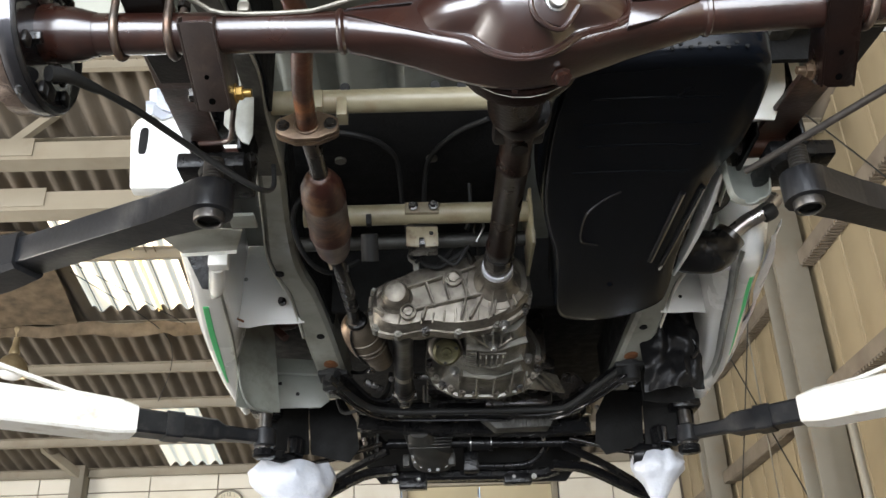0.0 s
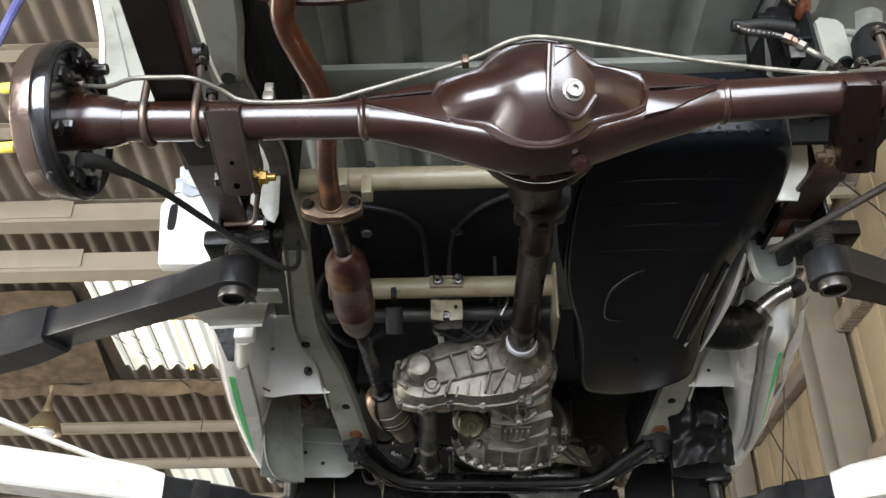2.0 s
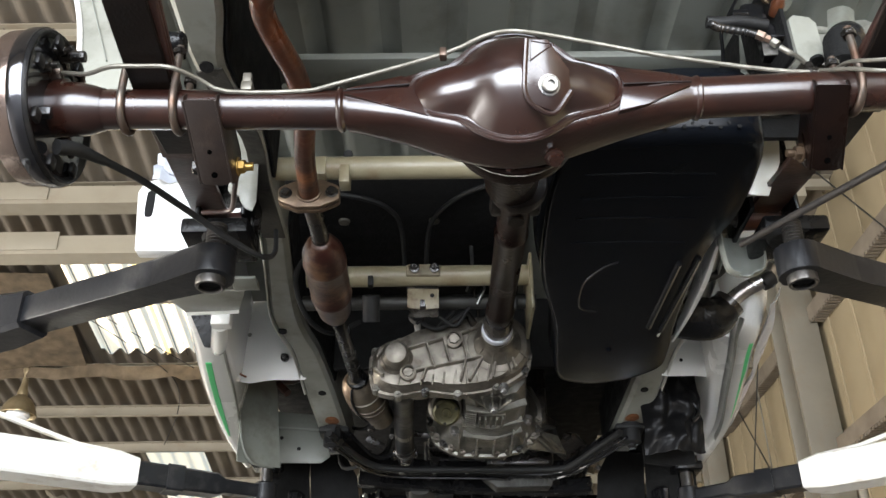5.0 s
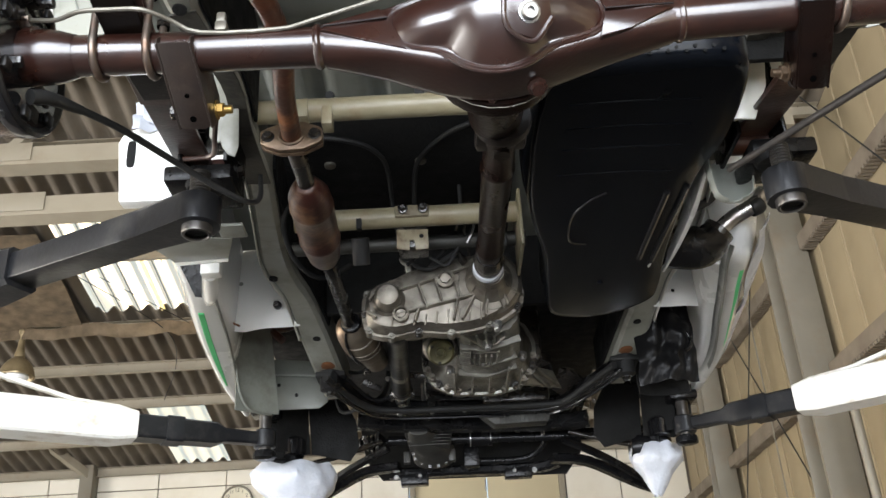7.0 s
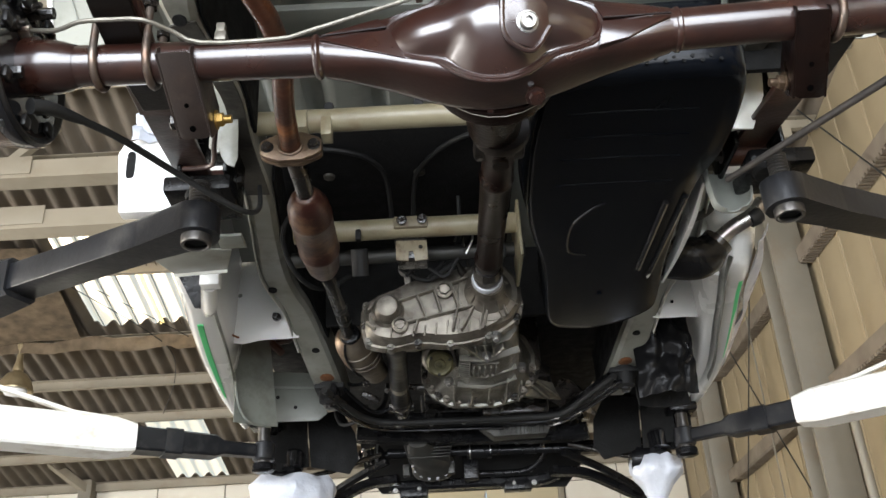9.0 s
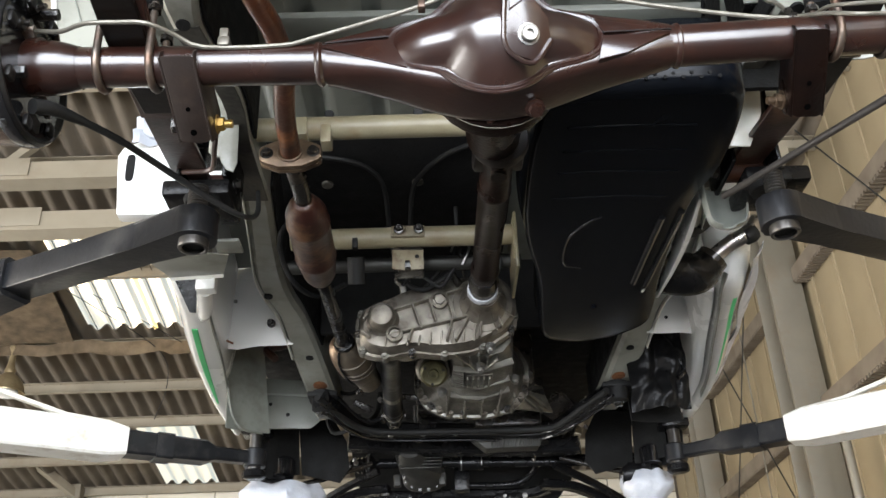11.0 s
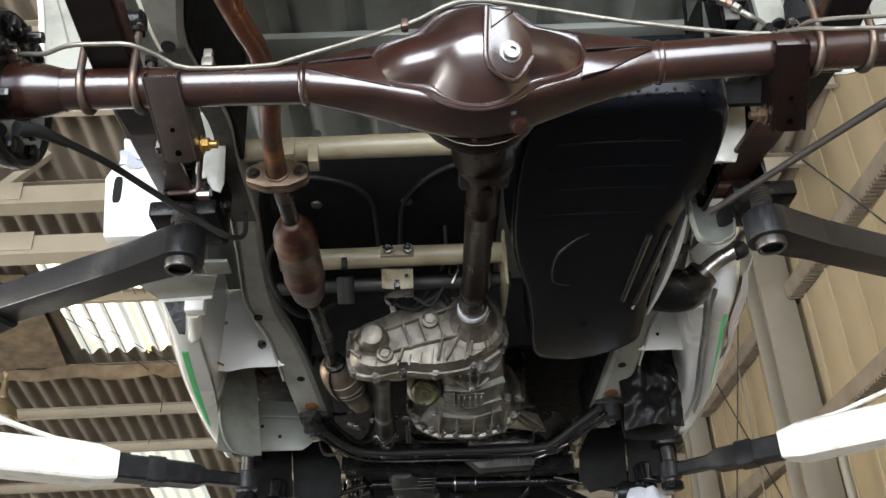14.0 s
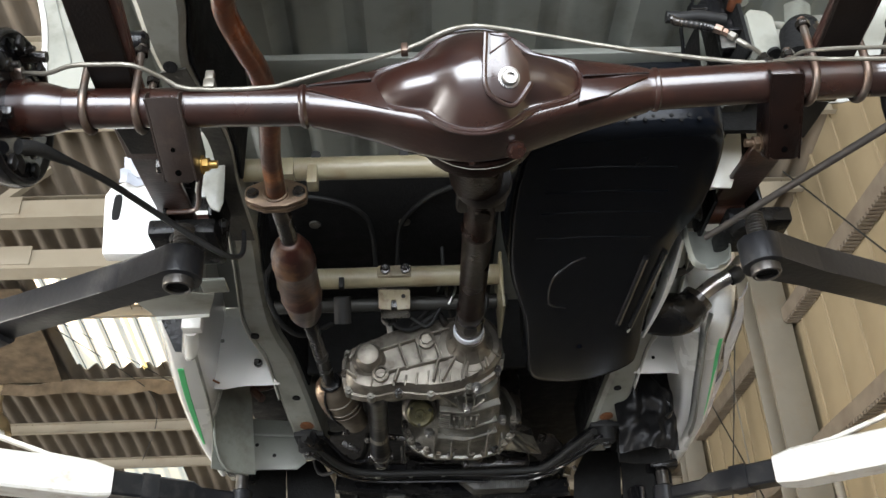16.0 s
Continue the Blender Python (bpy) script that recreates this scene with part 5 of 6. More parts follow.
for k in range(9):
    a = 2 * math.pi * k / 9 + 0.25
    u_ = Vector((math.cos(a), 0, math.sin(a)))
    o_ = Vector((0.158, 1.972, 2.018))
    part("rib", bar([o_ + u_ * 0.074 + Vector((0, 0.014, 0)), o_ + u_ * 0.050, o_ + u_ * 0.036 + Vector((0, -0.028, 0))], 0.0045, 0.012, up=(0, -1, 0.01), bevel=0.0015), ALU, tr)
for a, b in (((-0.055, 2.005), (0.11, 2.055)), ((-0.06, 1.945), (0.15, 1.99)), ((-0.01, 2.02), (0.01, 1.955)), ((0.03, 2.035), (0.045, 1.97)), ((0.07, 2.045), (0.085, 1.985)), ((0.07, 1.925), (0.085, 1.985)),
             ((-0.02, 1.925), (-0.01, 1.955)), ((-0.125, 1.985), (-0.10, 2.01)), ((-0.13, 1.955), (-0.11, 1.94)), ((0.155, 1.99), (0.145, 1.93)), ((0.13, 1.995), (0.09, 1.925)), ((0.19, 1.985), (0.20, 1.955))):
    part("rib", bar([(a[0], 1.975, a[1]), (b[0], 1.975, b[1])], 0.006, 0.020, up=(0, 1, 0), bevel=0.002), ALU, tr)
for k in range(9):
    x = -0.075 + 0.026 * k
    part("rib", bar([(x, 1.990, 1.922 + 0.03 * (x > 0.09) * (x - 0.09) * 4), (x + 0.004, 1.980, 1.944 + 0.16 * max(0.0, x))], 0.0045, 0.016, up=(0, 1, 0), bevel=0.0015), ALU, tr)
for k in range(0, len(face)):
    x, z = fm[0] + (face[k][0] - fm[0]) * 0.965, fm[1] + (face[k][1] - fm[1]) * 0.965
    part("flange_bolt", [lathe((x, 2.045, z), (0, -1, 0), [(0, 0.0105), (0.026, 0.0095)], 12)] + hexbolt((x, 2.016, z), (0, -1, 0), 0.0062, 0.006), ALU_LIGHT if k % 3 else GREASY, tr)
for x, z, r in ((-0.052, 1.945, 0.019), (0.055, 2.028, 0.021)):
    part("plug_boss", [lathe((x, 1.985, z), (0, -1, -0.1), [(0, r), (0.022, r), (0.024, r * 0.75), (0.012, r * 0.7)], 18), lathe((x, 1.976, z), (0, -1, -0.1), [(0, r * 0.6), (0.010, r * 0.55)], 6)], ALU, tr)
eye = [(-0.033 + 0.014 * math.cos(k), 1.995, 2.098 + 0.014 * math.sin(k)) for k in np.linspace(0, 2 * math.pi, 21)]
part("lifting_eye", [tube(eye, 0.006, 8), bar([(-0.033, 1.997, 2.085), (-0.028, 2.01, 2.045)], 0.016, 0.008, up=(0, 1, 0))], ALU_LIGHT, tr)
part("breather_hose", tube([(0.02, 1.99, 2.07), (0.06, 1.96, 2.10), (0.09, 1.94, 2.13), (0.10, 1.92, 2.17), (0.10, 1.90, 2.24)], 0.005, 8, 5), RUBBER, tr)
part("switch", [lathe((0.105, 1.985, 2.07), (-0.4, -0.8, 0.4), [(0, 0.010), (0.02, 0.010), (0.024, 0.007), (0.045, 0.006)], 8)], GREASY, tr)
part("wiring", tube([(0.09, 1.95, 2.09), (0.06, 1.95, 2.07), (0.02, 1.97, 2.055), (-0.02, 1.96, 2.07), (0.0, 1.94, 2.12), (0.0, 1.92, 2.2)], 0.0055, 8, 5), RUBBER, tr)
part("selector_rod", tube([(0.115, 1.96, 2.08), (0.105, 1.90, 2.12), (0.12, 1.88, 2.18)], 0.004, 8), GREASY, tr)

loops = []
for y, cx, cz, rx, rz in ((2.08, .150, 1.995, .080, .070), (2.14, .155, 1.985, .082, .074), (2.22, .158, 1.980, .085, .074), (2.30, .155, 1.985, .092, .078), (2.38, .150, 2.000, .115, .092), (2.45, .146, 2.015, .140, .106),
                          (2.485, .145, 2.020, .152, .112), (2.487, .145, 2.022, .163, .121), (2.505, .145, 2.022, .163, .121)):
    lp = []
    for k in range(48):
        a = 2 * math.pi * k / 48
        e = 2 / 2.6
        bumpy = 1 + 0.02 * math.sin(12 * a) * (1 if y < 2.47 else 0.6)
        lp.append(Vector((cx + rx * bumpy * math.copysign(abs(math.cos(a)) ** e, math.cos(a)), y, cz + rz * bumpy * math.copysign(abs(math.sin(a)) ** e, math.sin(a)))))
    loops.append(lp)
gb = part("gearbox", rings(loops), ALU_LIGHT, van, "pale cast aluminium gearbox and bell housing", 35)
for k in range(14):
    a = math.pi + math.pi * (k + 0.5) / 14
    x, z = .145 + .152 * math.copysign(abs(math.cos(a)) ** .77, math.cos(a)), 2.022 + .111 * math.copysign(abs(math.sin(a)) ** .77, math.sin(a))
    part("housing_bolt", [lathe((x, 2.495, z), (0, -1, 0), [(0, 0.012), (0.03, 0.011)], 10)] + hexbolt((x, 2.462, z), (0, -1, 0), 0.007, 0.008), ALU if k % 3 else GREASY, gb)
for x, y0, y1 in ((0.070, 2.30, 2.47), (0.118, 2.34, 2.47), (0.165, 2.34, 2.47), (0.212, 2.30, 2.47), (0.250, 2.34, 2.47)):
    part("rib", bar([(x, y0, 1.905 + 0.9 * (x - .15) ** 2), (x, y1, 1.905 + 0.5 * (x - .15) ** 2)], 0.005, 0.014, bevel=0.0015), ALU_LIGHT, gb)
for pts in ([(0.087, 2.031, 1.915), (0.150, 2.122, 1.906), (0.192, 2.062, 1.915)], [(0.084, 2.120, 1.910), (0.150, 2.124, 1.904), (0.232, 2.118, 1.925)],
            [(0.086, 2.235, 1.912), (0.150, 2.240, 1.904), (0.230, 2.232, 1.922)], [(0.080, 2.325, 1.915), (0.150, 2.330, 1.905), (0.235, 2.322, 1.924)]):
    part("rib", bar(pts, 0.006, 0.018, bevel=0.002), ALU_LIGHT, gb)
for k in range(7):
    part("fin", bar([(0.084, 2.135 + 0.015 * k, 1.908), (0.110, 2.135 + 0.015 * k, 1.902)], 0.005, 0.016, bevel=0.001), ALU_LIGHT, gb)
for k in range(5):
    part("fin", bar([(0.120 + 0.014 * k, 2.165, 1.902), (0.120 + 0.014 * k, 2.225, 1.902)], 0.0045, 0.012, bevel=0.001), ALU_LIGHT, gb)
for k in range(4):
    part("fin", bar([(0.100 + 0.022 * k, 2.045 + 0.012 * (k % 2), 1.916), (0.108 + 0.020 * k, 2.090, 1.908)], 0.005, 0.012, bevel=0.001), ALU_LIGHT, gb)
for x, y, z in ((0.150, 2.106, 1.900), (0.170, 1.998, 1.908), (0.057, 2.320, 1.915), (0.251, 2.296, 1.935), (0.215, 2.436, 1.915)):
    part("sump_bolt", [lathe((x, y + 0.004, z + 0.012), (0, -0.4, -1), [(0, 0.013), (0.010, 0.011)], 12)] + hexbolt((x, y, z), (0, -0.4, -1), 0.0075, 0.007), ZINC, gb)
part("sump_plate", box((0.114, 2.160, 1.904), (0.184, 2.232, 1.914), 0.004), ALU_LIGHT, gb)
fc = Vector((0.036, 2.18, 1.922))
fd = Vector((0.0, -0.75, -0.55)).normalized()
flt = part("oil_filter", lathe(fc - fd * 0.045, fd, [(0, 0.034), (0.035, 0.036), (0.050, 0.034), (0.054, 0.028), (0.052, 0.022), (0.052, 0.014), (0.060, 0.012), (0.060, 0.007), (0.052, 0.006)], 26), OIL_FILTER, van, "olive metal oil filter can")
part("filter_housing", lathe(fc - fd * 0.10, fd, [(0, 0.046), (0.055, 0.046), (0.060, 0.040)], 22), ALU, flt)
for k in range(3):
    a = 2 * math.pi * k / 3 + 0.4
    o = Vector((math.cos(a) * 0.027, 0, 0)) + fd.cross(Vector((1, 0, 0))) * math.sin(a) * 0.027
    part("dimple", lathe(fc + o + fd * 0.006, fd, [(0, 0.005), (0.003, 0.004)], 8), BLACK_MAT, flt)
bk = part("engine_bracket", [plate([(.255, 2.50, 1.930), (.285, 2.50, 1.985), (.360, 2.56, 1.985), (.385, 2.60, 1.945)], (0, 0.012, 0.0), 0.002)], ALU_LIGHT, van, "cast aluminium stiffener bracket")
for k in range(2):
    part("rib", bar([(.275 + .03 * k, 2.49, 1.975 - 0.005 * k), (.345 + .022 * k, 2.555, 1.935 + 0.008 * k)], 0.012, 0.012, bevel=0.004), ALU_LIGHT, bk)

fp = part("front_propeller_shaft", [lathe((-0.070, 2.10, 1.962), (-0.026, 1, -0.02), [(0, 0.027), (0.02, 0.030), (0.05, 0.030), (0.06, 0.0262), (0.42, 0.0262), (0.43, 0.029), (0.45, 0.029), (0.46, 0.022), (0.56, 0.022)], 28)], DUCT, van, "black front propeller shaft")
part("shaft_label", [lathe((-0.0785, 2.41, 1.956), (-0.026, 1, -0.02), [(0, 0.0268), (0.03, 0.0268)], 20, False)], LINE, fp, "faded white paper sleeve")
part("shaft_joint", [lathe((-0.082, 2.55, 1.952), (-0.026, 1, -0.02), [(0, 0.024), (0.01, 0.032), (0.03, 0.032), (0.04, 0.025)], 18), tube([(-0.118, 2.60, 1.95), (-0.048, 2.60, 1.95)], 0.014, 12),
                     tube([(-0.083, 2.60, 1.915), (-0.083, 2.60, 1.985)], 0.014, 12)], GREASY, fp)


# ---- body sides ----
def sill(m):
    f = mirror if m else (lambda p: p)
    rows = [(1.90, -.486, -.470, 2.120), (1.93, -.490, -.455, 2.060), (1.97, -.497, -.450, 2.036), (2.10, -.512, -.476, 2.030), (2.30, -.548, -.512, 2.024), (2.60, -.592, -.566, 2.016), (2.86, -.592, -.566, 2.002), (2.98, -.585, -.560, 2.002)] if m else [
            (1.70, -.530, -.430, 2.060), (1.85, -.547, -.480, 2.045), (2.05, -.566, -.506, 2.034), (2.30, -.600, -.531, 2.030), (2.55, -.620, -.565, 2.028), (2.75, -.628, -.592, 2.024), (2.96, -.622, -.605, 2.018)]
    rr_ = smooth_path(rows, 4)
    loops_ = []
    for y, o, i, z in rr_:
        prof_ = [(o - 0.055, 2.34), (o - 0.045, z + 0.13), (o - 0.028, z + 0.06), (o - 0.010, z + 0.016), (o, z + 0.003), (o + 0.006, z), (i - 0.006, z), (i, z + 0.003), (i + 0.010, z + 0.03), (i + 0.020, z + 0.10), (i + 0.03, 2.34)]
        loops_.append([Vector(f((x, y, zz))) for x, zz in prof_])
    s_ = part("sill", rings(loops_), WHITE_BODY, van, "white painted sill with a rounded lower edge", 60)
    cut = rr_[10:20] if m else rr_[9:19]
    part("green_stripe", bar([f((o + (i - o) * (0.28 if m else 0.30), y, z - 0.0015 + 0.003 * m)) for y, o, i, z in cut], [0.019 if m else 0.015] * 5 + [0.014, 0.012, 0.010, 0.008, 0.005], 0.003), GREEN, s_, "bright green tape line")
    if m:
        part("inner_rib", rings([[Vector(f((i + dx, y, z + dz))) for dx, dz in ((0.016, 0.20), (0.016, 0.012), (0.020, 0.004), (0.040, 0.006), (0.050, 0.020), (0.060, 0.20))] for y, o, i, z in rr_[9:]]), WHITE_BODY, s_, "white inner wheel-house rib", 60)
    part("jack_seam", bar([f((i + 0.004, y, z - 0.004)) for y, o, i, z in rr_[4:22]], 0.003, 0.018), BODY, s_)
    # panel closing the space behind the front wheel, its lower edge rolled back
    gr = []
    for a in np.linspace(0, 1, 17):
        col = []
        for b in np.linspace(0, 1, 13):
            x = -.340 - 0.200 * a + 0.012 * a * (1 - b) * (1 - b)
            z = 2.066 + 0.010 * max(0.0, a - 0.8) * 5 + (0.254 - 0.010 * max(0.0, a - 0.8) * 5) * b
            y = 2.285 + 0.035 * a + 0.026 * max(0.0, 1 - b * 2.6) ** 2 - 0.010 * math.sin(math.pi * a) * max(0.0, 1 - b * 1.8) + 0.003 * math.sin(9 * a + 7 * b)
            col.append(Vector(f((x, y, z))))
        gr.append(col)
    p_ = part("closing_panel", sheet(gr, 0.003), WHITE_BODY, van, "white pressed panel with a bulged lower edge", 60)
    part("panel_seam", tube([f((-.527, 2.289, 2.31)), f((-.530, 2.289, 2.20)), f((-.532, 2.290, 2.12)), f((-.526, 2.296, 2.082)), f((-.50, 2.300, 2.070))], 0.003, 6), RUST_SPOT, p_, "brown sealant seam")
    if m:
        part("hole", lathe((.672, 2.285, 2.10), (0, -1, 0), [(0, 0.005), (0.001, 0.005)], 10), BLACK_MAT, p_)
    else:
        part("bolt", lathe(f((-.397, 2.285, 2.118)), (0, -1, -0.2), [(0, 0.012), (0.01, 0.011), (0.012, 0.006), (0.035, 0.006)], 12), GREASY, p_)
    part("dimple", lathe(f((-.50, 2.290, 2.19)), (0, -1, 0), [(0, 0.006), (0.002, 0.005)], 10), BODY_DIM, p_)
    # wheel-house behind the front wheel; the left panel's shade is in its colour
    q_ = part("wheel_house", [plate([Vector(f((x, 2.74 + 0.25 * m, z + 0.05 * m))) for x, z in ((-.53, 1.975), (-.50, 1.968), (-.345, 1.965), (-.318, 1.985), (-.318, 2.115), (-.53, 2.135))], (0, 0.006, 0), 0.002)], BLACK if m else SHADED_BODY, van, "black wheel-house panel" if m else "grey-white wheel-house panel darkened as in shade")
    part("seam_strip", plate([Vector(f((x, 2.735, z))) for x, z in ((-.50, 2.075), (-.318, 2.062), (-.318, 2.068), (-.50, 2.081))], (0, -0.004, 0)), BODY_DIM, q_)
    for x, z in ((-.47, 2.045), (-.415, 2.01)):
        part("hole", lathe(f((x, 2.7385, z)), (0, -1, 0), [(0, 0.006), (0.001, 0.006)], 10), BLACK_MAT, q_)
    part("slot", box(f((-.512, 2.66, 2.00)), f((-.5075, 2.68, 2.04))), BLACK_MAT, q_)
    part("jack_bracket", [box(f((-.555, 2.85, 1.985)), f((-.50, 2.94, 2.03)), 0.005), lathe(f((-.53, 2.87, 2.01)), (0, -1, 0), [(0, 0.016), (0.02, 0.014)], 10)], GREASY, van)
    # rear jacking bracket and the scoop-shaped spring hanger cover
    if m:
        part("hanger_cover", sheet([[Vector((.583 + 0.042 * q * math.cos(a), 1.450 + 0.032 * q * math.sin(a), z)) for z, q in ((2.01, 1.05), (1.97, 1.0), (1.945, 0.95), (1.928, 0.86), (1.920, 0.65), (1.917, 0.3))]
                                    for a in np.linspace(radians(-25), radians(205), 20)], 0.003), BODY_DIM, van, "rounded grey spring hanger cover", 60)
    else:
        part("hanger_cover", box((-.372, 1.50, 1.944), (-.322, 1.55, 1.952), 0.003), BODY_DIM, van, "grey spring hanger lip")
    if not m:
        part("outrigger", [plate([Vector(p) for p in ((-0.542, 1.651, 1.988), (-0.514, 1.732, 1.988), (-0.400, 1.724, 1.988), (-0.372, 1.638, 1.988), (-0.493, 1.614, 1.988))], (0, 0, 0.004), 0.0012)], BODY, van, "pressed grey outrigger plate")
        part("outrigger_lip", bar([(-0.514, 1.732, 1.988), (-0.400, 1.724, 1.988)], 0.003, 0.014), BODY_LIGHT, van)
    # front wall of the rear wheel arch
    part("arch_panel", [plate([Vector(f(p)) for p in ((-.352, 1.342, 2.19), (-.352, 1.342, 2.04), (-.340, 1.342, 2.026), (-.285 if m else -.322, 1.342, 2.016 if m else 2.03), (-.285 if m else -.322, 1.342, 2.20))], (0, 0.005, 0), 0.0015)], BODY_LIGHT if m else BODY, van, "grey-white inner arch panel")
    if m:
        for x, z in ((0.592, 2.045), (0.588, 2.105)):
            part("hole", lathe((x, 1.3415, z), (0, -1, 0), [(0, 0.006), (0.001, 0.006)], 12), BLACK_MAT, van)
        part("panel_stay", bar([(0.592, 1.335, 2.085), (0.612, 1.335, 2.02)], 0.012, 0.004), BLACK, van)
        part("arch_gusset", plate([(.655, 1.42, 2.10), (.664, 1.42, 2.16), (.686, 1.42, 2.23), (.702, 1.42, 2.255), (.716, 1.42, 2.225), (.716, 1.42, 2.17)], (0, 0.006, 0), 0.001), BODY_LIGHT, van)


sill(False)
sill(True)
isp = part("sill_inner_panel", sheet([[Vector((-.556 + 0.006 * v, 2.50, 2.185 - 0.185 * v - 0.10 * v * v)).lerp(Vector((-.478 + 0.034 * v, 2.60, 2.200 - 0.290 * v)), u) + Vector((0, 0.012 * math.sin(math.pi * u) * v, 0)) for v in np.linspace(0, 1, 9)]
                                      for u in np.linspace(0, 1, 6)], 0.003), SHADED_BODY, van, "grey-green panel inside the sill end", 60)
part("hole", lathe((-.480, 2.588, 2.02), (0.5, -0.8, 0), [(0, 0.006), (0.002, 0.006)], 10), BLACK_MAT, isp)
part("panel_fold", tube([(-.552, 2.495, 2.06), (-.540, 2.50, 1.96), (-.512, 2.52, 1.905), (-.462, 2.58, 1.905)], 0.004, 8, 4), SHADED_BODY, isp)
liner = []
for u in np.linspace(0, 1, 20):
    row = []
    for v in np.linspace(0, 1, 34):
        x, z = 0.585 + 0.165 * u, 1.895 + 0.36 * v
        n_ = noise.noise(Vector((x * 16, 3.0, z * 12))) + 0.55 * noise.noise(Vector((x * 40, 7.0, z * 30)))
        row.append((x, 2.455 - 0.040 * n_ - 0.035 * math.sin(math.pi * u), z))
    liner.append(row)
part("arch_lining", sheet(liner, 0.003), DUCT, van, "crumpled glossy black wheel-arch lining", 70)
part("duct_clip", [box((0.722, 2.43, 2.02), (0.742, 2.46, 2.05), 0.004), tube([(0.715, 2.42, 2.04), (0.735, 2.42, 2.01), (0.728, 2.42, 1.985), (0.715, 2.42, 1.975)], 0.006, 8, 4)], BLACK, van)
part("splash_liner", sheet([[(0.60 + 0.15 * u, 2.56 + 0.03 * math.sin(3 * u) + 0.05 * v, 1.90 + 0.36 * v) for v in np.linspace(0, 1, 6)] for u in np.linspace(0, 1, 8)], 0.004), BLACK_MAT, van, "black splash liner", 60)
part("sill_end_cap", box((-.477, 1.79, 1.988), (-.434, 1.82, 2.023), 0.004), WHITE_BODY, van, "white plastic block")
part("sill_strip", tube([(-.462, 1.82, 2.00), (-.478, 1.90, 1.998), (-.500, 1.98, 2.012), (-.520, 2.04, 2.03)], [0.017, 0.017, 0.014, 0.008], 14, 5), WHITE_BODY, van, "white moulded strip")
part("loose_strap", tube([(-0.42, 2.50, 2.10), (-0.45, 2.52, 2.14), (-0.40, 2.54, 2.16), (-0.38, 2.5, 2.2)], 0.012, 8, 4), BROWN_RUST, van)
part("pipe_clip", box((-0.372, 2.50, 2.10), (-0.352, 2.515, 2.15), 0.003), BEAM_PAINT, van)
part("sill_end_plate", plate([(-0.536, 1.830, 2.036), (-0.494, 1.830, 1.953), (-0.480, 1.830, 1.951), (-0.486, 1.830, 2.039)], (0, 0.004, 0)), BLACK, van)
film = [[(ox + 0.008 + 0.036 * v + 0.006 * math.sin(17 * u + 4 * v), 1.83 + 0.90 * u, 2.040 - 0.010 * u + 0.045 * v + 0.006 * math.sin(13 * u)) for v in np.linspace(0, 1, 6)]
        for u, ox in zip(np.linspace(0, 1, 24), np.interp(np.linspace(1.83, 2.73, 24), (1.7, 1.85, 2.0, 2.3, 2.6, 2.86), (.735, .758, .785, .832, .866, .868)))]
part("door_film", sheet(film, 0.001), PLASTIC, van, "crinkled clear protective film")
arch = part("wheel_arch", plate([(-.790, 1.435, 2.70), (-.764, 1.435, 2.63), (-.734, 1.435, 2.53), (-.715, 1.435, 2.42), (-.700, 1.435, 2.335), (-.36, 1.435, 2.335), (-.36, 1.435, 2.70)], (0, 0.006, 0)), BODY, van, "white wheel-arch panel with a folded lip")
part("arch_lip", tube([(-.792, 1.432, 2.70), (-.766, 1.432, 2.63), (-.736, 1.432, 2.53), (-.717, 1.432, 2.42), (-.701, 1.432, 2.335)], 0.006, 8, 4), WHITE_BODY, arch)
part("arch_crease", bar([(-.730, 1.430, 2.62), (-.660, 1.430, 2.42)], 0.004, 0.003), BODY_DIM, arch)
part("masking_strip", tube([(-.952, 1.45, 2.68), (-.964, 1.45, 2.60), (-.974, 1.45, 2.53)], 0.010, 8, 3), BLUE_TAPE, arch, "lilac-blue masking strip")
# Added plate stands in for the rail's outer face catching light.
part("rail_flap", plate([(-.358, 1.333, 2.166), (-.304, 1.333, 2.164), (-.299, 1.333, 2.060), (-.297, 1.333, 2.010), (-.303, 1.333, 1.990), (-.316, 1.333, 1.996), (-.326, 1.333, 2.012), (-.347, 1.333, 2.084)], (0, 0.004, 0), 0.001), BODY, van, "added plate for the rail's lit outer face")
sp = part("side_panel", [plate([(-.533, 1.430, 1.968), (-.410, 1.430, 1.965), (-.410, 1.430, 2.14), (-.50, 1.430, 2.130), (-.535, 1.430, 2.118), (-.546, 1.430, 2.095)], (0, 0.03, 0), 0.004)], WHITE_BODY, van, "white end panel with an upright slot")
part("slot", [rings([[Vector((-.5185 + 0.008 * math.copysign(abs(math.cos(a)) ** .5, math.cos(a)), y, 2.068 + 0.029 * math.copysign(abs(math.sin(a)) ** .5, math.sin(a)))) for a in np.linspace(0, 2 * math.pi, 20, endpoint=False)] for y in (1.4285, 1.434)])], BLACK_MAT, sp, "dark upright slot")
wrap = []
random.seed(4)
for i in range(7):
    wrap.append([(-.515 + 0.085 * i / 6, 1.415 + random.uniform(-.012, .012), 2.115 + 0.065 * j / 5 * (0.6 + 0.4 * math.sin(1 + i)) + random.uniform(-.006, .006)) for j in range(6)])
part("film_scrap", sheet(wrap, 0.001), PLASTIC, sp, "crumpled clear plastic scrap")

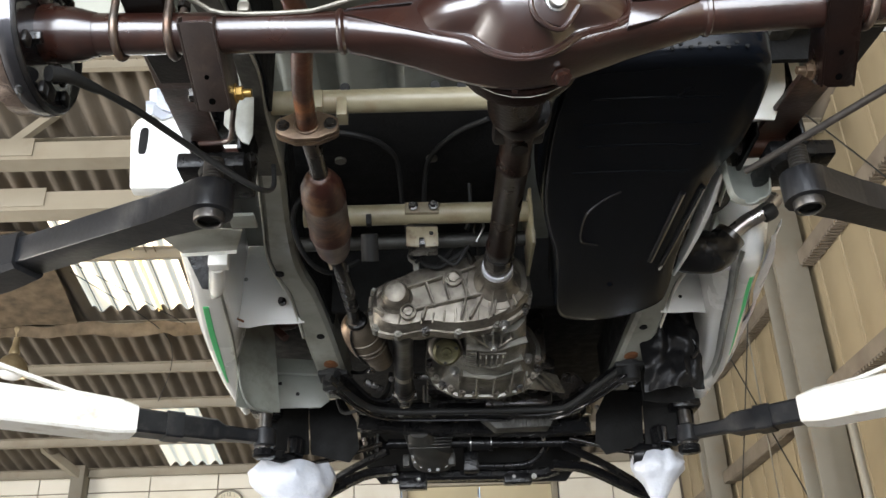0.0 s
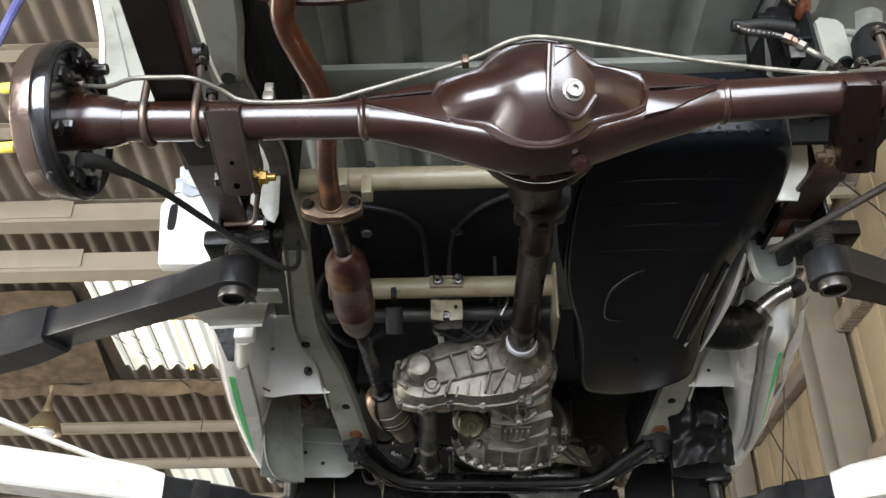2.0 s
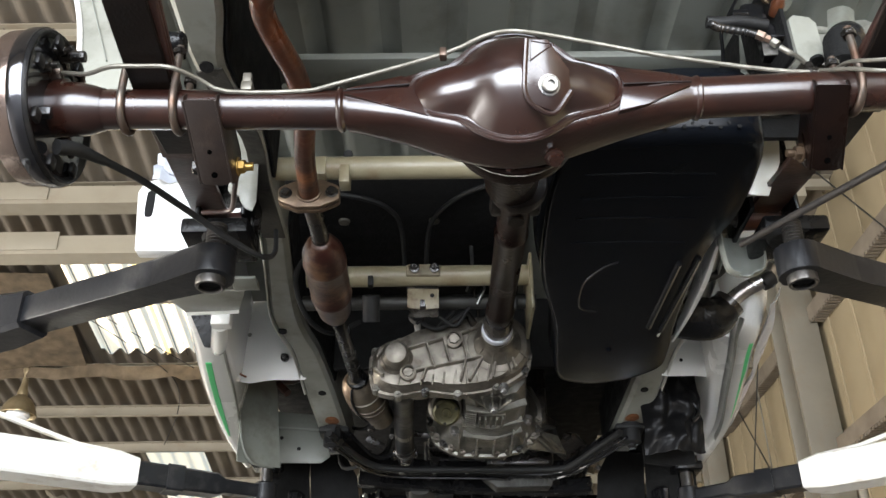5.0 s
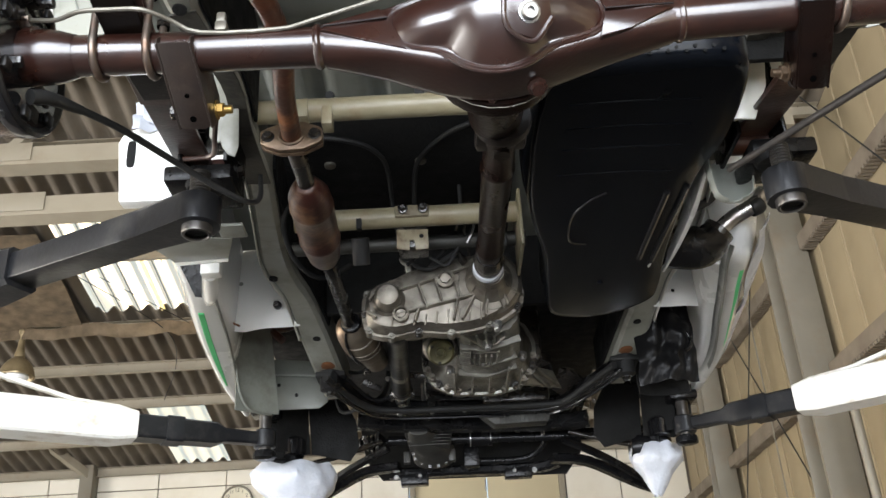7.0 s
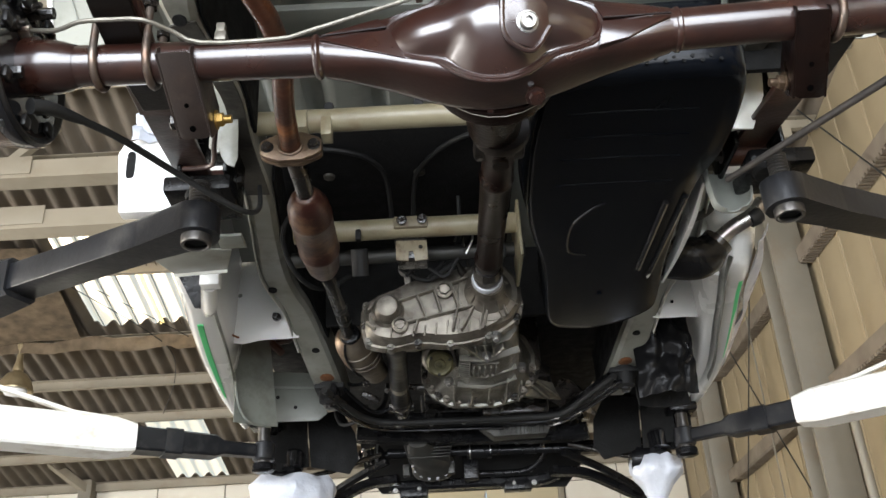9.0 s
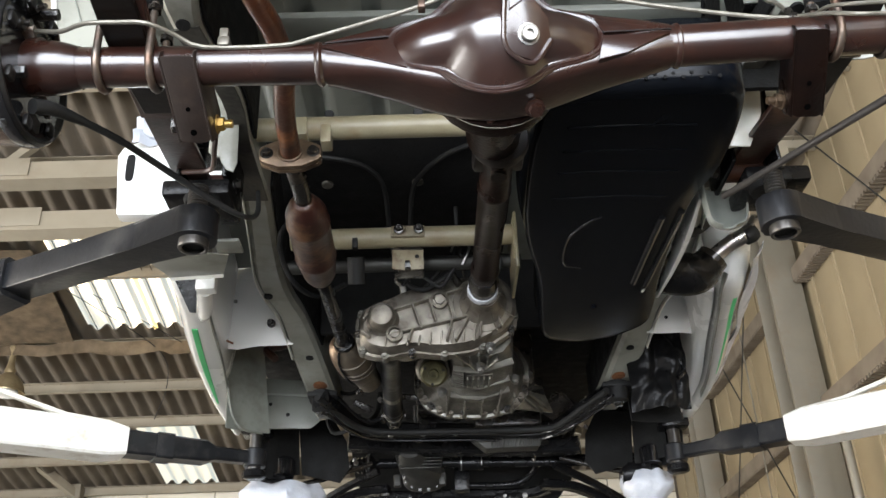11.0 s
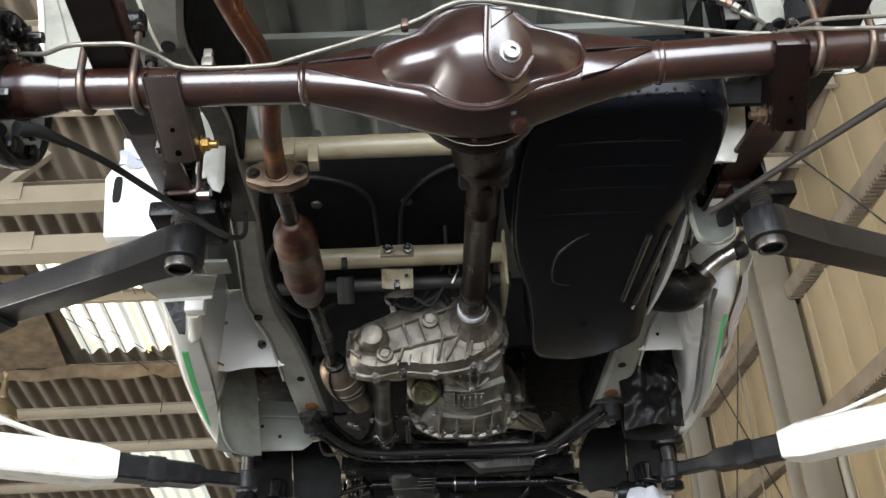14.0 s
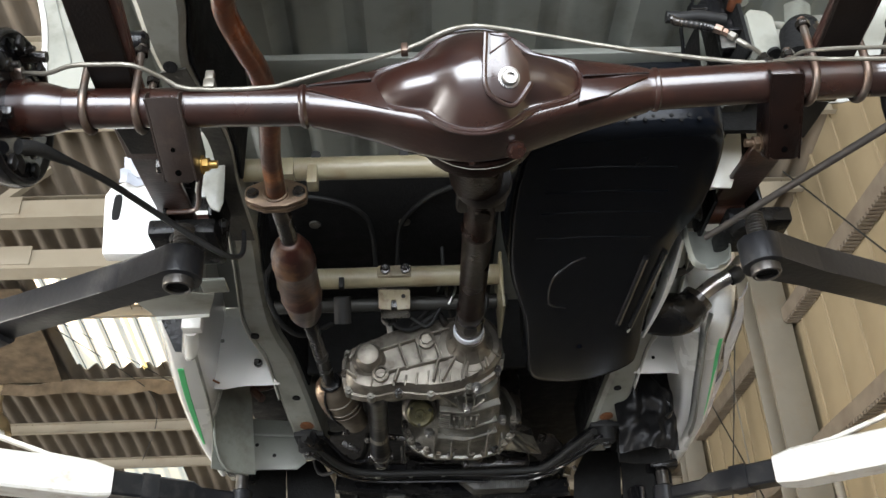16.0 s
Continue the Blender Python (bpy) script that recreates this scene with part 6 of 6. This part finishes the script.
# ---- parts above the right end of the axle ----
part("rear_wheel_house", sheet([[(x, 1.24 + 0.030 * math.sin(11 * x + 2.0) * min(1.0, max(0.0, (z - 2.15) * 6)) + 0.010 * math.sin(34 * z + 6 * x) - 0.35 * max(0.0, x - 0.80), z) for z in np.linspace(2.13, 2.62, 24)]
                                for x in np.linspace(0.585, 1.0, 40)], 0.004), BODY, van, "grey-white rear wheel-house pressing", 60)
part("wheel_house_strut", sheet([[(0.640 + 0.040 * v + 0.030 * u, 1.10 - 0.010 * math.sin(math.pi * v), 2.06 + 0.16 * u) for v in (0, 0.25, 0.5, 0.75, 1)] for u in np.linspace(0, 1, 5)], 0.004), SHADED_BODY, van)
part("wheel_house_rib", tube([(0.60, 1.222, 2.30), (0.66, 1.218, 2.285), (0.70, 1.222, 2.30), (0.76, 1.228, 2.29), (0.84, 1.22, 2.31)], 0.008, 8, 5), BODY, van, "rounded pressing in the wheel house", 60)
part("body_stay", plate([(.559, 1.20, 2.268), (.573, 1.20, 2.268), (.577, 1.20, 2.178), (.545, 1.20, 2.168)], (0, 0.004, 0), 0.001), SHADED_BODY, van, "pale folded stay")
part("wheel_house_tab", plate([(.562, 1.20, 2.265), (.556, 1.20, 2.175), (.577, 1.20, 2.175), (.592, 1.20, 2.225)], (0, 0.004, 0), 0.001), SHADED_BODY, van)
part("wheel_house_corner", [lathe((0.612, 1.15, 2.30), (0.2, -0.8, -0.4), [(0, 0.030), (0.012, 0.028), (0.016, 0.018)], 18)], SHADED_BODY, van)
part("inner_arch_plate", plate([(.622, 1.30, 2.175), (.641, 1.30, 2.175), (.623, 1.30, 2.059), (.591, 1.30, 1.990), (.547, 1.30, 1.993), (.566, 1.30, 2.039), (.595, 1.30, 2.103)], (0, 0.004, 0), 0.001), BODY_LIGHT, van, "pale inner arch plate")
part("arch_flap", plate([(.535, 1.25, 2.15), (.580, 1.25, 2.15), (.574, 1.25, 2.072), (.558, 1.25, 2.030)], (0, 0.004, 0), 0.001), BODY, van)
# Flat black plate painted as the shade in the wheel-house gap.
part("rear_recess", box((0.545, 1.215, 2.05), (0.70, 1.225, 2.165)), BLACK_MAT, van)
part("rear_floor_panel", plate([(.455, 1.232, 2.175), (.552, 1.232, 2.175), (.546, 1.232, 2.06), (.530, 1.232, 2.02), (.470, 1.232, 2.03)], (0, 0.004, 0), 0.001), BODY, van, "grey-white folded floor panel")
ah = [(0.445, 1.035, 2.137), (0.459, 1.04, 2.132), (0.50, 1.04, 2.122), (0.520, 1.04, 2.113)]
hb = part("brake_hose", tube(ah, 0.0060, 10, 5), RUBBER, van, "armoured brake hose with plated unions")
for k, p_ in enumerate(smooth_path(ah, 6)[2:]):
    part("armour_coil", lathe((p_[0], p_[1], p_[2]), (0.95, 0.0, -0.25), [(0, 0.0066), (0.002, 0.0072), (0.004, 0.0066)], 10, False), GREASY, hb)
part("hose_union", [lathe((0.516, 1.038, 2.116), (0.8, 0.0, -0.5), [(0, 0.008), (0.012, 0.008), (0.014, 0.006), (0.022, 0.006)], 6)], UBOLT, hb)
part("hose_bracket", [plate([(0.524, 1.045, 2.108), (0.548, 1.045, 2.106), (0.540, 1.035, 2.073), (0.518, 1.035, 2.072)], (0.001, 0.003, 0), 0.001)], ZINC, hb)
part("bracket_slot", box((0.534, 1.03, 2.104), (0.556, 1.045, 2.109), 0.001), BLACK, hb)
part("union_nut", lathe((0.534, 1.032, 2.096), (0.6, -0.1, -0.7), [(0, 0.007), (0.011, 0.007)], 6), LINE, hb)
part("pipe_union", [lathe((0.543, 1.030, 2.082), (0.6, -0.1, -0.7), [(0, 0.0045), (0.018, 0.005), (0.020, 0.004)], 8)], LINE, hb)
part("brake_pipe", tube([(0.552, 1.028, 2.070), (0.560, 1.02, 2.055), (0.556, 0.985, 2.005), (0.540, 0.950, 1.972)], 0.0035, 8, 5), LINE, hb)
part("load_valve", [box((0.524, 1.09, 2.190), (0.566, 1.13, 2.236), 0.010), lathe((0.53, 1.09, 2.205), (-0.9, -0.1, -0.1), [(0, 0.010), (0.028, 0.009)], 10), box((0.555, 1.10, 2.14), (0.600, 1.14, 2.20), 0.010)], BLACK, van, "black brake load valve")
part("valve_hose", tube([(0.455, 1.07, 2.172), (0.480, 1.07, 2.170), (0.510, 1.07, 2.172), (0.552, 1.075, 2.168)], 0.010, 12, 5), RUBBER, van, "black rubber hose")
part("valve_link", tube([(0.555, 1.15, 2.318), (0.530, 1.15, 2.27), (0.508, 1.15, 2.227), (0.504, 1.15, 2.19), (0.499, 1.15, 2.153)], 0.0032, 8, 4), BLACK, van)
for q in ((0.576, 1.10, 2.254), (0.572, 1.10, 2.262)):
    part("valve_nut", lathe(q, (0.2, -0.9, -0.4), [(0, 0.013), (0.006, 0.013), (0.007, 0.009), (0.014, 0.009)], 12), FLANGE, van)
part("rusty_plug", lathe((0.580, 1.10, 2.214), (0.1, -0.9, 0.3), [(0, 0.010), (0.02, 0.012), (0.03, 0.008)], 12), ORANGE_RUST, van)
part("bump_stop", lathe((0.668, 1.07, 2.138), (-0.25, -0.45, -0.85), [(0, 0.022), (0.012, 0.030), (0.030, 0.031), (0.055, 0.027), (0.068, 0.018), (0.072, 0.008)], 26), GLOSS_BLACK, van, "glossy black rubber bump stop", 60)
part("stop_stem", lathe((0.652, 1.05, 2.11), (-0.25, -0.2, -0.9), [(0, 0.030), (0.07, 0.026)], 18), BLACK_MAT, van)

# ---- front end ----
# Added black sheets paint the dark interior of engine bay and wheel arches.
part("engine_tray", box((-0.31, 2.33, 2.20), (0.59, 3.45, 2.22), 0.004), BLACK_MAT, van, "black sheet for the engine bay's shade")
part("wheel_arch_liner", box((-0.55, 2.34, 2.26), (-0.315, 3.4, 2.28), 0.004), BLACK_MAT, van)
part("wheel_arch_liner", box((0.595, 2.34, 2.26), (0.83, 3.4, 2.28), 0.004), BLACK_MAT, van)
part("engine_block", [box((-0.02, 2.51, 2.0), (0.33, 3.1, 2.2), 0.02), box((0.16, 2.78, 1.965), (0.37, 3.02, 2.02), 0.012)], GREASY, van, "oily black engine block and sump")
sump = part("engine_sump", [plate([(.150, 2.855, 1.958), (.196, 2.855, 1.968), (.388, 2.855, 1.963), (.366, 2.855, 1.918), (.196, 2.855, 1.916)], (0, 0.10, 0.012), 0.004)], DARK_ALU, van, "oily cast sump with fine ribs")
for k in range(12):
    part("sump_fin", bar([(.215 + 0.0125 * k, 2.853, 1.920), (.218 + 0.0128 * k, 2.853, 1.960)], 0.003, 0.006, up=(0, 1, 0), bevel=0.0008), DARK_ALU, sump)
sf = part("front_subframe", [bar([(-0.285, 2.50, 1.975), (-0.225, 2.66, 1.965), (-0.14, 2.80, 1.970), (0.36, 2.84, 1.965), (0.46, 2.70, 1.965), (0.545, 2.52, 1.975)], 0.05, 0.045, bevel=0.008, steps=5),
                             bar([(-0.25, 2.98, 1.985), (0.0, 3.02, 1.975), (0.40, 3.04, 1.965), (0.52, 3.02, 1.965)], 0.06, 0.05, bevel=0.008, steps=4)], BLACK, van, "black pressed front subframe")
part("stabiliser_bar", tube([(-0.29, 2.46, 1.965), (-0.25, 2.56, 1.955), (-0.195, 2.67, 1.942), (-0.11, 2.715, 1.937), (0.12, 2.73, 1.937), (0.35, 2.735, 1.937), (0.415, 2.71, 1.942), (0.48, 2.58, 1.957), (0.525, 2.48, 1.965)], 0.010, 12, 6), RUBBER, sf, "black greasy stabiliser bar")
for dy, dz in ((-0.027, -0.020), (0.022, -0.024)):
    part("pressed_lip", tube([(-0.285, 2.50 + dy, 1.975 + dz), (-0.225, 2.66 + dy, 1.965 + dz), (-0.14, 2.80 + dy, 1.970 + dz), (0.14, 2.82 + dy, 1.966 + dz), (0.36, 2.84 + dy, 1.965 + dz), (0.46, 2.70 + dy, 1.965 + dz), (0.545, 2.52 + dy, 1.975 + dz)], 0.0045, 8, 5), GLOSS_BLACK, sf, "shiny edge of the pressing")
part("brake_pipe", tube([(-0.24, 2.52, 1.985), (-0.19, 2.62, 1.958), (-0.15, 2.66, 1.955), (-0.10, 2.66, 1.975)], 0.006, 8, 4), BLACK, sf)
for m in (False, True):
    f = mirror if m else (lambda p: p)
    part("subframe_mount", [lathe(f((-0.285, 2.53, 1.945)), (0, 0, 1), [(0, 0.018), (0.006, 0.028), (0.03, 0.030), (0.06, 0.030)], 18), box(f((-0.325, 2.50, 1.985)), f((-0.24, 2.58, 2.0)), 0.004)], RUBBER, sf)
    part("bolt", hexbolt(f((-0.285, 2.53, 1.944)), (0, 0, -1), 0.012, 0.010), GREASY, sf)
for x in (-0.10, 0.0, 0.10):
    part("bolt", hexbolt((x, 2.775, 1.945), (0, -0.5, -0.8), 0.007, 0.006), ZINC, sf)
fd_ = part("front_differential", [rings([[Vector((cx + rx * math.copysign(abs(math.cos(a)) ** .8, math.cos(a)), y, cz + rz * math.copysign(abs(math.sin(a)) ** .8, math.sin(a)))) for a in np.linspace(0, 2 * math.pi, 28, endpoint=False)]
                                         for y, cx, cz, rx, rz in ((3.02, -.05, 1.97, .035, .030), (3.08, -.04, 1.95, .05, .045), (3.14, -.010, 1.935, .062, .044), (3.20, -.006, 1.926, .066, .046), (3.21, -.006, 1.926, .075, .052), (3.23, -.006, 1.926, .075, .052), (3.30, -.006, 1.93, .05, .04))])],
           DARK_ALU, van, "oily cast front differential", 40)
for k in range(8):
    a = math.pi + math.pi * k / 7
    part("bolt", hexbolt((-0.006 + 0.067 * math.cos(a), 3.206, 1.926 + 0.045 * math.sin(a)), (0, -1, -0.2), 0.007, 0.007), GREASY, fd_)
for k in range(6):
    part("fin", box((-0.100 + 0.003 * k, 3.06, 1.968 - 0.0105 * k), (0.062 - 0.002 * k, 3.14, 1.9715 - 0.0105 * k), 0.001), DARK_ALU, fd_)
for x in (-0.098, 0.058):
    part("tab", box((x - 0.012, 3.17, 1.885), (x + 0.012, 3.20, 1.925), 0.004), DARK_ALU, fd_)
for m in (False, True):
    f = mirror if m else (lambda p: p)
    prof_ = [(0, 0.014)]
    for k in range(6):
        prof_ += [(0.02 + 0.014 * k, 0.038 - 0.003 * k), (0.027 + 0.014 * k, 0.030 - 0.003 * k)]
    ds = part("drive_shaft", lathe(f((-0.17 if not m else -0.28, 3.19, 1.965)), (-1 if not m else 1, 0, 0), [(-0.38 if m else -0.1, 0.014)] + prof_ + [(0.13, 0.013), (0.26, 0.013)], 16), BLACK, van, "black drive shaft with a ribbed boot")
    part("clamp", lathe(f((-0.20, 3.19, 1.965)), (1, 0, 0), [(0, 0.039), (0.006, 0.039)], 18), ZINC, ds)
    part("lower_arm", [bar([f((-0.13, 3.26, 1.895)), f((-0.26, 3.29, 1.885)), f((-0.42, 3.31, 1.810)), f((-0.50, 3.32, 1.78))], [0.05, 0.05, 0.045, 0.04], 0.03, bevel=0.006, steps=4),
                       bar([f((-0.16, 3.12, 1.925)), f((-0.30, 3.20, 1.88)), f((-0.45, 3.28, 1.81))], 0.025, 0.025, bevel=0.006, steps=4)], BLACK, van, "black front suspension arm")
    part("tie_rod", tube([f((-0.18, 3.10, 1.945)), f((-0.34, 3.05, 1.885)), f((-0.50, 3.0, 1.84))], 0.009, 10), GREASY, van)
    part("splash_shield", [plate([Vector(f(p)) for p in ((-.415, 2.98, 2.06), (-.30, 2.98, 2.07), (-.255, 2.98, 1.99), (-.245, 2.98, 1.90), (-.275, 2.98, 1.855), (-.40, 2.98, 1.885))], (0.0, 0.006, 0), 0.002),
                           sheet([[Vector(f((-.415 - 0.09 * u + 0.0, 2.98 - 0.10 * math.sin(math.pi * u / 2) * 0.6, 1.885 + 0.17 * v))) for v in (0, 0.5, 1)] for u in np.linspace(0, 1, 5)], 0.004)], BLACK_MAT, van, "black rubber splash shield", 60)
    part("shield_wing", plate([Vector(f(p)) for p in ((-.565, 2.93, 1.985), (-.415, 2.975, 2.05), (-.405, 2.975, 1.885), (-.50, 2.96, 1.87), (-.56, 2.93, 1.90))], (0, 0.005, 0), 0.002), BLACK_MAT, van)
    part("strut", [lathe(f((-0.47, 3.02, 1.84)), (0.0, 0.03, 1), [(0, 0.035), (0.10, 0.035), (0.11, 0.026), (0.36, 0.026)], 18), lathe(f((-0.455, 3.02, 1.86)), (-1, 0, 0), [(0, 0.045), (0.07, 0.05), (0.09, 0.04)], 18)], BLACK, van, "black strut and steering knuckle")
    part("bright_knuckle", lathe(f((-0.455, 2.955, 1.875)), (0, 0.1, 1), [(0, 0.034), (0.05, 0.036), (0.06, 0.028)], 16), BAND, van)
# Added black plate darkens the gaps between the front parts.
part("radiator_panel", plate([(-0.20, 3.42, 1.885), (0.48, 3.42, 1.875), (0.54, 3.42, 1.95), (0.58, 3.42, 2.22), (-0.30, 3.42, 2.22), (-0.26, 3.42, 1.96)], (0, 0.01, 0)), BLACK_MAT, van, "added black plate closing the gaps ahead")
part("steering_rack", [tube([(-0.16, 3.16, 1.962), (0.56, 3.16, 1.945)], 0.016, 14), tube([(0.115, 3.16, 1.955), (0.20, 3.16, 1.953)], 0.026, 16)], BLACK, van, "black steering rack tube")
for x in (0.122, 0.192):
    part("band", lathe((x, 3.16, 1.955), (1, 0, 0), [(0, 0.027), (0.004, 0.027)], 18), ZINC, van)
part("rear_member", [bar([(-0.17, 3.34, 1.888), (0.10, 3.35, 1.888), (0.36, 3.35, 1.885), (0.44, 3.33, 1.90)], 0.05, 0.035, bevel=0.008, steps=3),
                     tube([(0.13, 3.28, 1.905), (0.28, 3.29, 1.905), (0.345, 3.28, 1.915), (0.385, 3.25, 1.945), (0.40, 3.2, 1.98)], 0.012, 12, 5),
                     box((-0.13, 3.32, 1.845), (-0.03, 3.38, 1.885), 0.004), box((0.245, 3.32, 1.852), (0.345, 3.38, 1.885), 0.004), box((0.10, 3.24, 1.88), (0.155, 3.30, 1.98), 0.004)], BLACK, van, "black lower cross member")
for x in (-0.145, -0.06, 0.28, 0.352):
    part("bolt", hexbolt((x, 3.32, 1.872), (0, -1, 0), 0.007, 0.007), ZINC, van)


# ---- white bags over the front hubs ----
def bag(at, w, h, seed, lean=0.0):
    loops_ = []
    for i in range(15):
        u = i / 14
        wid = w * (0.86 + 0.22 * math.sin(math.pi * min(1, u * 1.8)) - 0.72 * u ** 1.6)
        lp = []
        for k in range(36):
            a = 2 * math.pi * k / 36
            n_ = noise.noise(Vector((math.cos(a) * 2.4 + seed, math.sin(a) * 2.4, u * 2.8)))
            fold = 0.03 * math.sin(5 * a + 4 * u + seed) + 0.02 * math.sin(11 * a + 9 * u + seed) + 0.20 * n_ + 0.07 * noise.noise(Vector((math.cos(a) * 6 + seed, math.sin(a) * 6, u * 8)))
            lp.append(Vector((at[0] + lean * u + wid * (1 + fold) * math.cos(a), at[1] + wid * 0.8 * (1 + fold) * math.sin(a), at[2] - h * u + 0.012 * n_)))
        loops_.append(lp)
    return tagged(part("plastic_bag", rings(loops_), PLASTIC, None, "crumpled white plastic bag tied over a front hub", 50), category="bag", group="hub bags")


bag((-0.470, 3.02, 1.855), 0.130, 0.21, 1, 0.04)
bag((0.732, 3.02, 1.862), 0.088, 0.165, 5, -0.02)


# ---- hoses, brackets and fasteners round the engine ----
rnd = random.Random(11)
for k in range(16):
    x, y, z = rnd.uniform(-0.26, 0.52), rnd.uniform(2.62, 3.15), rnd.uniform(1.985, 2.08)
    dx, dy = rnd.uniform(-0.12, 0.12), rnd.uniform(-0.10, 0.16)
    part("engine_hose", tube([(x, y, z), (x + dx * 0.4, y + dy * 0.3, z - 0.015), (x + dx, y + dy, z + rnd.uniform(-0.02, 0.05)), (x + dx * 1.2, y + dy, z + 0.10)], rnd.choice((0.006, 0.009, 0.013)), 8, 4), RUBBER, van)
for k in range(14):
    x, y, z = rnd.uniform(-0.22, 0.50), rnd.uniform(2.55, 3.12), rnd.uniform(1.965, 2.05)
    w_, l_ = rnd.uniform(0.015, 0.04), rnd.uniform(0.02, 0.05)
    part("engine_bracket", box((x - w_, y - l_, z - 0.006), (x + w_, y + l_, z + rnd.uniform(0.004, 0.03)), 0.003, Euler((rnd.uniform(-.5, .5), rnd.uniform(-.4, .4), rnd.uniform(-1, 1))).to_matrix().to_4x4()), GREASY, van)
for k in range(26):
    x, y, z = rnd.uniform(-0.26, 0.54), rnd.uniform(2.5, 3.2), rnd.uniform(1.95, 1.99)
    part("bolt", hexbolt((x, y, z), (rnd.uniform(-.3, .3), -0.6, -0.8), 0.006, 0.007), STEEL if k % 3 == 0 else GREASY, van)

# ---- wiring and small hoses round the transfer case ----
part("vent_tube", tube([(-0.231, 1.700, 2.140), (-0.282, 1.720, 2.084), (-0.284, 1.760, 2.037), (-0.256, 1.800, 1.993), (-0.212, 1.840, 1.986), (-0.159, 1.880, 2.032)], 0.006, 8, 5), BLACK_MAT, van, "black looped vent tube")
part("wiring_loop", tube([(0.021, 1.930, 2.067), (0.059, 1.940, 2.048), (0.088, 1.930, 2.085), (0.117, 1.920, 2.116), (0.135, 1.900, 2.157)], 0.0045, 8, 5), RUBBER, van)
part("wiring_loop", tube([(0.139, 1.940, 2.043), (0.178, 1.920, 2.053), (0.200, 1.910, 2.084), (0.196, 1.900, 2.123)], 0.0045, 8, 5), RUBBER, van)
part("wiring_loop", tube([(-0.033, 1.950, 2.058), (0.002, 1.940, 2.096), (-0.002, 1.920, 2.146), (-0.007, 1.900, 2.181)], 0.004, 8, 5), RUBBER, van)
part("plug_connector", box((0.171, 1.930, 2.036), (0.194, 1.950, 2.067), 0.003), BLACK, van)
part("cable_clip", tube([(0.085, 1.900, 2.118), (0.094, 1.900, 2.137), (0.118, 1.900, 2.140), (0.128, 1.900, 2.124), (0.110, 1.910, 2.089)], 0.0028, 6, 3), ZINC, van, "bright wire clip")


# ---- panels of the end wall, piece by piece ----
def wall_panel(x0, x1, z0, z1):
    part("panel", box((x0 + 0.006, EAVE_Y, z0 + 0.006), (x1 - 0.006, EAVE_Y + 0.03, z1 - 0.006), 0.004, seg=1), TILE, front)


edges = [-8.0, -7.06, -6.26, -5.46, -4.66, -3.36, -2.56, -1.76, -0.96, -0.41]
for xa, xb in list(zip(edges, edges[1:])) + [(1.44, 2.08), (2.08, 2.88)]:
    for za, zb in ((0.0, 0.9), (0.9, 1.8), (1.8, 2.7), (2.7, 3.62), (3.62, 3.88)):
        wall_panel(xa, xb, za, zb)
wall_panel(-0.41, 1.44, 3.65, 3.88)
